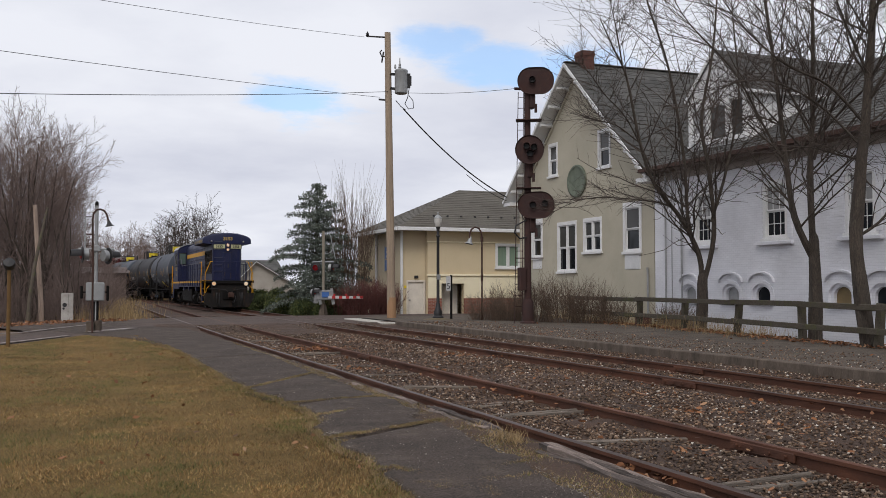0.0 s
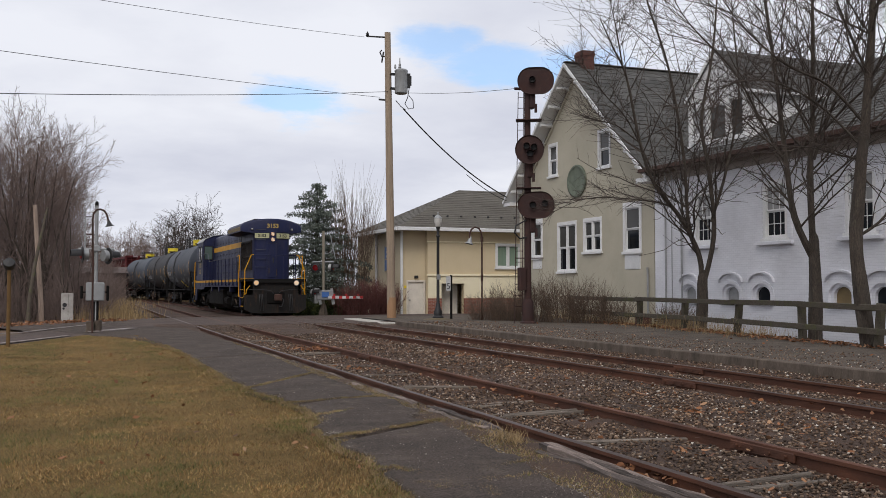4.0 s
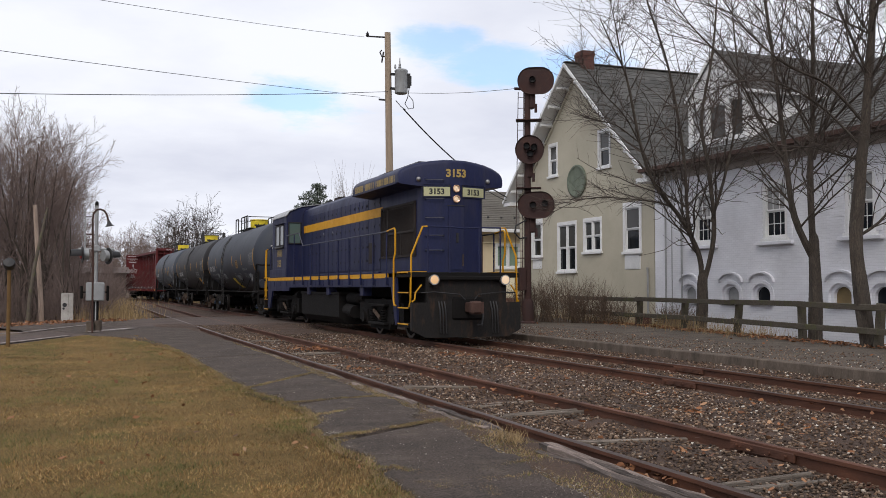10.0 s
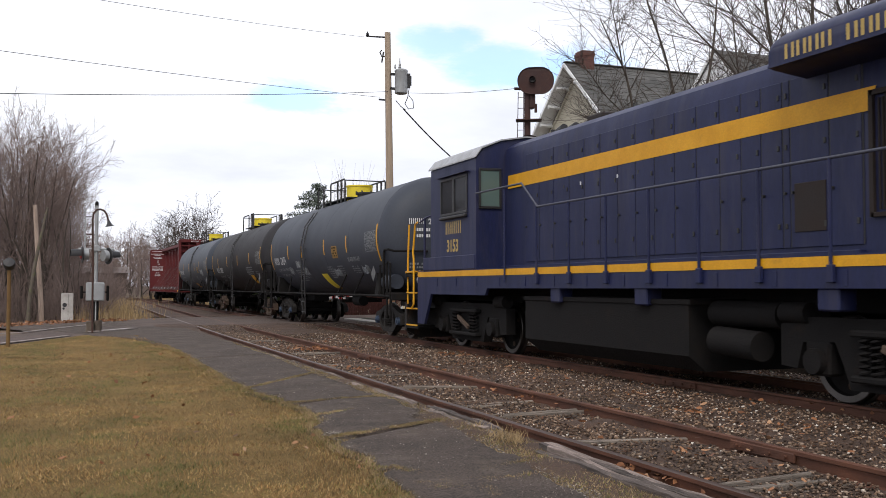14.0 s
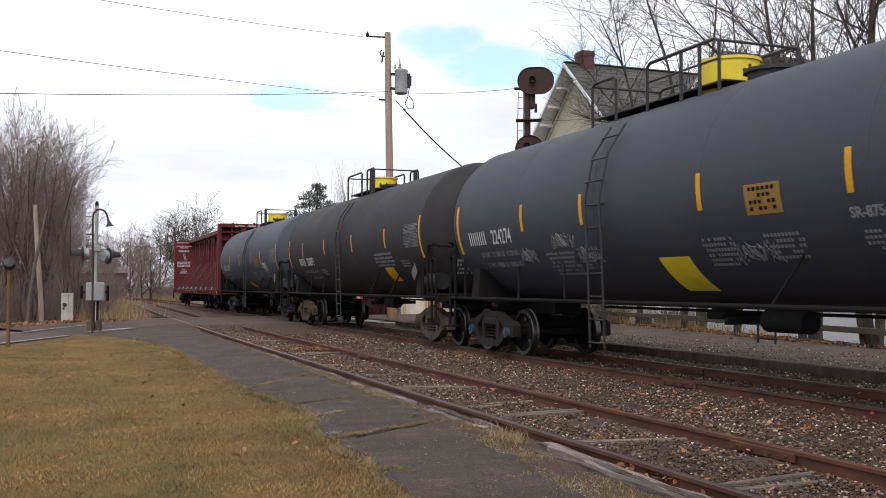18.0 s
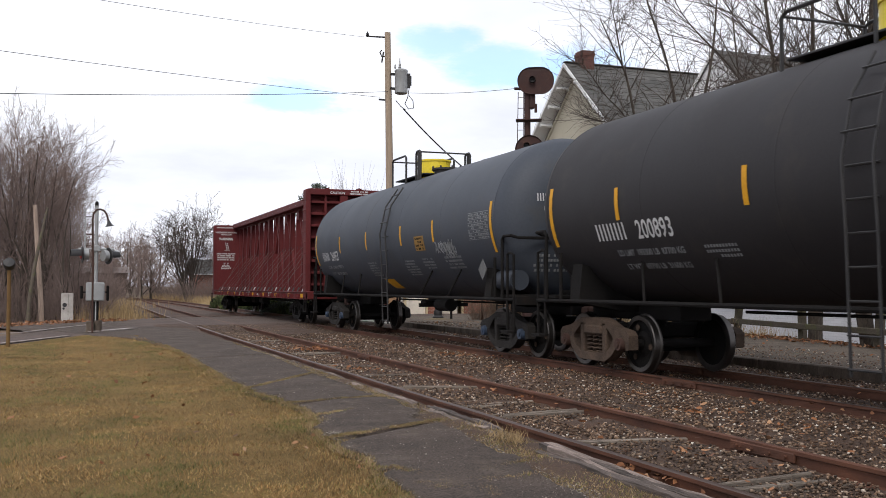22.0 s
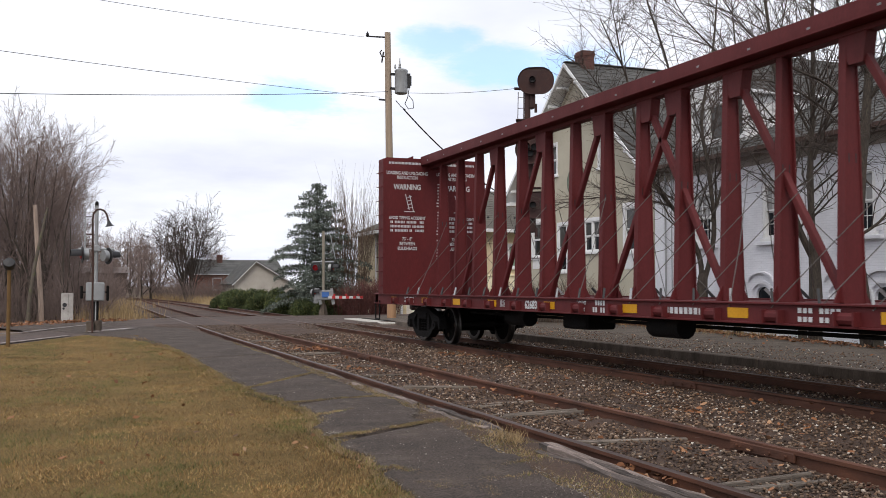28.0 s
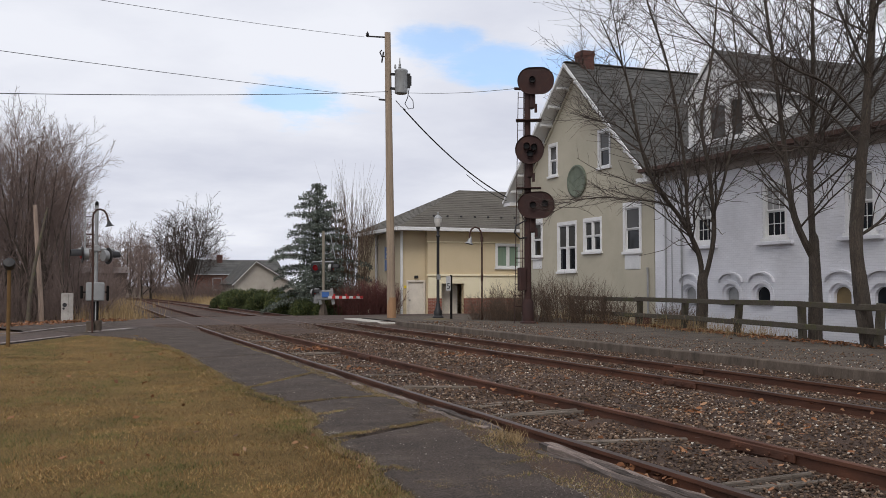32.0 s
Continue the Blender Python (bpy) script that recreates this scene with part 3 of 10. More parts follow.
    for x in xs_:
        y0 = float(np.interp(x, *zip(*near)))
        y1 = float(np.interp(x, *zip(*far)))
        for i in range(9):
            t = i / 8
            zz = -0.012 + (-0.03 if i in (0, 8) else 0) - 0.1 * max(0, 1 - max(0, (x + 6)) / 9) * (1 if x < 3 else 0)
            vs.append((x, y0 + (y1 - y0) * t, zz))
    for j in range(len(xs_) - 1):
        for i in range(8):
            k = j * 9 + i
            fs.append((k, k + 9, k + 10, k + 1))
    tagged(part("road", soup("road", vs, fs, M_XING, True), None), "dark asphalt street crossing the railway at grade", "road", kind="structure")
    # verge of leaf mould between the street and the woods
    vs, fs = [], []
    cols = np.concatenate([np.linspace(-45, -8, 20), np.linspace(-7, 3.3, 30)])
    for x in cols:
        y0 = float(np.interp(x, *zip(*far))) - 0.35
        zr = -0.05 - 0.1 * max(0, 1 - max(0, (x + 6)) / 9)
        for i in range(16):
            y = y0 + 15 * (i / 15) ** 1.4
            vs.append((x, y, zr + bump2(x, y, 0.8, 0.05) * min(1, i / 3) - 0.012 * i))
    for j in range(len(cols) - 1):
        for i in range(15):
            k = j * 16 + i
            fs.append((k, k + 16, k + 17, k + 1))
    tagged(part("verge", soup("verge", vs, fs, M_MOULD, True), None), "brown leaf-strewn verge between the street and the woods", "ground", kind="structure")
    # white edge line of the street
    g = Geo()
    pts = [(-14, 21.2), (-6, 24.55), (-1.5, 26.72), (0.2, 30.3)]
    for a, b in zip(pts, pts[1:]):
        g.beam((a[0], a[1], -0.045), (b[0], b[1], -0.035), 0.13, 0.02)
    part_line = part("white_edge_line", g, M_LINE)
    tagged(part_line, "worn white edge line painted on the street", "road marking", kind="structure")
    g = Geo().beam((0.9, 31.9, 0.0), (2.2, 33.9, 0.004), 0.35, 0.03)
    tagged(part("stop_line", g, M_LINE), "white stop line before the crossing", "road marking", kind="structure")
    g = Geo().beam((-9, 27.6, -0.03), (-1.2, 32.4, -0.02), 0.1, 0.02).beam((-1.2, 32.4, -0.02), (1.5, 39.3, 0.0), 0.1, 0.02)
    tagged(part("far_edge_line", g, M_LINE), "thin far edge line of the street", "road marking", kind="structure")


def rail_profile():
    return [(-0.07, -0.17), (0.07, -0.17), (0.07, -0.155), (0.012, -0.13), (0.012, -0.045), (0.036, -0.035), (0.036, -0.004), (0.028, 0.0),
            (-0.028, 0.0), (-0.036, -0.004), (-0.036, -0.035), (-0.012, -0.045), (-0.012, -0.13), (-0.07, -0.155)]


def build_rail(track, off, stations, mat_side, mat_top, label, drop=0.0):
    rings = []
    for s in stations:
        p, q = track(s - 0.05), track(s + 0.05)
        d = (q - p).normalized()
        nrm = Vector((d.y, -d.x, 0))
        c = track(s) + nrm * off
        rings.append([c + nrm * a + Vector((0, 0, b + drop)) for a, b in rail_profile()])
    g = Geo().loft(rings)
    ob = part("rail", g, mat_side, None)
    me = ob.data
    me.materials.append(mat_top)
    zmax = -0.012 + drop
    for p in me.polygons:
        if all(me.vertices[i].co.z > zmax for i in p.vertices) and p.normal.z > 0.5:
            p.material_index = 1
    return tagged(ob, label, "rail", "running rails", "structure")


def build_tracks():
    st_main = list(np.linspace(-14, 60, 38)) + list(np.linspace(64, 190, 40))
    st_side = list(np.linspace(-14, 120, 68))
    for off in (-0.754, 0.754):
        build_rail(track_main, off, st_main, M_RAIL, M_RAILTOP, "rusty steel rail of the running track")
    for off in (-0.754, 0.754):
        build_rail(track_side, off, st_side, M_RAIL, M_RAIL if off > 0 else M_RAILTOP, "brown rusty rail of the siding", -0.01)
    tie = Geo().box((0, 0, 0), (2.55, 0.22, 0.17), 0.015).mesh("tie")
    tie.materials.append(M_TIE)
    sliver = Geo().box((0, 0, 0), (1.0, 0.055, 0.10), 0.012).mesh("splinter")
    sliver.materials.append(M_TIE)
    rnd = random.Random(3)
    for track, first, zz in ((track_main, -12.0, -0.255), (track_side, -12.0, -0.245)):
        s = first
        while s < 36.0:
            c = track(s)
            bare = track is track_side and (rnd.random() < 0.07 or min(abs(c.y - q) for q in (6.15, 8.45, 10.35, 14.05, 15.75, 18.4)) < 0.28)
            ob = part("railway_tie", tie, None) if not bare else root("railway_tie", "", "")
            for q in range(4 if bare else 0):
                sp = part("splinter", sliver, None, ob)
                long = rnd.uniform(0.7, 1.9)
                sp.matrix_basis = pose(rnd.uniform(-0.45, 0.45), -0.13 + 0.085 * q, rnd.uniform(-0.05, 0.015), 0, rnd.uniform(-2.5, 2.5), rnd.uniform(-5, 5)) @ Matrix.Diagonal((long * 0.75, rnd.uniform(0.5, 1.1), 1, 1))
            ob.matrix_basis = pose(c.x + rnd.uniform(-0.06, 0.06), c.y, zz + (rnd.uniform(0.07, 0.095) if bare else rnd.uniform(-0.03, -0.005)), 0, rnd.uniform(-1.4, 1.4), rnd.uniform(-3.0, 3.0))
            tagged(ob, "weathered wooden railway tie half buried in ballast", "railway tie", "ties")
            s += 0.55 + rnd.uniform(-0.04, 0.04)
    # old timbers laid along the siding's near rail
    for x0, y0, x1, y1, zt in ((3.98, 4.6, 4.0, 8.05, 0.0), (4.09, 8.95, 4.11, 11.2, -0.03), (4.11, 11.35, 4.13, 14.6, -0.045), (4.14, 14.75, 4.15, 18.0, -0.05), (3.97, 1.6, 3.98, 4.5, 0.0), (4.15, 18.2, 4.16, 21.4, -0.055)):
        tm = root("edge_timber", "split grey weathered timber lying along the rail", "timber", None, "edge timbers")
        for q in range(4):
            o = -0.085 + 0.054 * q
            f0, f1 = rnd.uniform(0, 0.16), rnd.uniform(0.86, 1)
            dx, dy = x1 - x0, y1 - y0
            pts = []
            for s in range(25):
                t = f0 + (f1 - f0) * s / 24
                pts.append(Vector((x0 + dx * t + o + 0.008 * noise.noise(Vector((q * 3.3, y0 + dy * t * 1.4, 0))), y0 + dy * t, zt - 0.045 - 0.016 * abs(q - 1.5) + 0.06 * noise.noise(Vector((q * 1.7, (y0 + dy * t) * 1.1, 2))))))
            rings = [[p + Vector((sx * 0.026 * (1 + 0.3 * noise.noise(p * 9)), 0, sz + 0.012 * noise.noise(p * 14 + Vector((sx * 9, 0, 0))))) for sx, sz in ((-1, -0.09), (1, -0.09), (1.05, 0.012), (0.4, 0.034), (-0.3, 0.022), (-0.9, 0.018))] for p in pts]
            part("splinter", Geo().loft(rings), M_TIMBER, tm)
    # joint bars with bolts
    for track, off, s in ((track_main, 0.754, 14.4), (track_main, -0.754, 12.5), (track_side, 0.754, 7.15), (track_side, 0.754, 19.5), (track_main, 0.754, 31.0)):
        c = track(s) + Vector((off, 0, 0))
        ob = root("joint_bar", "rusty joint bar bolted to a rail", "joint bar", pose(c.x, c.y, 0))
        part("plate", Geo().box((-0.033, 0, -0.075), (0.03, 0.85, 0.085), 0.008).box((0.033, 0, -0.075), (0.03, 0.85, 0.085), 0.008), M_RAIL, ob)
        for k in (-0.33, -0.12, 0.12, 0.33):
            part("bolt", Geo().cyl((-0.07, k, -0.075), (-0.045, k, -0.075), 0.018, n=6), M_RAIL, ob)


def scatter(name, pts, sizes, base_v, base_f, material, label, category, flat=0.7, kind="stuff"):
    """Many turned and scaled copies of one small form, joined."""
    n = len(pts)
    base = np.asarray(base_v, dtype=np.float32)
    nv = len(base)
    q = RNG.normal(size=(n, 4))
    q /= np.linalg.norm(q, axis=1)[:, None]
    w, x, y, z = q.T
    R = np.stack([1 - 2 * (y * y + z * z), 2 * (x * y - z * w), 2 * (x * z + y * w), 2 * (x * y + z * w), 1 - 2 * (x * x + z * z), 2 * (y * z - x * w),
                  2 * (x * z - y * w), 2 * (y * z + x * w), 1 - 2 * (x * x + y * y)], axis=1).reshape(n, 3, 3)
    jit = base[None] * (1 + 0.28 * RNG.normal(size=(n, nv, 1)))
    v = np.einsum("nij,nkj->nki", R, jit) * np.asarray(sizes)[:, None, None]
    v[:, :, 2] *= flat
    v += np.asarray(pts)[:, None, :]
    f = (np.asarray(base_f)[None] + (np.arange(n) * nv)[:, None, None]).reshape(-1, len(base_f[0]))
    me = soup(name, v.reshape(-1, 3), f, material)
    return tagged(part(name, me, None), label, category, kind=kind)


STONE_V = [(1, 0, 0), (-1, 0, 0), (0, 1, 0), (0, -1, 0), (0, 0, 1), (0, 0, -1)]
STONE_F = [(0, 2, 4), (2, 1, 4), (1, 3, 4), (3, 0, 4), (2, 0, 5), (1, 2, 5), (3, 1, 5), (0, 3, 5)]
M_STONES = ramp_mat("ballast_stones", [(0.0, (0.020, 0.011, 0.006)), (0.35, (0.080, 0.044, 0.026)), (0.66, (0.165, 0.098, 0.058)), (0.87, (0.27, 0.18, 0.12)), (0.955, (0.40, 0.325, 0.255)), (1.0, (0.70, 0.65, 0.58))], 0.9, big=0.5, big_amt=0.3)
M_DARKSTONE = ramp_mat("dark_ballast_stones", [(0.0, (0.018, 0.010, 0.006)), (0.4, (0.085, 0.055, 0.036)), (0.75, (0.16, 0.106, 0.070)), (1.0, (0.28, 0.205, 0.15))], 0.9, big=0.5, big_amt=0.25)
M_GRIT = ramp_mat("pale_grit", [(0.0, (0.07, 0.055, 0.045)), (0.6, (0.16, 0.13, 0.105)), (1.0, (0.36, 0.32, 0.27))], 0.9)
M_LEAF = ramp_mat("dead_leaves", [(0.0, (0.09, 0.036, 0.017)), (0.4, (0.19, 0.075, 0.029)), (0.75, (0.28, 0.115, 0.045)), (1.0, (0.34, 0.20, 0.11))], 0.8)
M_GRASS = ramp_mat("winter_grass_blades", [(0.0, (0.06, 0.029, 0.009)), (0.3, (0.185, 0.094, 0.027)), (0.6, (0.36, 0.218, 0.085)), (0.82, (0.47, 0.325, 0.145)), (0.88, (0.19, 0.15, 0.040)), (1.0, (0.10, 0.095, 0.022))], 0.85, big=0.8, big_amt=0.5)
M_GREEN = ramp_mat("green_grass_blades", [(0.0, (0.05, 0.060, 0.013)), (0.4, (0.095, 0.102, 0.024)), (0.75, (0.165, 0.148, 0.042)), (1.0, (0.32, 0.22, 0.085))], 0.85, big=0.5, big_amt=0.35)
M_DRY = ramp_mat("dry_grass_and_moss", [(0.0, (0.10, 0.062, 0.030)), (0.35, (0.21, 0.138, 0.066)), (0.65, (0.33, 0.235, 0.12)), (0.8, (0.42, 0.32, 0.19)), (0.85, (0.16, 0.16, 0.03)), (1.0, (0.11, 0.12, 0.02))], 0.9, big=1.2, big_amt=0.35)
M_STRAW = ramp_mat("tall_dead_grass", [(0.0, (0.20, 0.13, 0.06)), (0.5, (0.33, 0.23, 0.11)), (1.0, (0.42, 0.31, 0.17))], 0.85)


def blades(name, pts, hts, wid, lean, material, label, category):
    n = len(pts)
    pts, hts = np.asarray(pts, dtype=np.float32), np.asarray(hts, dtype=np.float32)
    a = RNG.uniform(0, 2 * np.pi, n)
    wv = np.stack([np.cos(a), np.sin(a), np.zeros(n)], 1) * (np.asarray(wid) / 2).reshape(-1, 1)
    b = RNG.uniform(0, 2 * np.pi, n)
    ln = np.stack([np.cos(b), np.sin(b), np.zeros(n)], 1) * (hts * RNG.uniform(0.2, 1.0, n) * lean)[:, None]
    up = np.zeros((n, 3))
    up[:, 2] = hts
    v = np.stack([pts - wv, pts + wv, pts + ln + up], 1).reshape(-1, 3)
    f = np.arange(n * 3).reshape(n, 3)
    return tagged(part(name, soup(name, v, f, material), None), label, category, kind="stuff")


def build_scatter():
    # ballast stones, dense near the camera
    def bed_z(x):
        return -0.148 + np.exp(-((x - 7.2) / 0.9) ** 2) * 0.05 + 0.06 * np.clip((x - 10.6) / 0.8, 0, 1)

    def clear(x):
        ok = np.ones(len(x), bool)
        for c in (5.07, XC):
            for o in (-0.754, 0.754):
                ok &= np.abs(x - c - o) > 0.075
        return ok
    for n, x0, x1, y0, deep, lo, hi, m, label in ((64000, 4.1, 11.6, 3.0, 27, 0.007, 0.020, M_STONES, "loose crushed ballast stones, grey and brown with pale ones"),
                                                  (3000, 4.4, 11.4, 3.6, 20, 0.015, 0.026, M_DARKSTONE, "coarse ballast stones lying between the rails"),
                                                  (5200, 4.4, 6.6, 3.6, 9, 0.010, 0.021, M_DARKSTONE, "coarse dark brown ballast stones in the siding")):
        y = y0 + deep * RNG.random(n) ** 1.45
        x = RNG.uniform(x0, x1, n)
        ok = clear(x)
        x, y = x[ok], y[ok]
        k = len(x)
        size = RNG.uniform(lo, hi, k) * (1 + y / 90)
        scatter("ballast_stones", np.stack([x, y, bed_z(x) + RNG.uniform(-0.005, 0.03, k)], 1), size, STONE_V, STONE_F, m, label, "ballast stones")
    n = 9000
    y = RNG.uniform(28, 36, n)
    x = RNG.uniform(3.8, 11.6, n)
    scatter("ballast_stones", np.stack([x, y, -0.125 + 0.12 * np.clip((y - 33.4) / 2.2, 0, 1)], 1), RNG.uniform(0.010, 0.024, n), STONE_V, STONE_F, M_DARKSTONE, "dark ballast stones near the street crossing", "ballast stones")
    n = 5600
    y = RNG.uniform(8, 34, n)
    x = 11.7 + (RNG.random(n) ** 1.5) * 2.6
    scatter("platform_stones", np.stack([x, y, np.full(n, 0.10)], 1), RNG.uniform(0.006, 0.02, n), STONE_V, STONE_F, M_STONES, "loose gravel lying on the old platform", "gravel")
    # grit on the walk
    n = 2400
    y = 5.0 + 17 * RNG.random(n) ** 1.6
    u = RNG.random(n)
    x = path_x(y) + 0.1 + (walk_right(y) - path_x(y) - 0.15) * u
    scatter("walk_grit", np.stack([x, y, -0.012 + 0.02 * np.sin(np.pi * u) - 0.012], 1), RNG.uniform(0.0025, 0.0055, n) * (1 + 1.2 * (RNG.random(n) < 0.05)), STONE_V, STONE_F, M_GRIT, "pale grit and small stones lying on the walk", "grit")
    # crumbled asphalt along both edges of the walk and its cracks
    n = 6500
    y = 5.0 + 17 * RNG.random(n) ** 1.5
    x = np.where(RNG.random(n) < 0.5, path_x(y) + np.abs(RNG.normal(0, 0.09, n)) + 0.02, walk_right(y) - 0.02 + RNG.normal(0, 0.06, n))
    k = 1500
    t = RNG.random(k)
    x[:k], y[:k] = 2.35 + 1.3 * t + RNG.normal(0, 0.03, k), 9.1 + 0.62 * np.sqrt(t) + RNG.normal(0, 0.04, k)
    scatter("asphalt_crumbs", np.stack([x, y, np.full(n, -0.03)], 1), RNG.uniform(0.003, 0.009, n), STONE_V, STONE_F, M_GRIT, "pale crumbs of broken asphalt along the walk", "grit")
    # dead leaves
    leaf_v = [(-1, 0, 0.15), (-0.3, 0.5, 0), (0.4, 0.45, 0.2), (1, 0, 0.05), (0.4, -0.5, 0.2), (-0.3, -0.45, 0)]
    leaf_f = [(0, 1, 2), (0, 2, 3), (0, 3, 4), (0, 4, 5)]
    pts, rnd = [], random.Random(11)
    for cx, cy, sp, k in ((5.62, 22.8, 0.35, 170), (5.95, 11.75, 0.13, 44), (5.98, 10.17, 0.12, 40), (5.95, 12.94, 0.12, 34), (7.0, 9.75, 0.28, 44), (7.26, 8.4, 0.2, 22), (4.37, 6.5, 0.10, 46), (4.24, 6.9, 0.05, 16), (5.17, 7.34, 0.18, 16), (7.47, 11.5, 0.25, 26),
                          (4.97, 16.8, 0.15, 22), (7.9, 19.5, 0.3, 26), (8.5, 18.8, 0.25, 24), (8.3, 9.0, 0.8, 34), (7.3, 13.5, 0.7, 22), (6.3, 17, 0.7, 26), (9.1, 8.2, 0.7, 18), (9.4, 15, 1.0, 16), (6.1, 7.6, 0.5, 14), (5.0, 6.2, 0.35, 14)):
        for _ in range(k):
            pts.append((cx + rnd.gauss(0, sp), cy + rnd.gauss(0, sp), -0.085 + rnd.uniform(0, 0.03)))
    for _ in range(1700):
        y0 = 14 + 17 * rnd.random()
        pts.append((13.35 + 0.145 * y0 + abs(rnd.gauss(0, 0.32)), y0, 0.10 + rnd.uniform(0, 0.05)))
    for _ in range(420):
        t = rnd.random()
        y0 = 12 + 20 * t
        pts.append((13.55 + 0.145 * y0 + rnd.gauss(0, 0.35), y0, 0.06 + rnd.uniform(0, 0.05)))
    for _ in range(2200):
        u = rnd.random()
        pts.append((-8 + 10.0 * u + rnd.gauss(0, 0.6), 33.0 + 10 * u + rnd.gauss(0, 0.7), -0.03 + 0.05 * rnd.random()))
    for _ in range(160):
        yy = rnd.uniform(6, 30)
        pts.append((rnd.uniform(4.6, 11.3), yy, -0.09 + rnd.uniform(0, 0.03)))
    for _ in range(120):
        yy = rnd.uniform(9, 33)
        pts.append((rnd.uniform(11.8, 13.4 + 0.14 * yy), yy, 0.115))
    for _ in range(60):
        yy = rnd.uniform(6, 22)
        pts.append((float(path_x(yy)) - abs(rnd.gauss(0, 2.2)), yy, 0.0))
    pts = np.array(pts)
    scatter("fallen_leaves", pts, RNG.uniform(0.018, 0.042, len(pts)) * (1 + pts[:, 1] / 40), leaf_v, leaf_f, M_LEAF, "curled orange-brown fallen leaves", "leaves", flat=0.55)
    # lawn grass
    n = 340000
    y = 4.8 + 25 * RNG.random(n) ** 2.3
    px = path_x(y)
    ragged = np.array([max(0.0, noise.noise(Vector((7.7, q * 1.3, 0))) + 0.6 * noise.noise(Vector((1.7, q * 4.5, 0)))) for q in y])
    x = px + 0.0 + 0.16 * ragged - (RNG.random(n)) * (3.0 + y * 0.42)
    ok = (y < 26.2 + (x + 1.4) * 1.9)
    x, y = x[ok], y[ok]
    z = -0.055 + np.array([bump2(a, b, 0.5, 0.05) + bump2(a, b, 2.5, 0.02) for a, b in zip(x, y)])
    field = np.array([noise.noise(Vector((a * 0.9, b * 0.55, 5.0))) + 0.6 * noise.noise(Vector((a * 3.1, b * 2.2, 1.0))) for a, b in zip(x, y)])
    green = field > RNG.uniform(-0.06, 0.5, len(x))
    bare = (field < -0.6) & (RNG.random(len(x)) < 0.3)
    for pick, m, name, label in ((~green & ~bare, M_GRASS, "lawn_grass", "short dry straw-coloured lawn grass"), (green, M_GREEN, "green_grass", "patches of greener grass in the lawn")):
        q = pick.nonzero()[0]
        k = len(q)
        blades(name, np.stack([x[q], y[q], z[q]], 1), RNG.uniform(0.010, 0.032, k) * (1 + y[q] / 60), RNG.uniform(0.0024, 0.0052, k) * (1 + y[q] / 20), 1.5, m, label, "grass")
    # grass and moss in the ragged edges of the walk
    n = 26000
    y = 4.8 + 20 * RNG.random(n) ** 1.5
    clump = np.array([noise.noise(Vector((3.3, q * 2.2, 0))) for q in y])
    x = path_x(y) - 0.04 + RNG.normal(0, 0.05, n) + np.abs(RNG.normal(0, 0.12, n)) * (clump > 0.08)
    blades("edge_grass", np.stack([x, y, np.full(n, -0.055)], 1), RNG.uniform(0.012, 0.04, n), RNG.uniform(0.003, 0.007, n), 1.1, M_DRY, "grass creeping over the edge of the walk", "grass")
    n = 60000
    y = 4.8 + 21 * RNG.random(n) ** 1.5
    t = RNG.random(n) ** 1.3
    x = walk_right(y) - 0.07 + (4.22 - walk_right(y)) * t
    keep = np.array([noise.noise(Vector((a * 2.6, b * 1.3, 8))) for a, b in zip(x, y)]) > RNG.uniform(-0.75, 0.12, n)
    x, y = x[keep], y[keep]
    n = len(x)
    blades("verge_grass", np.stack([x, y, np.full(n, -0.08)], 1), RNG.uniform(0.008, 0.026, n) + 0.03 * (RNG.random(n) < 0.02), RNG.uniform(0.003, 0.007, n) * (1 + y / 30), 1.4, M_DRY, "dry grass and moss between the walk and the siding rail", "grass")
    # cracks with grass across the walk
    pts = []
    for x0, y0, x1, y1, k in ((2.3, 8.9, 3.75, 9.72, 3400), (2.5, 11.75, 3.9, 12.1, 1500), (2.4, 13.65, 3.85, 15.75, 2200), (2.3, 10.3, 3.1, 10.9, 700), (3.0, 6.9, 3.7, 7.3, 500), (2.3, 7.35, 2.62, 6.9, 560), (2.62, 6.9, 2.55, 6.4, 500), (2.35, 6.6, 2.6, 6.3, 500), (2.85, 6.6, 2.66, 5.9, 450), (2.6, 6.55, 3.25, 6.62, 350)):
        t = RNG.random(k)
        w = np.array([noise.noise(Vector((a * 6, x0, y0))) for a in t]) * 0.12
        pts.append(np.stack([x0 + (x1 - x0) * t + w + RNG.normal(0, 0.025, k), y0 + (y1 - y0) * t + w + RNG.normal(0, 0.03, k), np.full(k, -0.02)], 1))
    pts = np.concatenate(pts)
    blades("crack_grass", pts, RNG.uniform(0.008, 0.024, len(pts)), RNG.uniform(0.004, 0.008, len(pts)), 1.3, M_DRY, "tufts growing from cracks in the asphalt walk", "grass")
    # dry tufts beside the siding rail
    tuft = []
    for cx, cy, k in ((3.92, 8.35, 170), (4.0, 8.65, 90), (4.05, 9.4, 30)):
        tuft.append(np.stack([RNG.normal(cx, 0.07, k), RNG.normal(cy, 0.09, k), np.full(k, -0.06)], 1))
    tuft = np.concatenate(tuft)
    blades("dry_tuft", tuft, RNG.uniform(0.03, 0.13, len(tuft)), RNG.uniform(0.004, 0.009, len(tuft)), 1.0, M_STRAW, "dry straw-coloured tufts beside the siding rail", "grass")
    # tall dead grass
    n = 5200
    y = np.concatenate([RNG.uniform(44, 62, 2600), RNG.uniform(70, 100, 2600)])
    x = np.concatenate([2.0 + RNG.normal(0, 0.9, 2600), track_side(80).x - 3.2 + RNG.normal(0, 1.6, 2600)])
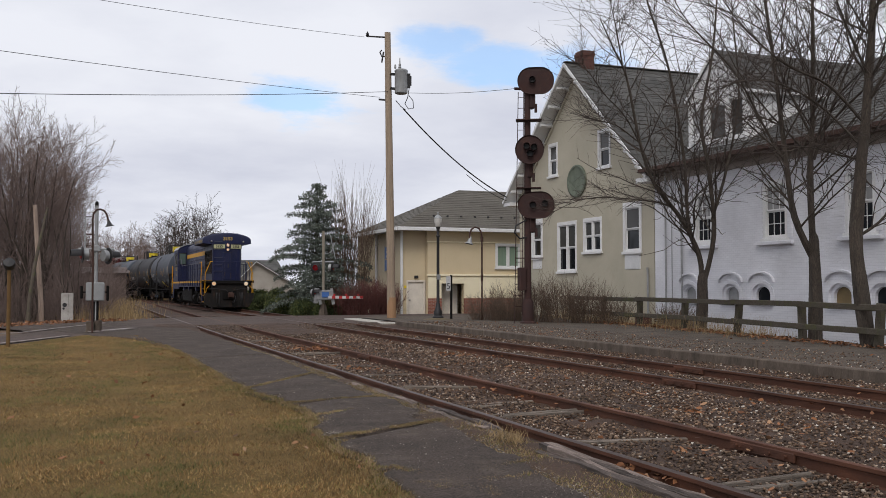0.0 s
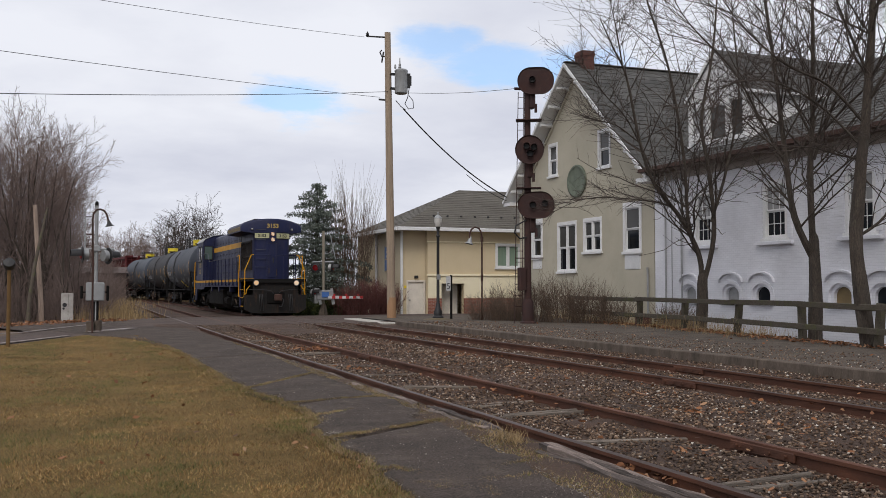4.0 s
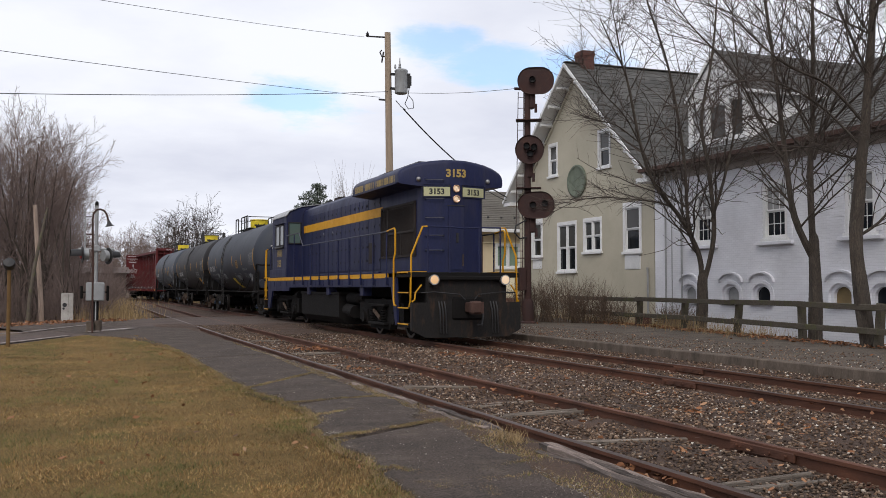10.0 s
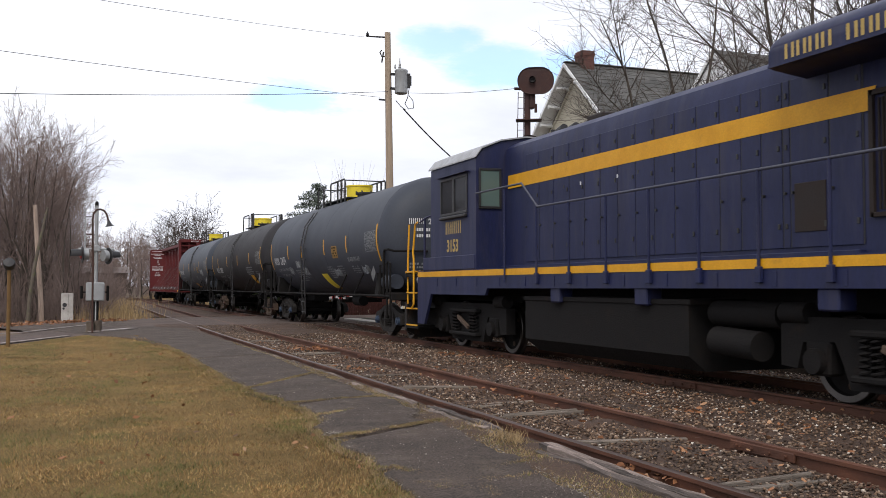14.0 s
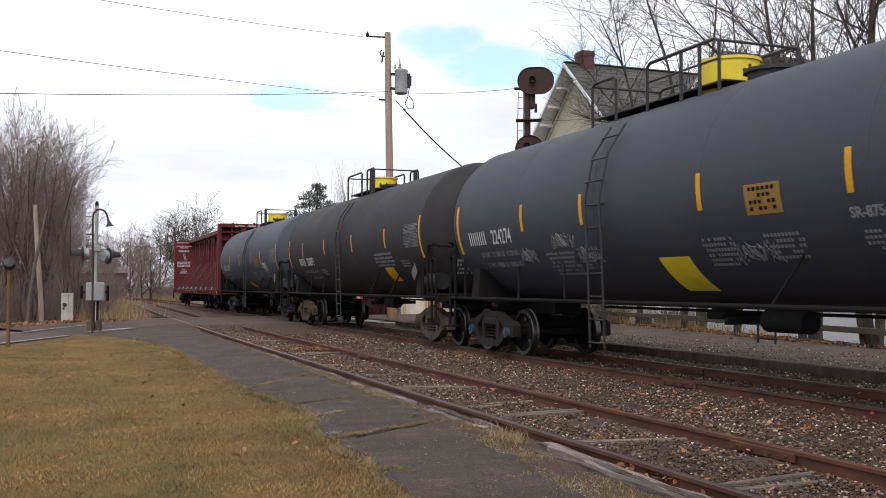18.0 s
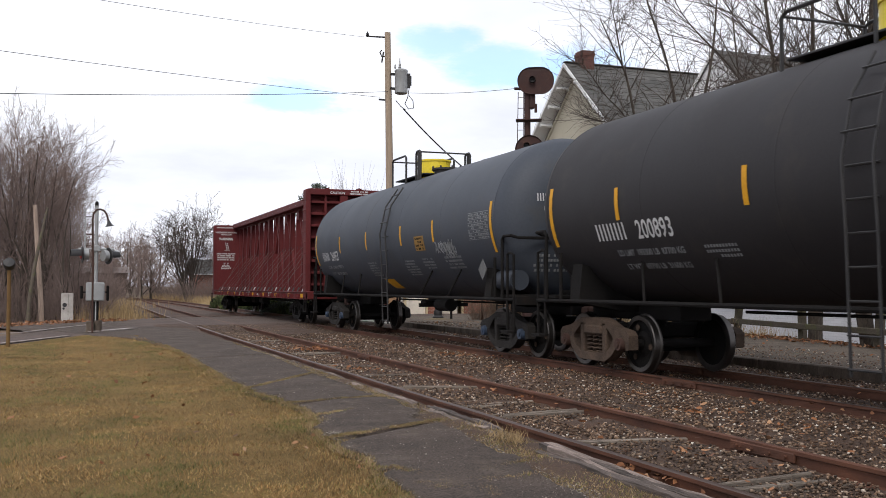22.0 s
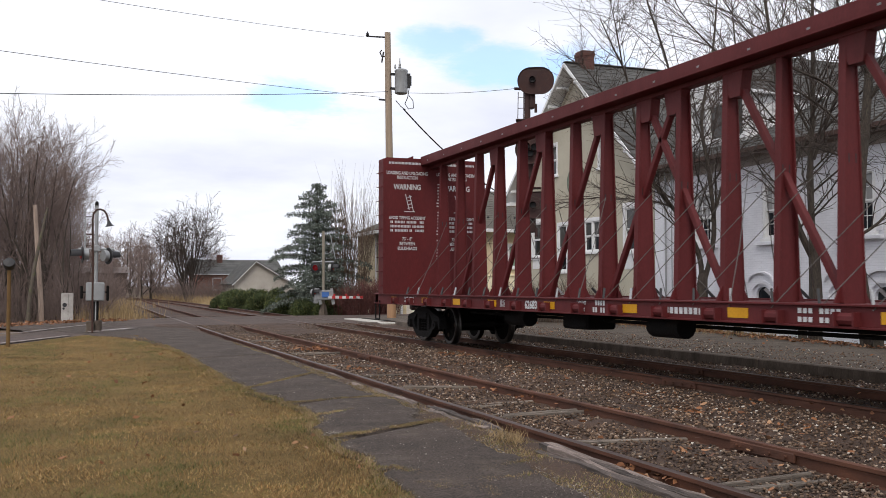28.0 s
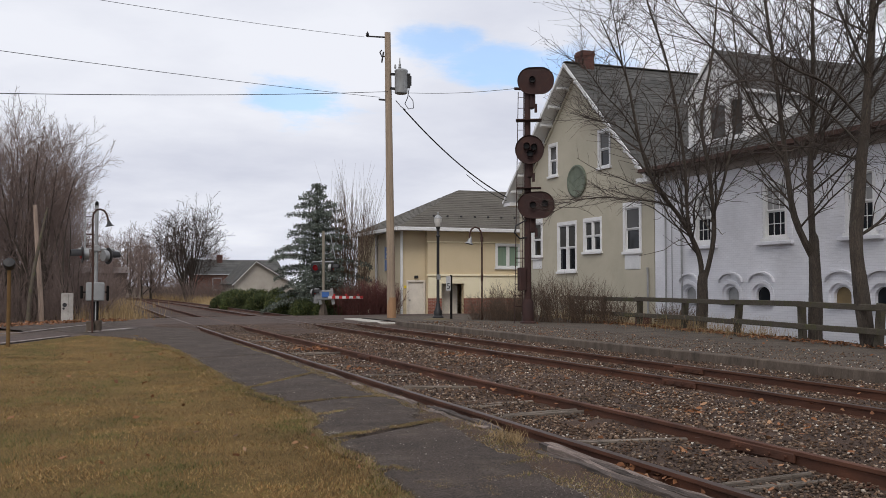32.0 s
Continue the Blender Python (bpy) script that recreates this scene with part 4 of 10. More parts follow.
    blades("tall_dead_grass", np.stack([x, y, np.full(n, -0.3)], 1), RNG.uniform(0.3, 1.0, n), 0.03, 0.35, M_STRAW, "tall straw-coloured dead grass beside the line", "grass")
    n = 3200
    y = RNG.uniform(75, 130, n)
    x = np.array([track_main(s).x for s in y]) + 2.2 + np.abs(RNG.normal(0, 1.2, n)) + 0.5
    blades("tall_dead_grass", np.stack([x, y, np.full(n, -0.3)], 1), RNG.uniform(0.3, 1.0, n), 0.04, 0.35, M_STRAW, "straw-coloured dead grass on the far verge", "grass")
    n = 2600
    t = RNG.random(n)
    y = 20 + 18 * t
    x = 13.9 + 0.145 * y + RNG.normal(0, 0.5, n)
    blades("fence_weeds", np.stack([x, y, np.full(n, -0.02)], 1), RNG.uniform(0.1, 0.7, n), 0.012, 0.5, M_STRAW, "brown dead weeds along the fence", "weeds")


def build_platform():
    # kerb wall and gravel top of the old platform
    segs = [(8.2 + 3.05 * i, 8.2 + 3.05 * (i + 1)) for i in range(-6, 9)]
    kerb = root("platform_kerb", "dark stained concrete platform kerb in long blocks", "kerb", kind="structure")
    for a, b in segs:
        part("kerb_block", Geo().span((11.5, a + 0.012, -0.35), (11.74, min(b, 34.6) - 0.012, 0.10), 0.02), M_CONC, kerb)

    def pz(x, y):
        return 0.085 + bump2(x, y, 0.8, 0.03) + (-0.02 if x < 11.8 else 0)
    vs, fs = [], []
    ys = np.linspace(-10, 40.5, 102)
    for y in ys:
        x1 = 14.3 + 0.145 * y
        for i in range(9):
            x = 11.72 + (x1 - 11.72) * i / 8
            vs.append((x, y, pz(x, y)))
        vs.append((x1 + 1.2, y, -0.25 + bump2(x1, y, 0.7, 0.05)))
        vs.append((x1 + 3.4, y, -0.42))
    w = 11
    for j in range(len(ys) - 1):
        for i in range(w - 1):
            fs.append((j * w + i, j * w + i + 1, (j + 1) * w + i + 1, (j + 1) * w + i))
    tagged(part("platform", soup("platform", vs, fs, M_GRAVEL, True), None), "gravel and weed covered top of the old platform", "platform", kind="structure")
    g = Geo().span((11.1, 34.7, -0.2), (13.4, 40.2, 0.03), 0.02)
    tagged(part("concrete_apron", g, M_CONCL), "pale concrete apron at the platform end", "pavement", kind="structure")


# ------------------------------------------------------------------ train
TRAIN_COEF = (-79.7871, -10.4136, 8.1748, 1.39, -2.7264)


def train_at(t):
    """Distance of the locomotive's leading face along the track."""
    u = t / 16 - 1
    return 60.61 + sum(c * (u ** k - (-1) ** k) for k, c in enumerate(TRAIN_COEF, 1))


VEHICLES = []      # thing, its distance behind the leading face, half its truck spacing, local y of its middle
AXLES = []         # part, local place, radius


def wheelset(parent, y, r, rim=None):
    ax = part("wheelset", Geo().cyl((-1.06, 0, 0), (1.06, 0, 0), 0.075, n=10), M_UNDER, parent, "axle with two steel wheels")
    ax.location = (0, y, r)
    for s in (-1, 1):
        o = 0.70
        m = Matrix.Translation((s * o, 0, 0)) @ Matrix.Rotation(s * math.pi / 2, 4, "Y")
        prof = [(0.08, 0.02), (0.13, 0.03), (r * 0.45, -0.02), (r * 0.8, 0.005), (r * 0.83, 0.065), (r - 0.012, 0.07), (r, 0.055), (r + 0.002, -0.03), (r + 0.026, -0.045), (r + 0.026, -0.068), (r - 0.02, -0.075), (r * 0.82, -0.07), (r * 0.5, -0.05), (0.1, -0.06)]
        w = part("wheel", Geo().lathe(prof, m, 32), M_UNDER, ax)
        w.data.materials.append(M_WHEEL)
        for p in w.data.polygons:
            d = max((w.data.vertices[i].co.yz.length for i in p.vertices))
            e = min((w.data.vertices[i].co.yz.length for i in p.vertices))
            if e > r * 0.81 and d < r + 0.03 and abs(p.center.x) < o + 0.075:
                p.material_index = 1
        for a in range(3):
            c = Vector((s * (o + 0.022), math.cos(a * 2.1) * r * 0.6, math.sin(a * 2.1) * r * 0.6))
            part("wheel_mark", Geo().cyl(c, c + Vector((s * 0.012, 0, 0)), 0.05, n=8), M_RUSTY, ax)
    AXLES.append((ax, (0, y, r), r))
    return ax


def freight_truck(parent, yc, material, cap_mat=None):
    for d in (-0.89, 0.89):
        wheelset(parent, yc + d, 0.457)
    for s in (-1, 1):
        x = s * 1.02
        g = Geo()
        up = [(-1.13, 0.60), (-1.05, 0.67), (-0.74, 0.72), (-0.46, 0.82), (-0.30, 0.86), (0.30, 0.86), (0.46, 0.82), (0.74, 0.72), (1.05, 0.67), (1.13, 0.60), (1.13, 0.38), (1.04, 0.36), (1.00, 0.52), (0.78, 0.52), (0.74, 0.40), (0.66, 0.42), (0.64, 0.56), (0.40, 0.74),
              (-0.40, 0.74), (-0.64, 0.56), (-0.66, 0.42), (-0.74, 0.40), (-0.78, 0.52), (-1.00, 0.52), (-1.04, 0.36), (-1.13, 0.38)]
        g.prism([(yc + p, q) for p, q in up], "x", x - 0.085, x + 0.085)
        lo = [(-0.78, 0.52), (-0.66, 0.52), (-0.58, 0.40), (-0.40, 0.28), (0.40, 0.28), (0.58, 0.40), (0.66, 0.52), (0.78, 0.52), (0.74, 0.38), (0.60, 0.25), (0.40, 0.15), (-0.40, 0.15), (-0.60, 0.25), (-0.74, 0.38)]
        g.prism([(yc + p, q) for p, q in lo], "x", x - 0.095, x + 0.095)
        for d in (-0.36, 0.36):
            g.span((x - 0.085, yc + d - 0.06, 0.2), (x + 0.085, yc + d + 0.06, 0.78), 0.015)
        fr = part("truck_sideframe", g, material, parent)
        b = Geo().span((x - 0.11, yc - 0.29, 0.58), (x + 0.11, yc + 0.29, 0.74), 0.03)
        part("truck_bolster_end", b, material, fr)
        for d in (-0.19, 0.0, 0.19):
            part("spring", coil((x - 0.02 * s, yc + d, 0.25), 0.075, 0.33, 5, 0.016), material, fr)
        for d in (-0.89, 0.89):
            part("axle_cap", Geo().cyl((x + s * 0.02, yc + d, 0.457), (x + s * 0.15, yc + d, 0.457), 0.115, 0.10, 14).cyl((x + s * 0.15, yc + d, 0.457), (x + s * 0.17, yc + d, 0.457), 0.05, n=8), cap_mat or material, fr)
    part("truck_bolster", Geo().span((-1.0, yc - 0.2, 0.5), (1.0, yc + 0.2, 0.76), 0.04).cyl((0, yc, 0.7), (0, yc, 0.98), 0.3, n=14), M_UNDER, parent)
    g = Geo()
    for d in (-0.32, 0.32):
        g.beam((-0.9, yc + d, 0.36), (0.9, yc + d, 0.36), 0.1, 0.14)
    part("brake_beam", g, M_UNDER, parent)


def coil(base, r, h, turns, wire):
    pts = []
    k = turns * 8
    for i in range(k + 1):
        a = 2 * math.pi * i / 8
        pts.append((base[0] + r * math.cos(a), base[1] + r * math.sin(a), base[2] + h * i / k))
    return Geo().tube(pts, wire, 5)


def coupler(parent, y, d):
    g = Geo().span((-0.09, min(y, y + d * 0.5), 0.74), (0.09, max(y, y + d * 0.5), 0.98), 0.02)
    g.span((-0.17, min(y + d * 0.42, y + d * 0.68), 0.70), (0.13, max(y + d * 0.42, y + d * 0.68), 1.02), 0.05)
    g.cyl((0.12, y + d * 0.6, 0.72), (0.12, y + d * 0.6, 1.0), 0.06, n=8)
    part("coupler", g, M_RUSTPOST, parent, "rusty knuckle coupler")
    part("air_hose", Geo().tube([(0.32, y, 0.85), (0.34, y + d * 0.2, 0.7), (0.2, y + d * 0.42, 0.42), (0.05, y + d * 0.55, 0.45)], 0.022, 6), M_BLACK, parent)


def build_locomotive():
    R = root("diesel_locomotive", "navy blue diesel locomotive with yellow stripes and handrails", "locomotive")
    VEHICLES.append((R, 0.0, 8.65, 6.0))
    # underframe
    g = Geo().span((-1.5, -0.6, 1.60), (1.5, 17.9, 1.73), 0.015)
    g.span((-0.45, -0.3, 1.05), (0.45, 17.6, 1.62), 0.02)
    part("deck", g, M_UNDER, R)
    for s in (-1, 1):
        sill = [(0.36, 1.735), (0.30, 0.42), (0.42, 0.40), (0.78, 1.36), (12.9, 1.34), (13.0, 1.20), (16.1, 1.20), (16.55, 0.50), (17.0, 0.50), (17.0, 1.735)]
        sl = part("side_sill", Geo().prism(sill, "x", s * 1.44, s * 1.5), M_BLUE, R)
        part("sill_stripe", Geo().span((s * 1.498, 0.98, 1.595), (s * 1.508, 16.98, 1.715)), M_YEL, sl, "yellow stripe along the sill")
        for i in range(14):
            y = 1.0 + i * 1.13
            part("sill_rib", Geo().span((s * 1.5, y - 0.03, 1.38), (s * 1.512, y + 0.03, 1.56), 0.004), M_BLUE, sl)
    # long hood
    def ring(y, w, zt, side, zb=1.73):
        return [Vector(p) for p in ((-w, y, zb), (-w, y, side), (-w * 0.93, y, side + (zt - side) * 0.5), (-w * 0.72, y, side + (zt - side) * 0.82), (-w * 0.3, y, zt), (w * 0.3, y, zt), (w * 0.72, y, side + (zt - side) * 0.82), (w * 0.93, y, side + (zt - side) * 0.5), (w, y, side), (w, y, zb))]
    hood = part("long_hood", Geo().loft([ring(0.5, 0.87, 4.42, 4.04), ring(13.5, 0.87, 4.42, 4.04)]), M_BLUE, R, smooth=28)

    # the leading end: a flat middle with cheeks swept back to rounded corners
    def face(x):
        return 0.27 * max(0.0, abs(x) - 0.22)
    cheek = [(0.0, 0.0), (0.17, 0.0), (0.27, 0.016)] + [(x, face(x)) for x in (0.4, 0.55, 0.68)] + [(0.755, 0.16), (0.81, 0.21), (0.845, 0.28), (0.865, 0.37), (0.87, 0.51)]
    plan = [(-x, y) for x, y in reversed(cheek)] + cheek[1:]
    part("hood_end", Geo().loft([[Vector((x, y, z)) for x, y in plan] for z in (1.73, 2.5, 3.3, 4.05)]), M_BLUE, hood, smooth=34)
    part("hood_roof_cap", Geo().loft([[Vector((x, y, z)) for x, z in ((-0.63, 4.345), (-0.26, 4.428), (0.26, 4.428), (0.63, 4.345), (0.60, 4.36), (0.25, 4.445), (-0.25, 4.445), (-0.60, 4.36))] for y in (4.5, 13.45)]), M_BLUEL, hood)
    # radiator wings at the leading end
    def wing(x):
        """The housing cut across at x: the arched roof over a sloping underside."""
        a = abs(x)
        top = np.interp(a, [0, 0.3, 0.6, 0.88, 1.12, 1.28, 1.38, 1.44, 1.46], [4.64, 4.63, 4.605, 4.56, 4.495, 4.43, 4.37, 4.31, 4.26])
        low = np.interp(a, [0, 0.85, 1.40, 1.46], [3.93, 3.93, 4.00, 4.03])
        y = face(x) - 0.012 + (0.05 if a > 1.45 else 0)
        cut = [(y, low), (y, top - 0.10), (y + 0.02, top - 0.045), (y + 0.06, top - 0.012), (y + 0.14, top), (4.40, top), (4.48, top - 0.02), (4.51, top - 0.07), (4.51, low)]
        return [Vector((x, q, h)) for q, h in cut]
    half = [0.1, 0.22, 0.3, 0.45, 0.6, 0.75, 0.88, 1.0, 1.12, 1.2, 1.28, 1.33, 1.38, 1.42, 1.45, 1.46]
    cap = part("radiator_cab", Geo().loft([wing(x) for x in [-x for x in reversed(half)] + half]), M_BLUE, R, "flared radiator housing with wings", smooth=34)
    g = Geo()
    for k in range(16):
        g.span((-0.75, 0.75 + k * 0.22, 4.615), (0.75, 0.85 + k * 0.22, 4.65))
    part("roof_screen", g, M_GRILLE, cap)
    for s in (-1, 1):
        for letters, wide, mid in ((4, 0.80, 3.86), (4, 0.84, 2.86), (8, 1.66, 1.44)):
            bars("railway_name", letters, wide, 0.18, M_TEXTY, cap, lambda u, v, s=s, mid=mid: (s * 1.464, (mid if s < 0 else 4.9 - mid) + u, 4.065 + v), 0.20, "faded yellow word of the railway name", slim=2)
        part("wing_gutter", Geo().span((s * 1.45, 0.44, 4.005), (s * 1.49, 4.49, 4.035)), M_BLUE, cap)
    # grilles
    for s in (-1, 1):
        x = s * 0.872
        fr = part("radiator_grille", Geo().span((x - 0.015 * s, 0.66, 2.18), (x + s * 0.012, 3.30, 3.56), 0.006), M_GRILLE, R, "dark brown radiator grille")
        g = Geo()
        for k in range(46):
            y = 0.72 + k * 0.0585
            g.span((x + s * 0.012, y, 2.24), (x + s * 0.03, y + 0.022, 3.50))
        part("grille_slat", g, M_GRILLE, fr)
        g = Geo().span((x, 0.62, 2.80), (x + s * 0.045, 2.9, 2.86)).span((x, 0.62, 3.54), (x + s * 0.045, 3.48, 3.60)).span((x, 0.62, 2.16), (x + s * 0.045, 3.48, 2.21)).span((x, 3.44, 2.16), (x + s * 0.045, 3.5, 3.6)).span((x, 0.6, 2.16), (x + s * 0.045, 0.66, 3.6)).span((x, 2.86, 2.16), (x + s * 0.045, 2.92, 3.6)).span((x, 1.7, 2.16), (x + s * 0.04, 1.74, 2.8))
        part("grille_frame", g, M_GRILLE, fr)
        # doors along the hood
        ys = [3.62, 4.14, 4.82, 4.96, 5.37, 5.78, 6.24, 6.78, 7.32, 7.86, 8.4, 8.94, 9.5, 10.05, 10.6, 11.2, 11.8, 12.4]
        for a, b in zip(ys, ys[1:]):
            d = part("hood_door", Geo().span((x, a + 0.014, 1.86), (x + s * 0.016, b - 0.014, 3.98), 0.006), M_BLUE, hood)
            for zz in (2.1, 3.1, 3.75):
                part("door_hinge", Geo().span((x + s * 0.014, a + 0.05, zz), (x + s * 0.032, a + 0.09, zz + 0.07), 0.004), M_BLACK, hood)
            part("door_seam", Geo().span((x, a - 0.012, 1.86), (x + s * 0.006, a + 0.012, 3.98)), M_BLACK, hood)
            part("door_latch", Geo().cyl((x + s * 0.014, b - 0.06, 2.55), (x + s * 0.05, b - 0.06, 2.55), 0.02, n=6), M_BLACK, hood)
        part("side_vent", Geo().span((x, 4.2, 2.05), (x + s * 0.03, 4.74, 2.66), 0.006), M_GRILLE, hood, "brown louvred vent")
        g = Geo()
        g.prism([(3.40, 3.645), (13.2, 3.645), (13.2, 3.375), (3.53, 3.375)], "x", x + s * 0.017, x + s * 0.021)
        part("hood_stripe", g, M_YEL, hood, "yellow stripe along the hood")
        for k in range(5):
            part("white_tag", Geo().span((x + s * 0.016, 8.3 + k * 0.62, 3.17), (x + s * 0.02, 8.34 + k * 0.62, 3.23)), M_TEXTW if k in (1, 3) else M_BLACK, hood)
        part("lower_rail_box", Geo().span((x, 3.6, 1.73), (x + s * 0.10, 13.4, 1.80), 0.01), M_BLUE, hood)
    # cab
    def cabring(y, w, side, top):
        return [Vector(p) for p in ((-w, y, 1.73), (-w, y, side), (-w * 0.90, y, side + (top - side) * 0.42), (-w * 0.62, y, side + (top - side) * 0.8), (-w * 0.25, y, top), (w * 0.25, y, top), (w * 0.62, y, side + (top - side) * 0.8), (w * 0.90, y, side + (top - side) * 0.42), (w, y, side), (w, y, 1.73))]
    cab = part("cab", Geo().loft([cabring(13.45, 1.5, 4.02, 4.48), cabring(16.1, 1.5, 4.02, 4.48)]), M_BLUE, R, smooth=28)
    part("cab_roof", Geo().loft([[p + Vector((0, 0, d)) for d in (0.0, 0.03) for p in (cabring(y, 1.53, 4.03, 4.49)[1:9] if d == 0 else cabring(y, 1.53, 4.03, 4.49)[8:0:-1])] for y in (13.40, 16.18)]), M_CHROME, cab, "weathered silver-grey cab roof")
    for s in (-1, 1):
        # window in the cab wall that looks along the hood
        w = part("front_window", Geo().span((s * 0.98, 13.43, 3.02), (s * 1.40, 13.45, 3.78), 0.004), M_GLASSCAB, R, "greenish cab window")
        g = Geo().span((s * 0.94, 13.41, 2.98), (s * 1.44, 13.45, 3.03), 0.005).span((s * 0.94, 13.41, 3.77), (s * 1.44, 13.45, 3.82), 0.005).span((s * 0.94, 13.41, 3.0), (s * 0.985, 13.45, 3.8), 0.005).span((s * 1.40, 13.41, 3.0), (s * 1.445, 13.45, 3.8), 0.005)
        part("window_frame", g, M_BLACK, w)
        for y0, y1 in ((13.95, 14.62), (14.72, 15.4)):
            w = part("side_window", Geo().span((s * 1.495, y0, 2.98), (s * 1.505, y1, 3.70), 0.003), M_GLASS, R, "dark sliding cab window")
            g = Geo().span((s * 1.5, y0 - 0.05, 2.93), (s * 1.525, y1 + 0.05, 2.98), 0.004).span((s * 1.5, y0 - 0.05, 3.70), (s * 1.525, y1 + 0.05, 3.75), 0.004).span((s * 1.5, y0 - 0.05, 2.95), (s * 1.525, y0, 3.72), 0.004).span((s * 1.5, y1, 2.95), (s * 1.525, y1 + 0.05, 3.72), 0.004)
            part("window_frame", g, M_BLACK, w)
        part("armrest", Geo().span((s * 1.5, 13.9, 2.84), (s * 1.58, 15.4, 2.91), 0.02), M_BLACK, cab)
        part("window_awning", Geo().span((s * 1.5, 13.8, 3.78), (s * 1.60, 15.5, 3.80)), M_BLUE, cab)
        bars("reporting_mark", 4, 0.95, 0.27, M_TEXTY, cab, lambda u, v, s=s: (s * 1.504, 14.75 + u, 2.52 + v), 0.3, "yellow reporting mark as plain bars", slim=2)
        lettering("cab_number", "3153", 0.36, M_TEXTY, cab, lambda u, v, s=s: (s * 1.504, 14.75 + u * s, 2.14 + v), "yellow number 3153", 0.95, 0.012)
    # short hood behind the cab
    part("short_hood", Geo().loft([ring(16.1, 0.95, 3.45, 3.25), ring(16.75, 0.95, 3.45, 3.25), ring(16.86, 0.85, 3.4, 3.2)]), M_BLUE, R)
    for s in (-1, 1):
        part("nose_stripe", Geo().span((s * 0.952, 16.15, 2.08), (s * 0.958, 16.75, 2.55)), M_YEL, R, "orange-yellow panel on the short nose")
        part("cab_end_rail", Geo().tube([(s * 1.46, 16.1, 3.02), (s * 1.46, 16.6, 2.98), (s * 1.46, 16.95, 2.9)], 0.022, 8), M_BLUE, R)
        part("stanchion", Geo().cyl((s * 1.46, 16.62, 1.5), (s * 1.46, 16.62, 2.97), 0.03, n=8), M_BLUE, R)
        part("sill_box", Geo().span((s * 1.4, 13.5, 1.74), (s * 1.515, 16.6, 2.04), 0.01), M_BLUE, R)
    # roof gear
    part("exhaust_stack", Geo().span((-0.3, 10.4, 4.42), (0.3, 11.0, 4.56), 0.03), M_GRILLE, R)
    part("horn", Geo().cyl((0.1, 12.6, 4.52), (0.1, 12.1, 4.55), 0.05, 0.1, 10).cyl((-0.12, 12.6, 4.50), (-0.12, 12.2, 4.53), 0.04, 0.09, 10).span((-0.2, 12.55, 4.40), (0.2, 12.62, 4.55)), M_BLACK, R, "roof horn")
    for x, y in ((-0.5, 6.0), (-0.5, 9.0), (-1.2, 3.1), (0.5, 6.0), (0.5, 9.0)):
        z0 = 4.36 if abs(x) < 1 else 4.36
        part("lifting_eye", Geo().tube([(x, y - 0.06, z0), (x, y - 0.05, z0 + 0.09), (x, y + 0.05, z0 + 0.09), (x, y + 0.06, z0)], 0.012, 5), M_BLACK, R)
    # leading face
    for z in (3.885, 3.62):
        turn = Matrix.Translation((0, -0.03, z)) @ Matrix.Rotation(math.pi / 2, 4, "X")
        b = part("headlight", Geo().lathe([(0.075, -0.06), (0.098, -0.02), (0.098, 0.022), (0.088, 0.026), (0.084, 0.012), (0.05, -0.012), (0.02, -0.022)], turn, 24), M_REFLECT, R, "round sealed headlight with a bright reflector")
        part("lens", Geo().lathe([(0.062, -0.004), (0.05, 0.008), (0.03, 0.014), (0.001, 0.016)], turn, 18), M_LAMPW, b, "lit warm white lens")
        g = Geo()
        for k in range(6):
            g.span((-0.075 + k * 0.03 - 0.002, -0.049, z - 0.06), (-0.075 + k * 0.03 + 0.002, -0.046, z + 0.06))
        part("lens_rib", g, M_CHROME, b)
    for s in (-1, 1):
        tilt = Matrix.Rotation(s * math.atan(0.27), 3, "Z")

        def on_face(x, d, z, s=s):
            """A point d out of the swept cheek."""
            return Vector((s * (x + 0.26 * d), face(x) - 0.965 * d, z))
        # flat black plate paints the shadow inside the board's opening, deepest along the top
        part("board_recess", Geo().box(on_face(0.505, 0.004, 3.822), (0.72, 0.012, 0.31), 0.005, tilt), M_BLACK, R, "flat black plate standing for the shaded recess round a number board")
        nb = part("number_board", Geo().box(on_face(0.50, 0.014, 3.803), (0.675, 0.016, 0.235), 0.007, tilt), M_CREAM, R, "cream number board")
        g = Geo()
        for x, z, w, h in ((0.505, 3.985, 0.74, 0.018), (0.505, 3.662, 0.74, 0.014), (0.14, 3.822, 0.016, 0.33), (0.868, 3.822, 0.016, 0.33)):
            g.box(on_face(x, 0.014, z), (w, 0.03, h), 0.003, tilt)
        part("board_frame", g, M_BLUE, nb)
        lettering("board_number", "3153", 0.20, M_TEXTK, nb, lambda u, v, s=s: on_face(0.50 + s * u * 0.965, 0.0235, 3.737 + v, s), "black number 3153", 1.0, 0.008)
        lamp = part("marker_light", Geo().ball(on_face(0.955, 0.02, 4.117), 0.062, 16, 10), M_CHROME, R)
        part("marker_base", Geo().box(on_face(0.955, 0.008, 4.117), (0.15, 0.02, 0.15), 0.006, tilt), M_BLUE, lamp)
    lettering("end_number", "3153", 0.27, M_TEXTY, R, lambda u, v: (u, face(u) - 0.024, 4.19 + v), "pale yellow number 3153", 1.05, 0.011)
    for z in (4.10, 3.62, 3.13, 2.68, 2.3):
        iron = part("grab_iron", Geo().tube([(-x, face(x) - d, z) for x, d in ((0.78, -0.01), (0.775, 0.055), (0.75, 0.08), (0.37, 0.08), (0.345, 0.055), (0.34, -0.01))], 0.013, 6), M_BLUEL, R)
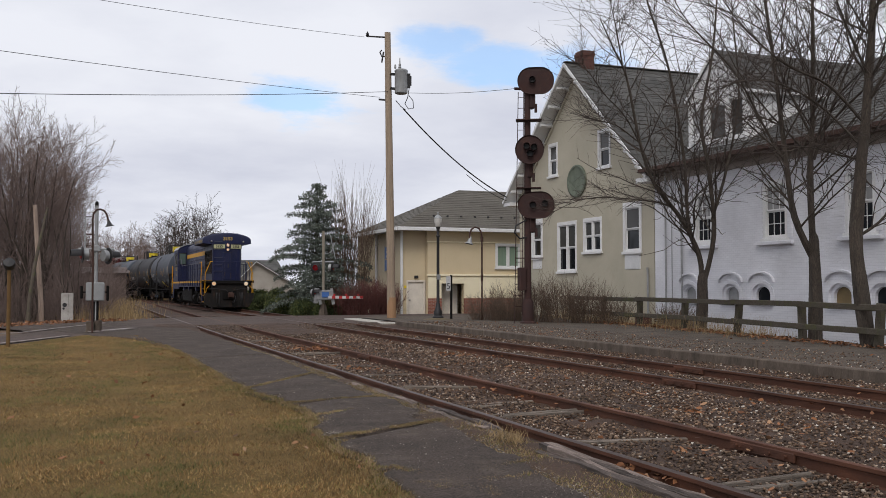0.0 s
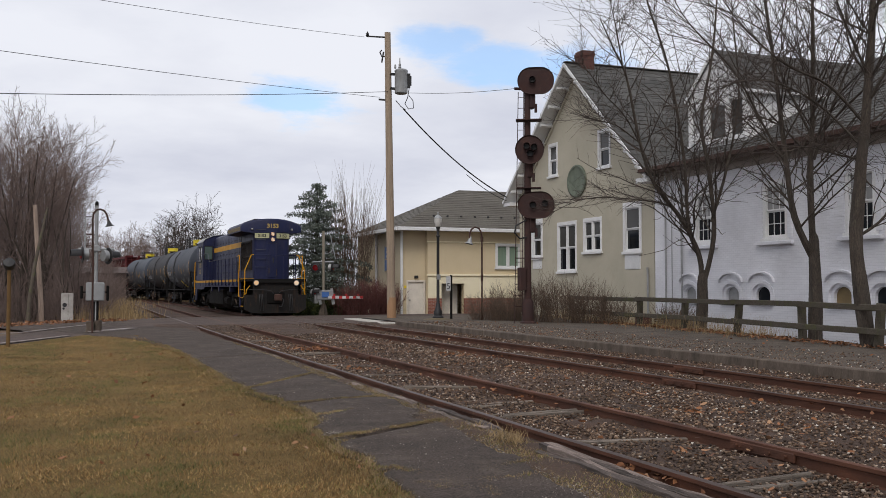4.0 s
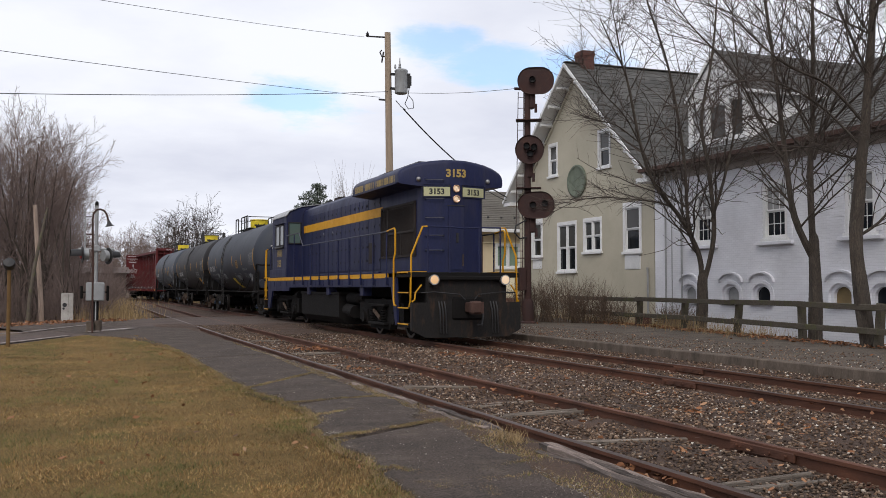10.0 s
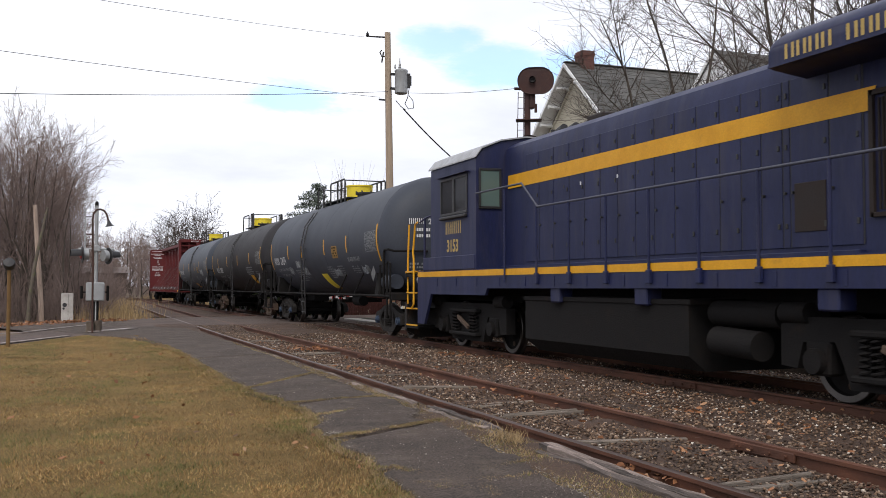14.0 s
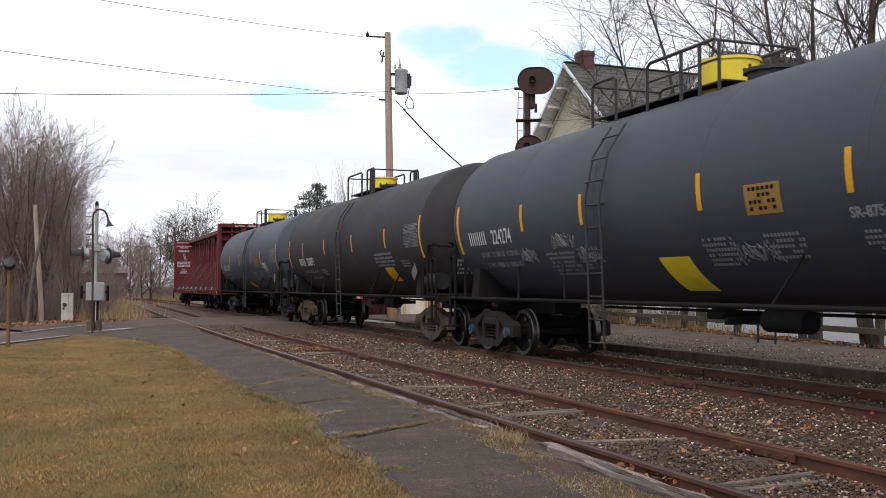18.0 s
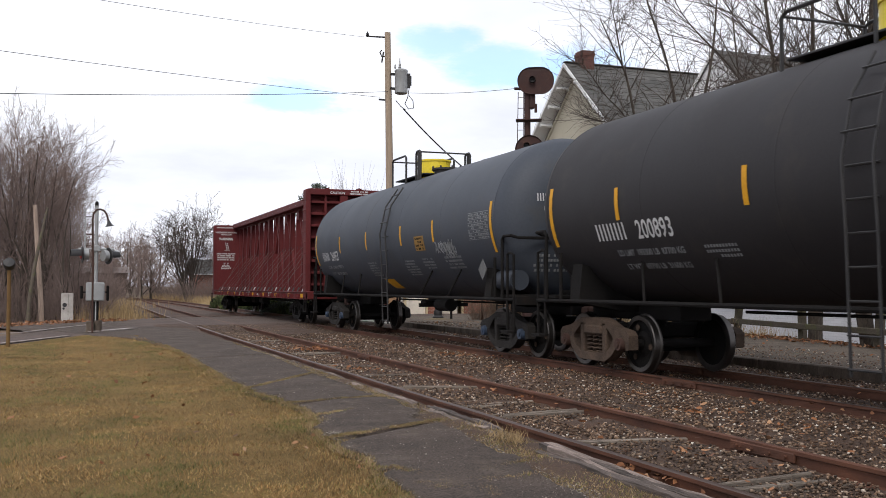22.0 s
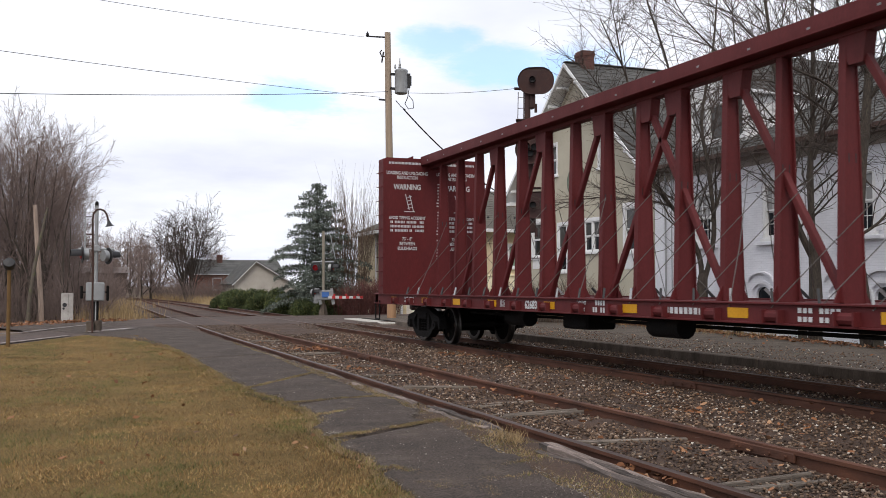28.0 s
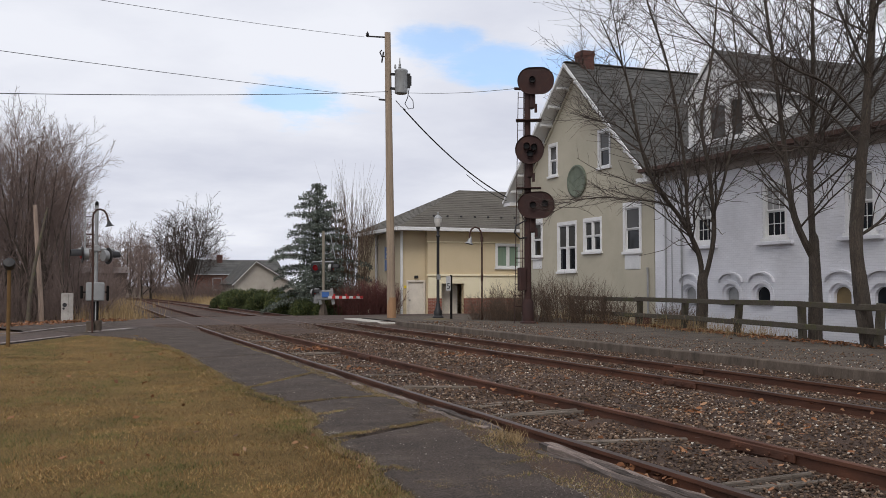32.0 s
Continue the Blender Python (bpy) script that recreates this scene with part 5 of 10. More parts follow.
        for x in (0.78, 0.34):
            part("iron_foot", Geo().box((-x, face(x) - 0.006, z + 0.012), (0.05, 0.02, 0.085), 0.006), M_BLUE, iron)
    d = part("end_door", Geo().span((-0.21, -0.02, 1.80), (0.21, 0.01, 3.43), 0.006), M_BLUE, R)
    part("door_lip", Geo().span((-0.25, -0.03, 3.44), (0.24, 0.0, 3.458), 0.003), M_BLACK, d)
    part("door_handle", Geo().span((0.0, -0.04, 2.50), (0.06, -0.015, 2.75), 0.005), M_BLACK, d)
    part("hinge_rust", Geo().span((-0.19, -0.035, 2.0), (-0.16, -0.015, 2.25), 0.004).span((0.17, -0.035, 1.9), (0.2, -0.015, 2.2), 0.004), M_RUSTY, d)
    # pilot, steps, ditch lights
    for y0, d in ((-0.62, -1), (17.92, 1)):
        y1 = y0 + d * 0.14
        plate = [(-1.46, 0.98), (-1.46, 0.30), (-1.1, 0.12), (1.1, 0.12), (1.46, 0.30), (1.46, 0.98), (1.06, 0.98), (1.06, 1.6), (-1.06, 1.6), (-1.06, 0.98)]
        p = part("pilot", Geo().prism(plate, "y", y0, y1), M_PILOT, R, "black snowplough pilot plate with rust stains")
        part("anticlimber", Geo().span((-1.02, min(y0, y0 + d * 0.26), 1.53), (1.02, max(y0, y0 + d * 0.26), 1.64), 0.02), M_UNDER, p)
        part("coupler_pocket", Geo().span((-0.42, min(y0, y0 + d * 0.2), 0.55), (0.42, max(y0, y0 + d * 0.2), 1.12), 0.05), M_UNDER, p)
        for s in (-1, 1):
            b = part("ditch_light", Geo().cyl((s * 0.95, y0 + d * 0.16, 1.54), (s * 0.95, y0 + d * 0.34, 1.54), 0.10, 0.13, 18), M_CHROME, R, "round ditch light")
            part("lens", Geo().lathe([(0.11, 0.0), (0.10, 0.012), (0.05, 0.025), (0.001, 0.03)], Matrix.Translation((s * 0.95, y0 + d * 0.335, 1.54)) @ Matrix.Rotation(-d * math.pi / 2, 4, "X"), 18), ((M_LAMPD if s < 0 else M_LAMPW) if d < 0 else M_GLASS), b)
            part("bracket", Geo().span((s * 0.9, min(y0, y0 + d * 0.2), 1.36), (s * 1.0, max(y0, y0 + d * 0.2), 1.42), 0.01), M_UNDER, b)
            for k in range(3):
                x = s * (0.62 + k * 0.075)
                part("mu_hose", Geo().tube([(x, y0 + d * 0.14, 1.0), (x, y0 + d * 0.24, 0.8), (x + 0.02, y0 + d * 0.22, 0.5), (x + 0.05, y0 + d * 0.18, 0.22)], 0.02, 6), M_BLACK, R)
            part("uncoupling_lever", Geo().tube([(s * 1.25, y0 + d * 0.2, 1.22), (s * 0.9, y0 + d * 0.22, 1.24), (s * 0.25, y0 + d * 0.26, 1.18), (s * 0.12, y0 + d * 0.3, 1.05)], 0.014, 5), M_BLACK, R)
        coupler(R, y0 + d * 0.15, d)
    for ys, d in ((-0.55, 1), (17.05, 1)):
        for s in (-1, 1):
            st = part("step_well", Geo().span((s * 0.92, ys, 0.40), (s * 0.98, ys + 0.88, 1.6)).span((s * 0.95, ys, 0.36), (s * 1.48, ys + 0.88, 0.42), 0.01), M_UNDER, R)
            for k, z in enumerate((0.42, 0.82, 1.2)):
                part("step_tread", Geo().span((s * 1.0, ys + 0.04, z), (s * 1.47, ys + 0.84, z + 0.035), 0.008), M_UNDER, st)
                part("step_edge", Geo().span((s * 1.46, ys + 0.05, z + 0.005), (s * 1.485, ys + 0.83, z + 0.04), 0.004), M_YEL, st, "yellow step edge")
            part("deck_edge", Geo().span((s * 1.0, ys, 1.735), (s * 1.49, ys + 0.85, 1.75)).span((s * 1.48, ys, 1.68), (s * 1.5, ys + 0.85, 1.75)), M_YEL, st)
    # handrails
    for s in (-1, 1):
        x = s * 1.53
        hr = part("side_handrail", Geo().tube([(x, 0.5, 2.83), (x, 1.3, 2.80), (x, 10.6, 2.80), (x, 11.25, 3.28), (x, 13.4, 3.28)], 0.02, 8), M_BLUEL, R, "grey-blue walkway handrail")
        for k in range(9):
            y = 1.05 + k * 1.2
            part("stanchion", Geo().cyl((x, y, 1.45), (x, y, 2.80), 0.022, n=8).span((x - 0.03, y - 0.05, 1.42), (x + 0.03, y + 0.05, 1.62), 0.01), M_BLUE, hr)
        part("stanchion", Geo().cyl((x, 12.0, 1.45), (x, 12.0, 3.28), 0.02, n=8), M_BLUE, hr)
        part("corner_handrail", Geo().tube([(x, 1.0, 2.81), (x, 0.42, 2.86), (x, 0.33, 2.80), (x, 0.33, 2.25), (x, 0.46, 2.05), (x, 0.46, 1.0), (x, 0.40, 0.9), (x, 0.30, 0.9)], 0.024, 8), M_YEL, R, "yellow boarding handrail")
        part("corner_handrail", Geo().tube([(s * 1.0, -0.58, 2.86), (s * 1.12, -0.58, 2.86), (s * 1.42, -0.58, 2.15), (s * 1.44, -0.58, 1.0), (s * 1.44, -0.5, 0.88)], 0.024, 8), M_YEL, R, "yellow boarding handrail")
        part("corner_handrail", Geo().tube([(s * 1.2, -0.72, 1.42), (s * 1.36, -0.72, 1.22), (s * 1.38, -0.72, 1.05), (s * 1.44, -0.7, 1.0)], 0.02, 6), M_YEL, R, "short yellow grab rail")
        part("corner_handrail", Geo().tube([(x, 16.95, 2.9), (x, 17.1, 2.85), (x, 17.25, 2.2), (x, 17.2, 2.0), (x, 17.2, 0.95), (x, 17.35, 0.85)], 0.024, 8), M_YEL, R, "yellow boarding handrail")
        part("corner_handrail", Geo().tube([(s * 1.42, 17.85, 2.9), (s * 1.44, 17.88, 2.0), (s * 1.44, 17.88, 0.95)], 0.024, 8), M_YEL, R, "yellow boarding handrail")
        part("end_platform_sheet", Geo().span((s * 0.75, -0.60, 1.02), (s * 1.0, -0.56, 1.62), 0.005), M_UNDER, R)
    part("end_handrail", Geo().tube([(-1.02, -0.58, 2.86), (-0.4, -0.58, 2.86), (0, -0.58, 2.83), (0.4, -0.58, 2.86), (1.02, -0.58, 2.86)], 0.02, 8), M_BLUE, R)
    for x in (-0.98, -0.4, 0.4, 0.98):
        part("stanchion", Geo().cyl((x, -0.58, 1.7), (x, -0.58, 2.86), 0.022, n=8), M_BLUE, R)
    # tank and gear below the sill
    tk = [(-1.38, 1.16), (-1.38, 0.42), (-1.1, 0.20), (1.1, 0.20), (1.38, 0.42), (1.38, 1.16)]
    ft = part("fuel_tank", Geo().prism(tk, "y", 6.3, 11.4), M_UNDER, R, "black fuel tank slung under the frame")
    part("tank_flange", Geo().span((-1.40, 6.25, 1.12), (1.40, 11.45, 1.20), 0.01), M_UNDER, ft)
    for s in (-1, 1):
        part("air_reservoir", Geo().cyl((s * 1.05, 4.75, 1.02), (s * 1.05, 6.1, 1.02), 0.17, n=16), M_UNDER, R)
        part("air_reservoir", Geo().cyl((s * 1.2, 5.0, 0.62), (s * 1.2, 5.9, 0.66), 0.19, n=16), M_UNDER, R)
        part("sand_pipe", Geo().tube([(s * 1.3, 0.9, 1.4), (s * 1.25, 0.9, 1.0), (s * 1.0, 0.75, 0.3), (s * 0.8, 0.7, 0.12)], 0.02, 5), M_UNDER, R)
        for y in (3.4, 7.2, 9.9):
            part("equipment_box", Geo().span((s * 1.2, y, 1.10), (s * 1.47, y + 0.34, 1.36), 0.02), M_BLUE, R)
    for yc in (2.68, 14.68):
        for d in (-1.37, 1.37):
            wheelset(R, yc + d, 0.508)
        for s in (-1, 1):
            x = s * 1.08
            fr = [(-2.0, 0.42), (-2.0, 0.92), (-1.5, 1.02), (1.5, 1.02), (2.0, 0.92), (2.0, 0.42), (1.72, 0.40), (1.62, 0.72), (1.1, 0.74), (0.98, 0.50), (0.86, 0.22), (-0.86, 0.22), (-0.98, 0.50), (-1.1, 0.74), (-1.62, 0.72), (-1.72, 0.40)]
            tf = part("truck_sideframe", Geo().prism([(yc + p, q) for p, q in fr], "x", x - 0.10, x + 0.10), M_UNDER, R)
            for dd in (-0.42, -0.30, 0.30, 0.42):
                part("spring", coil((x + s * 0.16, yc + dd * 1.35, 0.40), 0.065, 0.42, 6, 0.018), M_UNDER, tf)
            part("spring_plank", Geo().span((x, yc - 0.75, 0.32), (x + s * 0.24, yc + 0.75, 0.40), 0.02).span((x, yc - 0.75, 0.82), (x + s * 0.24, yc + 0.75, 0.90), 0.02), M_UNDER, tf)
            part("snubber", Geo().beam((x + s * 0.2, yc - 0.3, 0.5), (x + s * 0.2, yc + 0.3, 0.72), 0.06, 0.09, 0.01), M_RUSTY, tf)
            for d in (-1.37, 1.37):
                part("axle_box", Geo().span((x - 0.12, yc + d - 0.2, 0.34), (x + 0.12, yc + d + 0.2, 0.74), 0.03).cyl((x, yc + d, 0.508), (x + s * 0.2, yc + d, 0.508), 0.17, 0.15, 12), M_UNDER, tf)
            for d in (-1.75, 1.75):
                part("brake_cylinder", Geo().cyl((x + s * 0.06, yc + d - 0.22, 1.06), (x + s * 0.06, yc + d + 0.22, 1.06), 0.13, n=12), M_UNDER, tf)
        part("truck_bolster", Geo().span((-1.0, yc - 0.25, 0.5), (1.0, yc + 0.25, 1.0), 0.03), M_UNDER, R)
        for d in (-1.37, 1.37):
            part("traction_motor", Geo().span((-0.6, yc + d * 0.45 - 0.4, 0.3), (0.6, yc + d * 0.45 + 0.4, 0.85), 0.1), M_UNDER, R)
    return R


TANK_R, TANK_Z, TANK_L = 1.61, 2.73, 7.22


def build_tank_car(at, paint, label, truck_mat, cap_mat, number, graffiti, seed, spec):
    R = root("tank_car", label, "tank car", group="tank cars in the train")
    VEHICLES.append((R, at, 6.55, 0.0))
    rnd = random.Random(seed)
    prof = []
    for i in range(8):
        a = math.pi / 2 * i / 7
        prof.append((max(TANK_R * math.sin(a) ** 0.7, 0.01), -TANK_L - 0.62 * math.cos(a)))
    mid = [-TANK_L + 0.02, -4.3, -1.4, 1.4, 4.3, TANK_L - 0.02]
    prof += [(TANK_R, z) for z in mid]
    for i in range(7, -1, -1):
        a = math.pi / 2 * i / 7
        prof.append((max(TANK_R * math.sin(a) ** 0.7, 0.01), TANK_L + 0.62 * math.cos(a)))
    tank = part("tank", Geo().lathe(prof, Matrix.Translation((0, 0, TANK_Z)) @ Matrix.Rotation(-math.pi / 2, 4, "X"), 72), paint, R, smooth=50)
    for y in (-TANK_L, -4.3, -1.4, 1.4, 4.3, TANK_L):
        part("weld_seam", Geo().lathe([(TANK_R + 0.001, -0.014), (TANK_R + 0.005, 0), (TANK_R + 0.001, 0.014)], Matrix.Translation((0, y, TANK_Z)) @ Matrix.Rotation(-math.pi / 2, 4, "X"), 72), paint, tank)

    def on(s, y, z, out=0.006):
        """A place on the tank's side: s is the side, z the height along the curve from the middle."""
        a = z / TANK_R
        return (s * (TANK_R + out) * math.cos(a), y, TANK_Z + (TANK_R + out) * math.sin(a))

    def patch(name, s, y0, y1, z0, z1, material, lab="", slant=0.0):
        k = 6
        vs, fs = [], []
        for i in range(k + 1):
            z = z0 + (z1 - z0) * i / k
            sh = slant * (i / k)
            vs += [on(s, y0 + sh, z), on(s, y1 + sh, z)]
        for i in range(k):
            fs.append((2 * i, 2 * i + 1, 2 * i + 3, 2 * i + 2))
        me = bpy.data.meshes.new(name)
        me.from_pydata(vs, [], fs)
        me.materials.append(material)
        return part(name, me, None, tank, lab)

    def arc(z):
        return TANK_R * math.asin(max(-1, min(1, (z - TANK_Z) / TANK_R)))

    for s in (-1, 1):
        # reflective bars
        for y in (-TANK_L + 0.15, TANK_L - 0.15):
            patch("reflector", s, y - 0.055, y + 0.055, -0.70, 0.32, M_YEL, "tall yellow reflective bar")
        for y in spec["bars"]:
            patch("reflector", s, y - 0.25, y - 0.15, arc(2.38), arc(2.87), M_YEL, "yellow reflective bar")
        rd = 1 if s < 0 else -1

        def side(y0, z0, s=s, rd=rd):
            return lambda u, v: on(s, (y0 - 0.2) * rd - rd * u, arc(z0) + v, 0.008)
        y0, y1 = spec["mark"]
        wd = y0 - y1
        bars("reporting_mark", 4, wd * 0.40, 0.27, M_TEXTW, tank, side(y0 - wd * 0.2, spec["mark_z"]), 0.28, "white reporting mark as plain bars", slim=2)
        lettering("car_number", number, 0.40, M_TEXTW, tank, side(y1 + wd * 0.27, spec["mark_z"]), "white car number", wd * 0.54 / (0.255 * 6), 0.006)
        for text, drop in zip(spec["load"], (0.0, 0.2)):
            lettering("load_limit", text, 0.145, M_TEXTG, tank, side(y1 + wd * 0.42, spec["mark_z"] - 0.24 - drop), "small white load figures", 0.92, 0.004)
        for yc, zc, w, k, h in spec["stencils"]:
            bars("stencil_block", max(6, int(w / 0.06)), w, h, M_TEXTG, tank, side(yc, zc), 0.3, "faded white stencil lines", k, 1.75, 0.25)
        if spec.get("code"):
            lettering("service_code", spec["code"], 0.17, M_TEXTG, tank, side(-4.35, 2.12), "pale stencilled service code", 1.0, 0.006)
        # gridded panel at the leading end
        g = Geo()
        for r in range(9):
            v = arc(2.78) - r * 0.068
            g.add([side(-6.25, 2.82)(-0.52, v), side(-6.25, 2.82)(0.52, v), side(-6.25, 2.82)(0.52, v + 0.010), side(-6.25, 2.82)(-0.52, v + 0.010)], [(0, 1, 2, 3)])
            for c in range(13):
                if r < 8 and rnd.random() < 0.75:
                    u = -0.50 + c * 0.078
                    g.add([side(-6.25, 2.82)(u, v - 0.048), side(-6.25, 2.82)(u + 0.055, v - 0.048), side(-6.25, 2.82)(u + 0.055, v - 0.018), side(-6.25, 2.82)(u, v - 0.018)], [(0, 1, 2, 3)])
        me = bpy.data.meshes.new("data_panel")
        me.from_pydata(g.v, [], g.f)
        me.materials.append(M_TEXTG)
        part("data_panel", me, None, tank, "white gridded inspection panel")
        if spec["orange"]:
            ya, yb, za, zb = spec["orange"]
            ya, yb = ya - 0.2, yb - 0.2
            patch("orange_placard", s, min(ya * rd, yb * rd), max(ya * rd, yb * rd), arc(za), arc(zb), M_ORANGE, "faded orange notice")
            bars("placard_line", 6, 0.5, 0.045, M_UNDER, tank, lambda u, v, s=s, rd=rd, ya=ya, yb=yb, zb=zb: on(s, (ya + yb) / 2 * rd - rd * u, arc(zb) - 0.08 + v, 0.010), 0.3, "", 4, 1.8)
        ya, yb, za, zb = spec["patch"]
        ya, yb = ya - 0.15, yb - 0.15
        patch("yellow_patch", s, min(ya * rd, yb * rd), max(ya * rd, yb * rd), arc(za), arc(zb), spec["patch_paint"], "yellow patch low on the tank")
        if graffiti and s < 0:
            for gy, gz, gw in graffiti:
                for q in range(3):
                    pts = []
                    ph = rnd.uniform(0, 6)
                    for k in range(22):
                        pts.append(on(s, gy - gw / 2 + gw * k / 21 + 0.06 * math.cos(k * 2.1 + ph), arc(gz) + 0.12 * math.sin(k * 1.7 + ph) + rnd.uniform(-0.05, 0.05), 0.004))
                    part("paint_scrawl", Geo().tube(pts, 0.006, 4), M_TEXTG, tank, "thin pale paint scrawl")
    def head(x0, z0):
        def at_(u, v):
            x, z = x0 + u, z0 + v - TANK_Z
            q = min(math.hypot(x, z) / TANK_R, 1.0) ** (1 / 0.7)
            return (x, -TANK_L - 0.62 * math.sqrt(max(0.0, 1 - q * q)) - 0.012, z0 + v)
        return at_
    bars("head_mark", 4, 0.42, 0.15, M_TEXTW, tank, head(-0.72, 3.02), 0.28, "white reporting mark on the tank head", slim=2)
    lettering("head_number", number, 0.21, M_TEXTW, tank, head(-0.12, 3.02), "white car number on the tank head", 0.95, 0.004)
    bars("capacity_line", 14, 0.9, 0.085, M_TEXTW, tank, head(-0.35, 2.83), 0.3, "", 2, 1.9, 0.2)
    bars("head_stencil", 18, 1.1, 0.05, M_TEXTG, tank, head(-0.4, 1.95), 0.3, "", 4, 1.9, 0.3)
    # top walkway, housing and rails
    top = TANK_Z + TANK_R
    h0, low, tall, end, gap = spec["top"]
    pl = part("top_platform", Geo().span((-0.62, end, top - 0.02), (0.62, low, top + 0.012), 0.006), M_BLACK, R, "black top walkway")
    for x in (-0.60, 0.60):
        for y in (end + 0.1, (end + low) / 2, low - 0.1):
            part("walkway_bracket", Geo().beam((x, y, top - 0.2), (x * 1.02, y, top - 0.16), 0.05, 0.05), M_BLACK, pl)
    part("valve_housing", Geo().cyl((0, h0, top - 0.2), (0, h0, top + 0.42), 0.44, n=28).cyl((0, h0, top + 0.405), (0, h0, top + 0.45), 0.465, n=28), M_YELB, R, "bright yellow valve housing")
    part("manway", Geo().cyl((0, h0 - 0.95, top - 0.02), (0, h0 - 0.95, top + 0.10), 0.34, n=22).cyl((0, h0 - 0.95, top + 0.08), (0, h0 - 0.95, top + 0.13), 0.40, n=22), M_BLACK, R)
    for i in range(8):
        a = 2 * math.pi * i / 8
        c = (0.39 * math.cos(a), h0 - 0.95 + 0.37 * math.sin(a))
        part("manway_bolt", Geo().cyl((*c, top + 0.07), (*c, top + 0.18), 0.025, n=6), M_BLACK, R)
    hr = 0.60
    for s in (-1, 1):
        x = s * 0.70
        part("top_rail", Geo().tube([(x, end, top - 0.2), (x, end, top + hr - 0.06), (x, end + 0.08, top + hr), (x, tall - 0.08, top + hr), (x, tall, top + hr - 0.06), (x, tall, top - 0.2)], 0.028, 6), M_BLACK, R, "black tubular safety rail")
        part("top_rail", Geo().tube([(x, tall + gap, top - 0.2), (x, tall + gap, top + hr - 0.06), (x, tall + gap + 0.08, top + hr), (x, low - 0.1, top + hr), (x, low, top + hr - 0.06), (x, low, top - 0.2)], 0.028, 6), M_BLACK, R, "black tubular safety rail")
        part("mid_rail", Geo().cyl((x, end, top + hr * 0.5), (x, tall, top + hr * 0.5), 0.016, n=6), M_BLACK, R)
        for y in ((end + tall) / 2, end + (tall - end) * 0.25):
            part("rail_post", Geo().cyl((x, y, top - 0.2), (x, y, top + hr), 0.03, n=6), M_BLACK, R)
    for y in (end, low):
        part("top_rail", Geo().tube([(-0.70, y, top + hr - 0.04), (0.70, y, top + hr - 0.04)], 0.02, 6), M_BLACK, R)
    # side ladders
    for s in (-1, 1):
        lad = [on(s, 0, 1.25, 0.10), on(s, 0, 0.7, 0.10), on(s, 0, 0.0, 0.10), (s * 1.66, 0, 1.9), (s * 1.62, 0, 0.42)]
        for dy in (spec["ladder"] - 0.22, spec["ladder"] + 0.22):
            part("ladder_rail", Geo().tube([(p[0], p[1] + dy, p[2]) for p in lad], 0.02, 6), M_BLACK, R)
        for k in range(10):
            z = 0.5 + k * 0.36
            zz = (z - TANK_Z)
            if zz < 0:
                x = s * 1.64
            else:
                a = min(zz / TANK_R, 1.0)
                x = s * (TANK_R + 0.10) * math.sqrt(max(0, 1 - a * a * 0.9))
            part("ladder_rung", Geo().cyl((x, spec["ladder"] - 0.24, z), (x, spec["ladder"] + 0.24, z), 0.014, n=6), M_BLACK, R)
    # underframe
    for e in (-1, 1):
        y = e * 6.55
        part("bolster_saddle", Geo().prism([(-1.45, 1.12), (-1.38, 1.75), (-0.95, 1.62), (-0.5, 1.38), (0.5, 1.38), (0.95, 1.62), (1.38, 1.75), (1.45, 1.12), (0.6, 0.96), (-0.6, 0.96)], "y", y - 0.16, y + 0.16), M_UNDER, R)
        part("draft_sill", Geo().span((-0.3, min(e * 5.2, e * 7.95), 0.82), (0.3, max(e * 5.2, e * 7.95), 1.3), 0.02), M_UNDER, R)
        part("end_sill", Geo().span((-1.46, e * 7.86 - 0.06, 1.02), (1.46, e * 7.86 + 0.06, 1.2), 0.01), M_UNDER, R)
        part("end_platform", Geo().span((-1.46, min(e * 7.2, e * 7.9), 1.18), (1.46, max(e * 7.2, e * 7.9), 1.22)), M_UNDER, R)
        coupler(R, e * 7.92, e)
        for s in (-1, 1):
            x = s * 1.47
            part("end_post", Geo().cyl((x, e * 6.98, 1.15), (x, e * 6.98, 1.95), 0.03, n=8), M_UNDER, R)
            part("corner_rail", Geo().tube([(x * 1.03, e * 7.42, 1.15), (x * 1.03, e * 7.42, 2.28), (x * 1.03, e * 7.49, 2.34), (x * 1.03, e * 7.80, 2.34), (x * 0.94, e * 7.86, 2.3), (x * 0.3, e * 7.86, 2.3)], 0.03, 6), M_UNDER, R)
            part("corner_rail", Geo().tube([(x, e * 7.56, 0.52), (x, e * 7.56, 1.98), (x, e * 7.66, 2.02), (x, e * 7.84, 1.98), (x, e * 7.84, 0.52), (x, e * 7.56, 0.52)], 0.028, 6), M_UNDER, R)
            part("corner_step", Geo().span((x - 0.14, min(e * 7.55, e * 7.85), 0.5), (x + 0.06, max(e * 7.55, e * 7.85), 0.54)), M_UNDER, R)
            if e < 0:
                part("hazard_placard", Geo().box((s * 1.50, e * 6.45, 1.72), (0.012, 0.30, 0.30), 0, Matrix.Rotation(math.pi / 4, 3, "X")), M_PLACARD, R, "grey diamond placard holder")
                part("air_reservoir", Geo().cyl((s * 1.18, e * 6.7, 1.5), (s * 1.18, e * 7.5, 1.5), 0.2, n=14), paint, R)
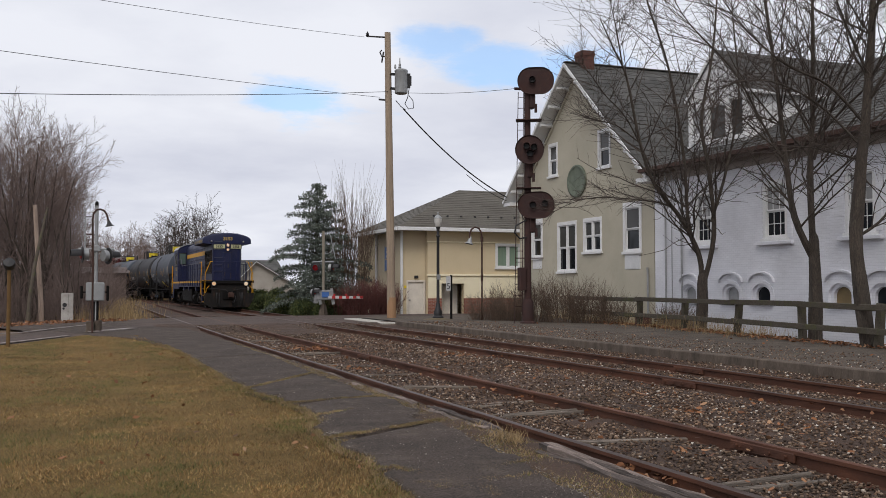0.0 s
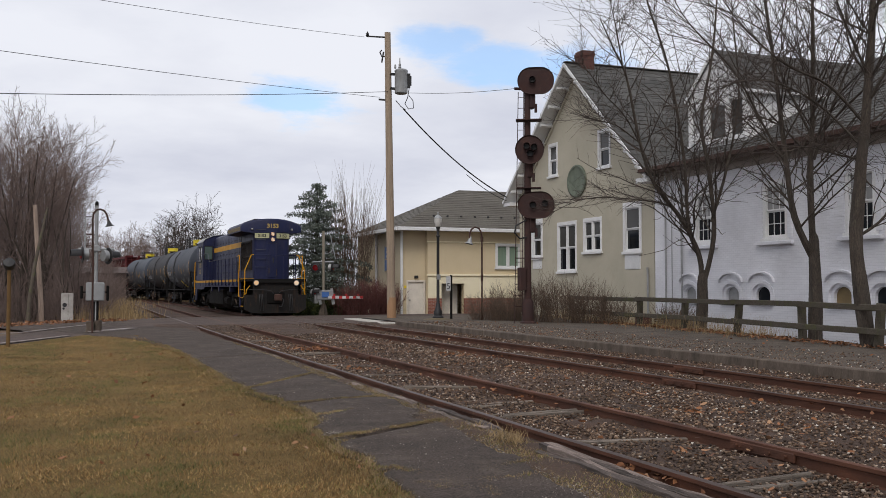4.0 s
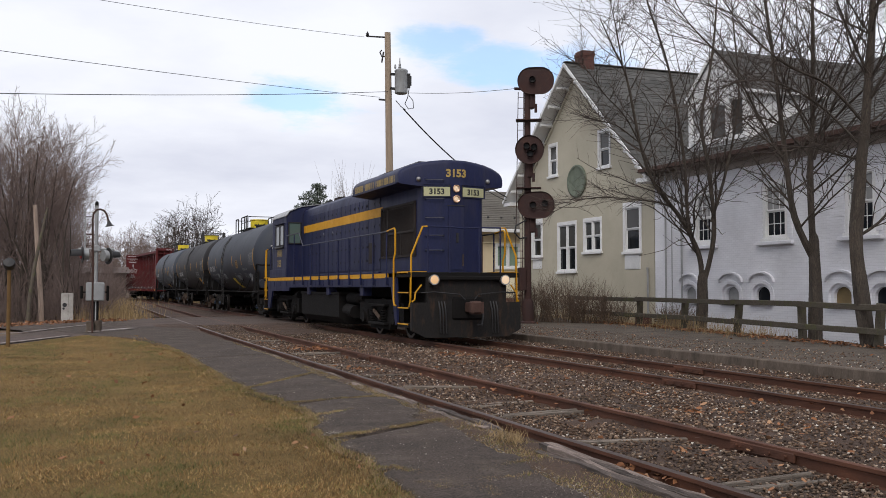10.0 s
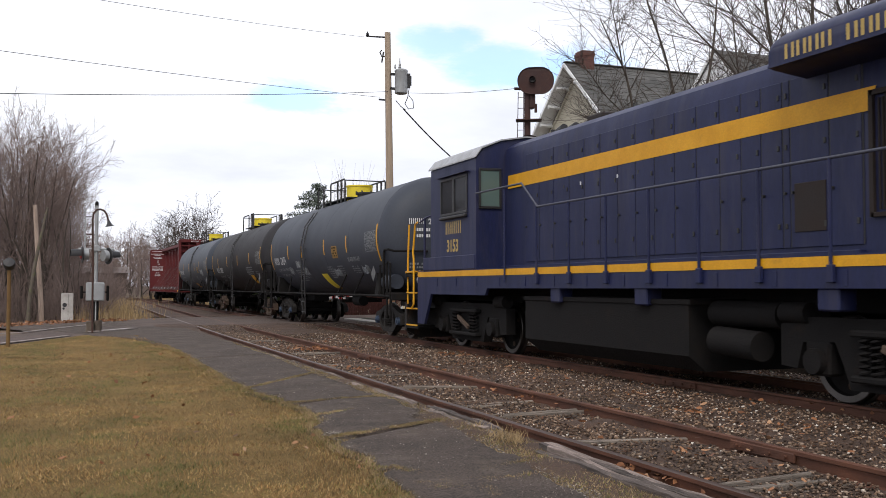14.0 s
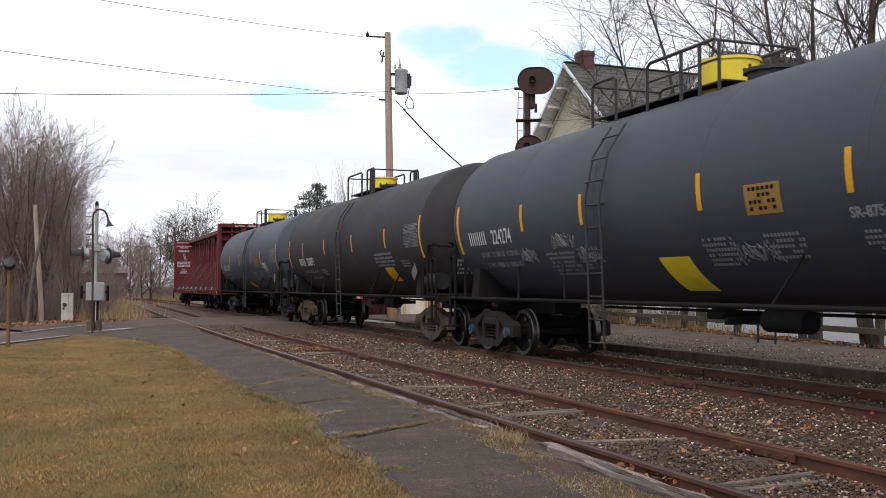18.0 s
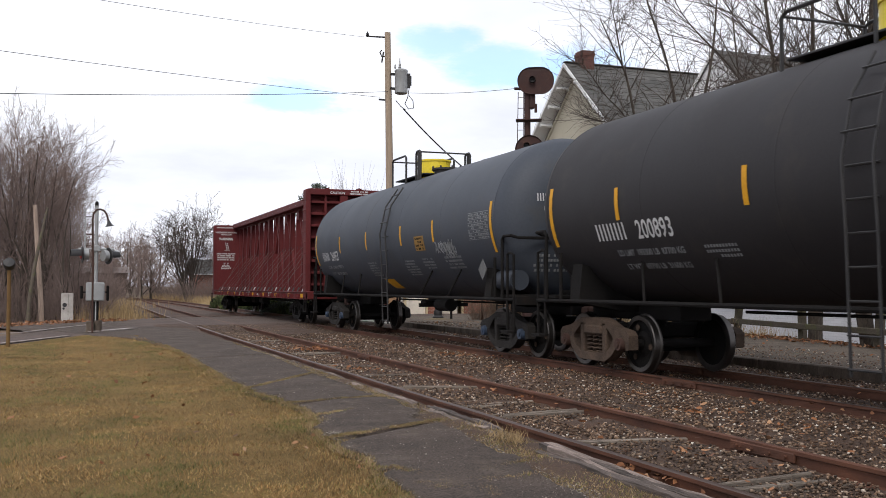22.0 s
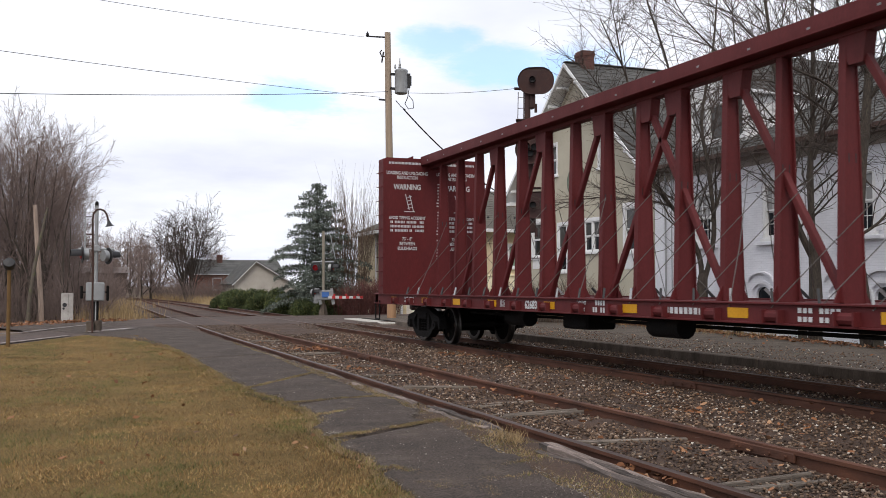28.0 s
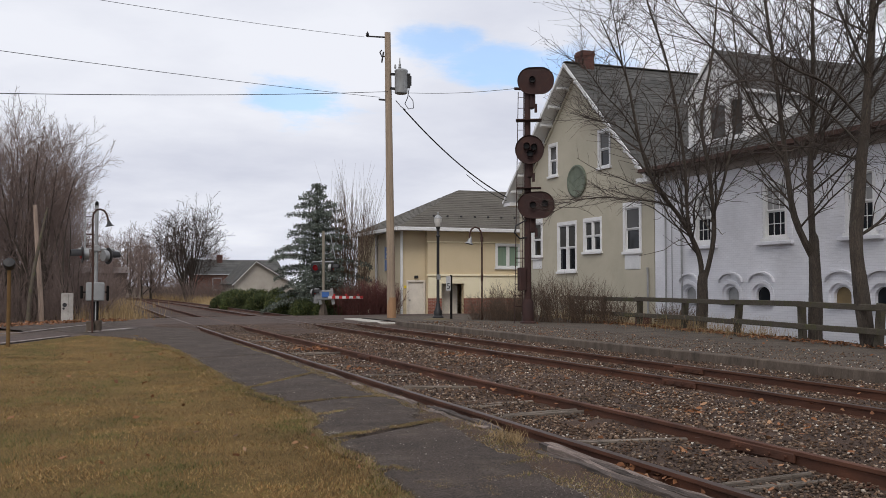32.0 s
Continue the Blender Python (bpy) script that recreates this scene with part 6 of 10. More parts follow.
        # brake wheel
        if e > 0:
            part("brake_wheel", Geo().tube([(-0.9 + 0.28 * math.cos(a), 7.72, 2.05 + 0.28 * math.sin(a)) for a in [i * math.pi / 8 for i in range(17)]], 0.02, 6).cyl((-0.9, 7.6, 2.05), (-0.9, 7.75, 2.05), 0.05, n=8).span((-0.92, 7.6, 1.2), (-0.88, 7.66, 2.05)), M_UNDER, R, "hand brake wheel")
        freight_truck(R, y, truck_mat, cap_mat)
    for s in (-1, 1):
        part("side_sill_pipe", Geo().cyl((s * 1.47, -7.86, 1.13), (s * 1.47, 7.86, 1.13), 0.035, n=8), M_UNDER, R)
        for y in (-4.4, 4.4, 2.6, -2.6):
            part("sill_strut", Geo().cyl((s * 1.47, y, 1.13), (s * 1.22, y + (0.45 if y > 0 else -0.45), 1.9), 0.022, n=6), M_UNDER, R)
    part("bottom_outlet", Geo().cyl((0, 0.2, 0.95), (0, 0.2, 1.35), 0.2, n=14).span((-0.5, -0.4, 0.9), (0.5, 0.0, 1.0), 0.02), M_UNDER, R)
    part("brake_rigging", Geo().cyl((0.5, -4.6, 0.98), (0.5, 4.6, 0.98), 0.025, n=6).cyl((-0.5, -2.2, 0.92), (-0.5, -1.4, 0.92), 0.16, n=12).beam((-0.9, -1.0, 0.9), (0.6, -0.6, 0.9), 0.05, 0.1), M_UNDER, R)
    return R


def build_centerbeam():
    R = root("centerbeam_flatcar", "empty maroon centre-beam lumber flatcar with white lettering", "flat car")
    VEHICLES.append((R, 81.22, 8.75, 0.0))
    deck = part("deck", Geo().span((-1.36, -11.2, 1.02), (1.36, 11.2, 1.16), 0.01), M_MAROON, R)
    for s in (-1, 1):
        sill = part("side_sill", Geo().span((s * 1.30, -11.75, 0.93), (s * 1.40, 11.75, 1.18), 0.012), M_MAROON, R)
        for z0 in (1.16, 0.915):
            part("sill_flange", Geo().span((s * 1.26, -11.75, z0), (s * 1.44, 11.75, z0 + 0.025), 0.004), M_MAROON, sill)
        for k in range(18):
            y = -10.45 + k * 1.2
            part("winch", Geo().cyl((s * 1.40, y - 0.13, 1.02), (s * 1.40, y + 0.13, 1.02), 0.075, n=10).span((s * 1.38, y - 0.16, 0.94), (s * 1.50, y - 0.13, 1.1)).span((s * 1.38, y + 0.13, 0.94), (s * 1.50, y + 0.16, 1.1)), M_MAROON, sill)
        for y in (-10.9, -8.8, -6.3, -3.75, -1.2, 1.43, 3.9, 5.8, 7.8, 10.1):
            part("reflector", Geo().span((s * 1.402, y - 0.2, 0.98), (s * 1.408, y + 0.2, 1.11)), M_YEL, sill, "yellow reflective plate")
        rd = 1 if s < 0 else -1
        on = lambda y0, z0, s=s, rd=rd: (lambda u, v: (s * 1.41, y0 - rd * u, z0 + v))
        lettering("car_number", "62683", 0.20, M_TEXTW, sill, on(2.15, 0.975), "white car number", 1.0, 0.008)
        bars("reporting_mark", 2, 0.24, 0.14, M_TEXTW, sill, on(3.38, 0.98), 0.35, "white reporting mark as plain bars", slim=2)
        bars("web_address", 8, 0.9, 0.09, M_TEXTW, sill, on(-2.6, 1.0), 0.3)
        lettering("load_limit", "LD LMT", 0.09, M_TEXTW, sill, on(0.25, 1.075), "white load limit", 0.85, 0.003)
        lettering("light_weight", "LT WT", 0.09, M_TEXTW, sill, on(0.27, 0.965), "white light weight", 0.85, 0.003)
        bars("load_figures", 5, 0.4, 0.08, M_TEXTW, sill, on(-0.3, 1.075), 0.3, "", 2, 1.4)
        bars("load_limit", 8, 0.7, 0.06, M_TEXTW, sill, on(-5.2, 1.07), 0.3, "", 2, 1.7)
        bars("jack_stencil", 8, 0.7, 0.05, M_TEXTW, sill, on(8.9, 1.07), 0.3, "", 2, 1.7)
    part("center_sill", Geo().span((-0.33, -11.8, 0.80), (0.33, 11.8, 1.03), 0.02), M_UNDER, R)
    # bulkheads
    for e in (-1, 1):
        yi, yo = e * 11.05, e * 11.48
        zt = 4.85
        bh = part("bulkhead", Geo().prism([(-1.40, 1.17), (1.40, 1.17), (1.40, zt - 0.08), (1.32, zt), (-1.32, zt), (-1.40, zt - 0.08)], "y", yi, yi + e * 0.05), M_MAROON, R, "tall maroon end bulkhead")
        for s in (-1, 1):
            part("corner_column", Geo().span((s * 1.403, yi - e * 0.003, 1.17), (s * 1.22, yo, zt - 0.03), 0.02), M_MAROON, bh)
            part("panel_rib", Geo().span((s * 0.62, yi + e * 0.05, 1.2), (s * 0.70, yo - e * 0.1, zt - 0.1)), M_MAROON, bh)
        part("top_beam", Geo().span((-1.32, yi + e * 0.05, zt - 0.22), (1.32, yo, zt + 0.004), 0.02), M_MAROON, bh)
        for k in range(8):
            z = 1.4 + k * 0.42
            part("bulkhead_rib", Geo().span((-1.22, yi + e * 0.05, z), (1.22, yo - e * 0.12, z + 0.09), 0.01), M_MAROON, bh)
        part("center_column", Geo().span((-0.14, yi + e * 0.05, 1.17), (0.14, yo - e * 0.03, zt), 0.015), M_MAROON, bh)
        for s in (-1, 1):
            for k in range(9):
                z = 1.4 + k * 0.38
                part("grab_iron", Geo().tube([(s * 1.40, yo - e * 0.03, z), (s * 1.46, yo - e * 0.03, z), (s * 1.46, yo - e * 0.4, z), (s * 1.40, yo - e * 0.4, z)], 0.011, 5), M_MAROON, bh)
        # writing on the loading side
        f = -e
        face = yi - e * 0.004
        for xc in (-0.72, 0.72):
            pl = lambda x0, z0, face=face, e=e: (lambda u, v: (x0 + u * e, face, z0 + v))
            bars("notice_line", 26, 1.05, 0.06, M_TEXTW, bh, pl(xc, zt - 0.17), 0.3)
            lettering("notice", "LOADING AND UNLOADING", 0.125, M_TEXTW, bh, pl(xc, 4.40), "white loading notice", 0.72, 0.003)
            lettering("notice", "INSTRUCTION", 0.125, M_TEXTW, bh, pl(xc, 4.28), "", 0.72, 0.003)
            lettering("notice", "WARNING", 0.20, M_TEXTW, bh, pl(xc, 4.0), "white warning", 0.8, 0.006)
            m = Matrix.Rotation(radians(-14 * e), 3, "Y")
            g = Geo()
            g.box((xc + 0.0, face, 3.66), (0.02, 0.004, 0.44), 0, m).box((xc + 0.12 * e, face, 3.63), (0.02, 0.004, 0.44), 0, m)
            for k in range(4):
                g.box((xc + 0.06 * e, face, 3.5 + k * 0.1), (0.12, 0.004, 0.02), 0, m)
            g.box((xc + 0.06 * e, face, 3.40), (0.3, 0.004, 0.02))
            part("pictogram", g, M_TEXTW, bh, "white tipping pictogram")
            lettering("notice", "AVOID TIPPING ACCIDENT", 0.115, M_TEXTW, bh, pl(xc, 3.19), "", 0.74, 0.003)
            bars("notice_line", 24, 1.0, 0.065, M_TEXTW, bh, pl(xc, 3.08), 0.3, "", 3, 1.75, 0.1)
            lettering("notice", "73' - 0\"", 0.125, M_TEXTW, bh, pl(xc, 2.62), "", 0.8, 0.003)
            lettering("notice", "BETWEEN", 0.125, M_TEXTW, bh, pl(xc, 2.49), "", 0.8, 0.003)
            lettering("notice", "BULKHEADS", 0.125, M_TEXTW, bh, pl(xc, 2.36), "", 0.8, 0.003)
        g = Geo()
        rnd = random.Random(4)
        for k in range(26):
            w = rnd.uniform(0.05, 0.09)
            z0 = 4.15 - k * 0.085
            if k % 9 != 8:
                g.span((0.21 * e - w, face - 0.002, z0), (0.21 * e + w, face + 0.002, z0 + 0.028))
        tagged(part("notice_column", g, M_TEXTW, bh, "narrow column of white lines"), kind="stuff")
        out = yo + e * 0.004
        lettering("caution", "CAUTION", 0.12, M_TEXTW, bh, lambda u, v, out=out, e=e: (0.25 * -e * -1 + u * -e, out, zt - 0.17 + v), "white word CAUTION", 1.0, 0.003)
        bars("caution_line", 16, 0.7, 0.045, M_TEXTW, bh, lambda u, v, out=out, e=e: (-0.55 * -e * -1 + u * -e, out, zt - 0.09 + v), 0.3, "", 2, 1.8)
        part("lifting_lug", Geo().prism([(-0.72, zt), (-0.55, zt + 0.07), (-0.55, zt)], "y", min(yi, yo), max(yi, yo)).prism([(0.72, zt), (0.55, zt + 0.07), (0.55, zt)], "y", min(yi, yo), max(yi, yo)), M_MAROON, bh)
        for s in (-1, 1):
            part("corner_ladder", Geo().tube([(s * 1.42, e * 11.65, 0.5), (s * 1.42, e * 11.65, 1.0)], 0.02, 5).tube([(s * 1.42, e * 11.3, 0.5), (s * 1.42, e * 11.3, 1.0)], 0.02, 5).tube([(s * 1.42, e * 11.65, 0.5), (s * 1.42, e * 11.3, 0.5)], 0.02, 5), M_UNDER, R)
        part("end_sill", Geo().span((-1.4, min(e * 11.48, e * 11.78), 0.92), (1.4, max(e * 11.48, e * 11.78), 1.2), 0.02), M_MAROON, R)
        coupler(R, e * 11.8, e)
        freight_truck(R, e * 8.75, M_UNDER, None)
    # centre frame
    chord = part("top_chord", Geo().span((-0.34, -11.05, 4.66), (0.34, 11.05, 4.72), 0.01), M_MAROON, R)
    for s in (-1, 1):
        part("chord_flange", Geo().span((s * 0.34, -11.05, 4.70), (s * 0.30, 11.05, 4.90), 0.006), M_MAROON, chord)
    part("chord_web", Geo().span((-0.10, -11.05, 4.58), (0.10, 11.05, 4.657), 0.006), M_MAROON, chord)
    for k in range(-8, 10):
        y = -0.62 + k * 1.2
        if abs(y) > 10.9:
            continue
        d = 0.05 if k % 2 else 0.016
        taper = [[Vector((sx * w, y + sy * d, z)) for sx, sy in ((-1, -1), (1, -1), (1, 1), (-1, 1))] for w, z in ((0.175, 1.16), (0.15, 2.4), (0.075, 4.62))]
        p = part("beam_post", Geo().loft(taper), M_MAROON, R)
        for s in (-1, 1):
            part("post_edge", Geo().beam((s * 0.178, y, 1.17), (s * 0.078, y, 4.6), 0.022, 0.13, 0.004, up=(0, 1, 0)), M_MAROON, p)
            part("cable_slot", Geo().span((s * 0.05, y - d - 0.003, 2.96), (s * 0.065, y - d + 0.004, 3.08)), M_BLACK, p)
        part("post_gusset", Geo().prism([(-0.30, 1.165), (0.30, 1.165), (0.17, 1.42), (-0.17, 1.42)], "y", y - 0.012, y + 0.012), M_MAROON, p)
        part("chord_pin", Geo().span((-0.345, y + 0.3, 4.74), (-0.338, y + 0.36, 4.77)), M_TEXTG, R)
    for k in range(4):
        for a0, sg in ((-0.62 + 2.4 * k, 1), (0.58 - 2.4 * k, -1)):
            part("diagonal_brace", Geo().beam((0, a0 + 0.1 * sg, 4.62), (0, a0 + sg * 2.3, 1.2), 0.10, 0.10, 0.01), M_MAROON, R)
            part("brace_gusset", Geo().prism([(a0 - 0.1 * sg, 4.64), (a0 + 0.42 * sg, 4.64), (a0 + 0.34 * sg, 4.2), (a0 + 0.1 * sg, 4.2)], "x", -0.09, 0.09), M_MAROON, R)
    # tie-down cables slack along the sides
    for s in (-1, 1):
        for k in range(26):
            y = -10.8 + k * 0.8
            q = 1 if k % 5 == 4 else -1
            part("tie_cable", Geo().tube([(s * 1.42, y, 1.12), (s * 0.85, y + q * 0.5, 1.95), (s * 0.15, y + q * 1.2, 3.0)], 0.0065, 4), M_CABLE, R)
            part("cable_hook", Geo().beam((s * 1.36, y + 0.05, 1.17), (s * 1.26, y + 0.18, 1.34), 0.03, 0.045), M_CHROME if k % 3 == 0 else M_BLACK, R)
    part("equipment_box", Geo().span((-0.9, 1.0, 0.62), (-0.3, 1.9, 0.9), 0.04), M_UNDER, R)
    part("air_reservoir", Geo().cyl((-0.95, -2.0, 0.78), (-0.95, -1.2, 0.78), 0.17, n=12), M_UNDER, R)
    part("brake_cylinder", Geo().cyl((-0.8, 3.4, 0.75), (-0.8, 4.3, 0.75), 0.16, n=12), M_UNDER, R)
    part("brake_pipe", Geo().cyl((-0.55, -7, 0.78), (-0.55, 7, 0.78), 0.03, n=6), M_UNDER, R)
    return R


def vehicle_pose(s, at, half, mid):
    """Where a vehicle stands with its leading face at s: its two trucks ride on the track."""
    a, b = track_main(s + at + mid - half), track_main(s + at + mid + half)
    d = b - a
    turn = math.degrees(math.atan2(-d.x, d.y))
    c = (a + b) / 2
    return pose(c.x, c.y, 0, 0, 0, turn) @ Matrix.Translation((0, -mid, 0))


def motions():
    times = [i * 0.5 for i in range(65)]
    for thing, at, half, mid in VEHICLES:
        walk(thing, [(t, vehicle_pose(train_at(t), at, half, mid)) for t in times])
    start = train_at(0)
    fine = [i * 0.1 for i in range(321)]
    for ax, place, r in AXLES:
        walk(ax, [(t, pose(*place, math.degrees((start - train_at(t)) / r), 0, 0)) for t in fine])


def build_train():
    build_locomotive()
    build_tank_car(27.03, M_TANK1, "dark slate-grey tank car with yellow bars, numbered 224274", M_TRUCK, M_CAPBLUE, "224274", ((2.6, 2.15, 0.8), (1.9, 1.9, 0.7), (-5.3, 1.85, 0.7), (4.1, 1.95, 0.6), (-2.2, 1.8, 0.8)), 1,
                   dict(bars=(-3.83, -1.17, 2.0, 4.2), mark=(6.72, 4.6), mark_z=2.21, load=("LD LMT  211200 LB  95750 KG", "LT WT  74800 LB  33950 KG"), code="SR-8754 FRA AIP", orange=(-2.09, -2.74, 2.25, 2.62), patch=(0.15, -0.6, 1.32, 1.80), ladder=1.25, top=(0.03, 2.95, 1.21, -0.64, 0.95), patch_paint=M_YELB,
                        stencils=((3.05, 1.93, 1.1, 6, 0.05), (-1.33, 1.98, 0.7, 6, 0.045), (-2.6, 1.98, 0.7, 5, 0.045), (2.2, 1.9, 0.5, 5, 0.04), (-4.2, 1.95, 0.8, 4, 0.04))))
    build_tank_car(43.6, M_TANK2, "black tank car with yellow bars, numbered 200893", M_RUSTY, M_RUSTPOST, "200893", (), 2,
                   dict(bars=(-4.19, -1.06, 2.14, 5.14), mark=(5.85, 3.66), mark_z=2.09, load=("LD LMT  193300 LB  87700 KG", "LT WT   69700 LB  31600 KG"), orange=None, patch=(-3.58, -4.3, 1.52, 1.88), ladder=0.0, top=(0.75, 2.31, 0.15, -0.58, 0.57), patch_paint=M_YEL,
                        stencils=((-3.8, 2.2, 1.65, 4, 0.06), (2.9, 1.9, 0.7, 3, 0.045), (-5.4, 2.0, 0.6, 3, 0.04))))
    build_tank_car(60.3, M_TANK3, "slate-grey tank car with yellow bars, numbered 264957", M_TRUCK, M_CAPBLUE, "264957", ((-4.4, 2.25, 1.1), (-4.7, 2.15, 0.6)), 3,
                   dict(bars=(-3.63, -1.36, 1.61, 4.35), mark=(6.51, 4.56), mark_z=2.18, load=("LD LMT  211400 LB  95950 KG", "LT WT   74800 LB  33950 KG"), orange=(-2.35, -3.0, 2.22, 2.56), patch=(1.26, 0.5, 1.33, 1.58), ladder=-0.43, top=(0.3, 1.78, -0.2, -0.55, 0.81), patch_paint=M_YEL,
                        stencils=((1.5, 2.0, 0.8, 6, 0.045), (-1.6, 1.98, 0.9, 6, 0.045), (-2.9, 2.0, 0.8, 4, 0.045), (-4.5, 2.0, 1.1, 4, 0.05))))
    build_centerbeam()


# ------------------------------------------------------------------ buildings
def brick_mat(name, c1, c2, mortar, rough=0.85, bumpy=0.35, axis="yz", tint=(1, 1, 1)):
    m = bpy.data.materials.new(name)
    m.use_nodes = True
    n, l = m.node_tree.nodes, m.node_tree.links
    b = n["Principled BSDF"]
    b.inputs["Roughness"].default_value = rough
    tc = n.new("ShaderNodeTexCoord")
    sp = n.new("ShaderNodeSeparateXYZ")
    l.new(tc.outputs["Object"], sp.inputs[0])
    cb = n.new("ShaderNodeCombineXYZ")
    l.new(sp.outputs[1 if axis == "yz" else 0], cb.inputs[0])
    l.new(sp.outputs[2], cb.inputs[1])
    br = n.new("ShaderNodeTexBrick")
    br.inputs["Color1"].default_value, br.inputs["Color2"].default_value, br.inputs["Mortar"].default_value = (*c1, 1), (*c2, 1), (*mortar, 1)
    br.inputs["Scale"].default_value = 1.0
    br.inputs["Mortar Size"].default_value = 0.006
    br.inputs["Mortar Smooth"].default_value = 0.3
    br.inputs["Brick Width"].default_value = 0.215
    br.inputs["Row Height"].default_value = 0.075
    l.new(cb.outputs[0], br.inputs["Vector"])
    nz = n.new("ShaderNodeTexNoise")
    nz.inputs["Scale"].default_value, nz.inputs["Detail"].default_value = 0.7, 7
    l.new(tc.outputs["Object"], nz.inputs["Vector"])
    mr = n.new("ShaderNodeMapRange")
    mr.inputs["From Min"].default_value, mr.inputs["From Max"].default_value = 0.3, 0.75
    mr.inputs["To Min"].default_value, mr.inputs["To Max"].default_value = 1.05, 0.84
    l.new(nz.outputs["Fac"], mr.inputs["Value"])
    mx = n.new("ShaderNodeMix")
    mx.data_type, mx.blend_type = "RGBA", "MULTIPLY"
    mx.inputs[0].default_value = 1
    l.new(br.outputs["Color"], mx.inputs[6])
    l.new(mr.outputs[0], mx.inputs[7])
    l.new(mx.outputs[2], b.inputs["Base Color"])
    bp = n.new("ShaderNodeBump")
    bp.inputs["Strength"].default_value, bp.inputs["Distance"].default_value = bumpy, 0.012
    bp.invert = True
    l.new(br.outputs["Fac"], bp.inputs["Height"])
    l.new(bp.outputs[0], b.inputs["Normal"])
    return m


M_WALLW = brick_mat("white_painted_brickwork", (0.74, 0.74, 0.78), (0.70, 0.70, 0.74), (0.62, 0.62, 0.66), 0.75, 0.55)
M_WALLR = brick_mat("red_brickwork", (0.30, 0.10, 0.065), (0.22, 0.075, 0.05), (0.36, 0.32, 0.28), 0.9, 0.4, "xz")
M_WALLRY = brick_mat("red_brickwork_side", (0.30, 0.10, 0.065), (0.22, 0.075, 0.05), (0.36, 0.32, 0.28), 0.9, 0.4, "yz")


M_CLAP = mat("white_clapboard", (0.80, 0.80, 0.80), (0.70, 0.70, 0.70), 2.5, 0.6, 0, 0.1, 40, grain=0.06)


def welded(g):
    """Joins touching pieces into one body: shared corners become one, faces that lie on each other go."""
    ids, vs, order = {}, [], []
    for p in g.v:
        k = tuple(round(c, 4) for c in p)
        if k not in ids:
            ids[k] = len(vs)
            vs.append(p)
        order.append(ids[k])
    seen = {}
    for q in g.f:
        r = tuple(order[i] for i in q)
        if len(set(r)) > 2:
            seen.setdefault(tuple(sorted(r)), []).append(r)
    g.v, g.f = vs, [v[0] for v in seen.values() if len(v) == 1]
    return g


def wall_strips(axis, at, thick, lo, hi, base, top, holes):
    """A wall with real openings. axis 'x': the wall stands at x = at and runs along y. top(u) gives its upper edge."""
    edges = sorted({lo, hi, *[e for h in holes for e in h[:2]], *([q for q in (37.85,) if lo < q < hi])})
    g = Geo()
    for a, b in zip(edges, edges[1:]):
        if b - a < 1e-4:
            continue
        mid = (a + b) / 2
        cuts = sorted((h[2], h[3]) for h in holes if h[0] <= mid <= h[1])
        z = base
        pieces = []
        for c, d in cuts:
            pieces.append((z, z, c, c))
            z = d
        pieces.append((z, z, top(a), top(b)))
        for za, zb, zc, zd in pieces:
            q = [(a, za), (b, zb), (b, zd), (a, zc)]
            g.prism(q, axis, at, at + thick)
    return welded(g)


def window_unit(parent, axis, at, a, b, z0, z1, out=-1, sashes=2, columns=1, muntin=0, frame_w=0.09, sill=True, depth=0.10, glass=None, frame_mat=None, name="window", label="", upper=None):
    """A sash window set in an opening; axis 'x' faces along x. out: the direction in which it looks."""
    fm = frame_mat or M_TRIM

    def sp(u0, u1, v0, v1, d0, d1, ch=0.006):
        if axis == "x":
            return ((at + out * d0, u0, v0), (at + out * d1, u1, v1), ch)
        return ((u0, at + out * d0, v0), (u1, at + out * d1, v1), ch)
    g = Geo()
    f = frame_w
    for q in ((a - f * 0.6, a + f * 0.4, z0, z1 + f), (b - f * 0.4, b + f * 0.6, z0, z1 + f), (a + f * 0.4, b - f * 0.4, z1 - f * 0.4, z1 + f), (a + f * 0.4, b - f * 0.4, z0, z0 + f * 0.4)):
        g.span(*sp(*q, -0.12, 0.035))
    w = part(name, g, fm, parent, label)
    if sill:
        part("window_sill", Geo().span(*sp(a - 0.13, b + 0.13, z0 - 0.10, z0, -0.10, 0.09)), fm, w)
    cw = (b - a) / columns
    for c in range(columns):
        u0, u1 = a + c * cw + f * 0.4, a + (c + 1) * cw - f * 0.4
        if c:
            part("mullion", Geo().span(*sp(u0 - f * 0.8, u0, z0, z1, -0.10, 0.03)), fm, w)
        for s in range(sashes):
            h = (z1 - z0 - f * 0.8) / sashes
            v0 = z0 + f * 0.4 + s * h
            v1 = v0 + h
            d = -0.075 if s == 0 else -0.04
            part("pane", Geo().span(*sp(u0 + 0.03, u1 - 0.03, v0 + 0.03, v1 - 0.03, d - 0.006, d, 0)), (glass or M_GLASS) if s == 0 else (upper or M_GLASSUP), w)
            g = Geo()
            for q in ((u0, u0 + 0.045, v0, v1), (u1 - 0.045, u1, v0, v1), (u0 + 0.045, u1 - 0.045, v0, v0 + 0.05), (u0 + 0.045, u1 - 0.045, v1 - 0.045, v1)):
                g.span(*sp(*q, d - 0.015, d + 0.025, 0.004))
            if muntin:
                for k in range(1, muntin):
                    u = u0 + (u1 - u0) * k / muntin
                    g.span(*sp(u - 0.011, u + 0.011, v0 + 0.05, v1 - 0.045, d - 0.004, d + 0.012, 0))
                v = (v0 + v1) / 2
                g.span(*sp(u0 + 0.045, u1 - 0.045, v - 0.011, v + 0.011, d - 0.004, d + 0.012, 0))
            part("sash", g, fm, w)
    return w


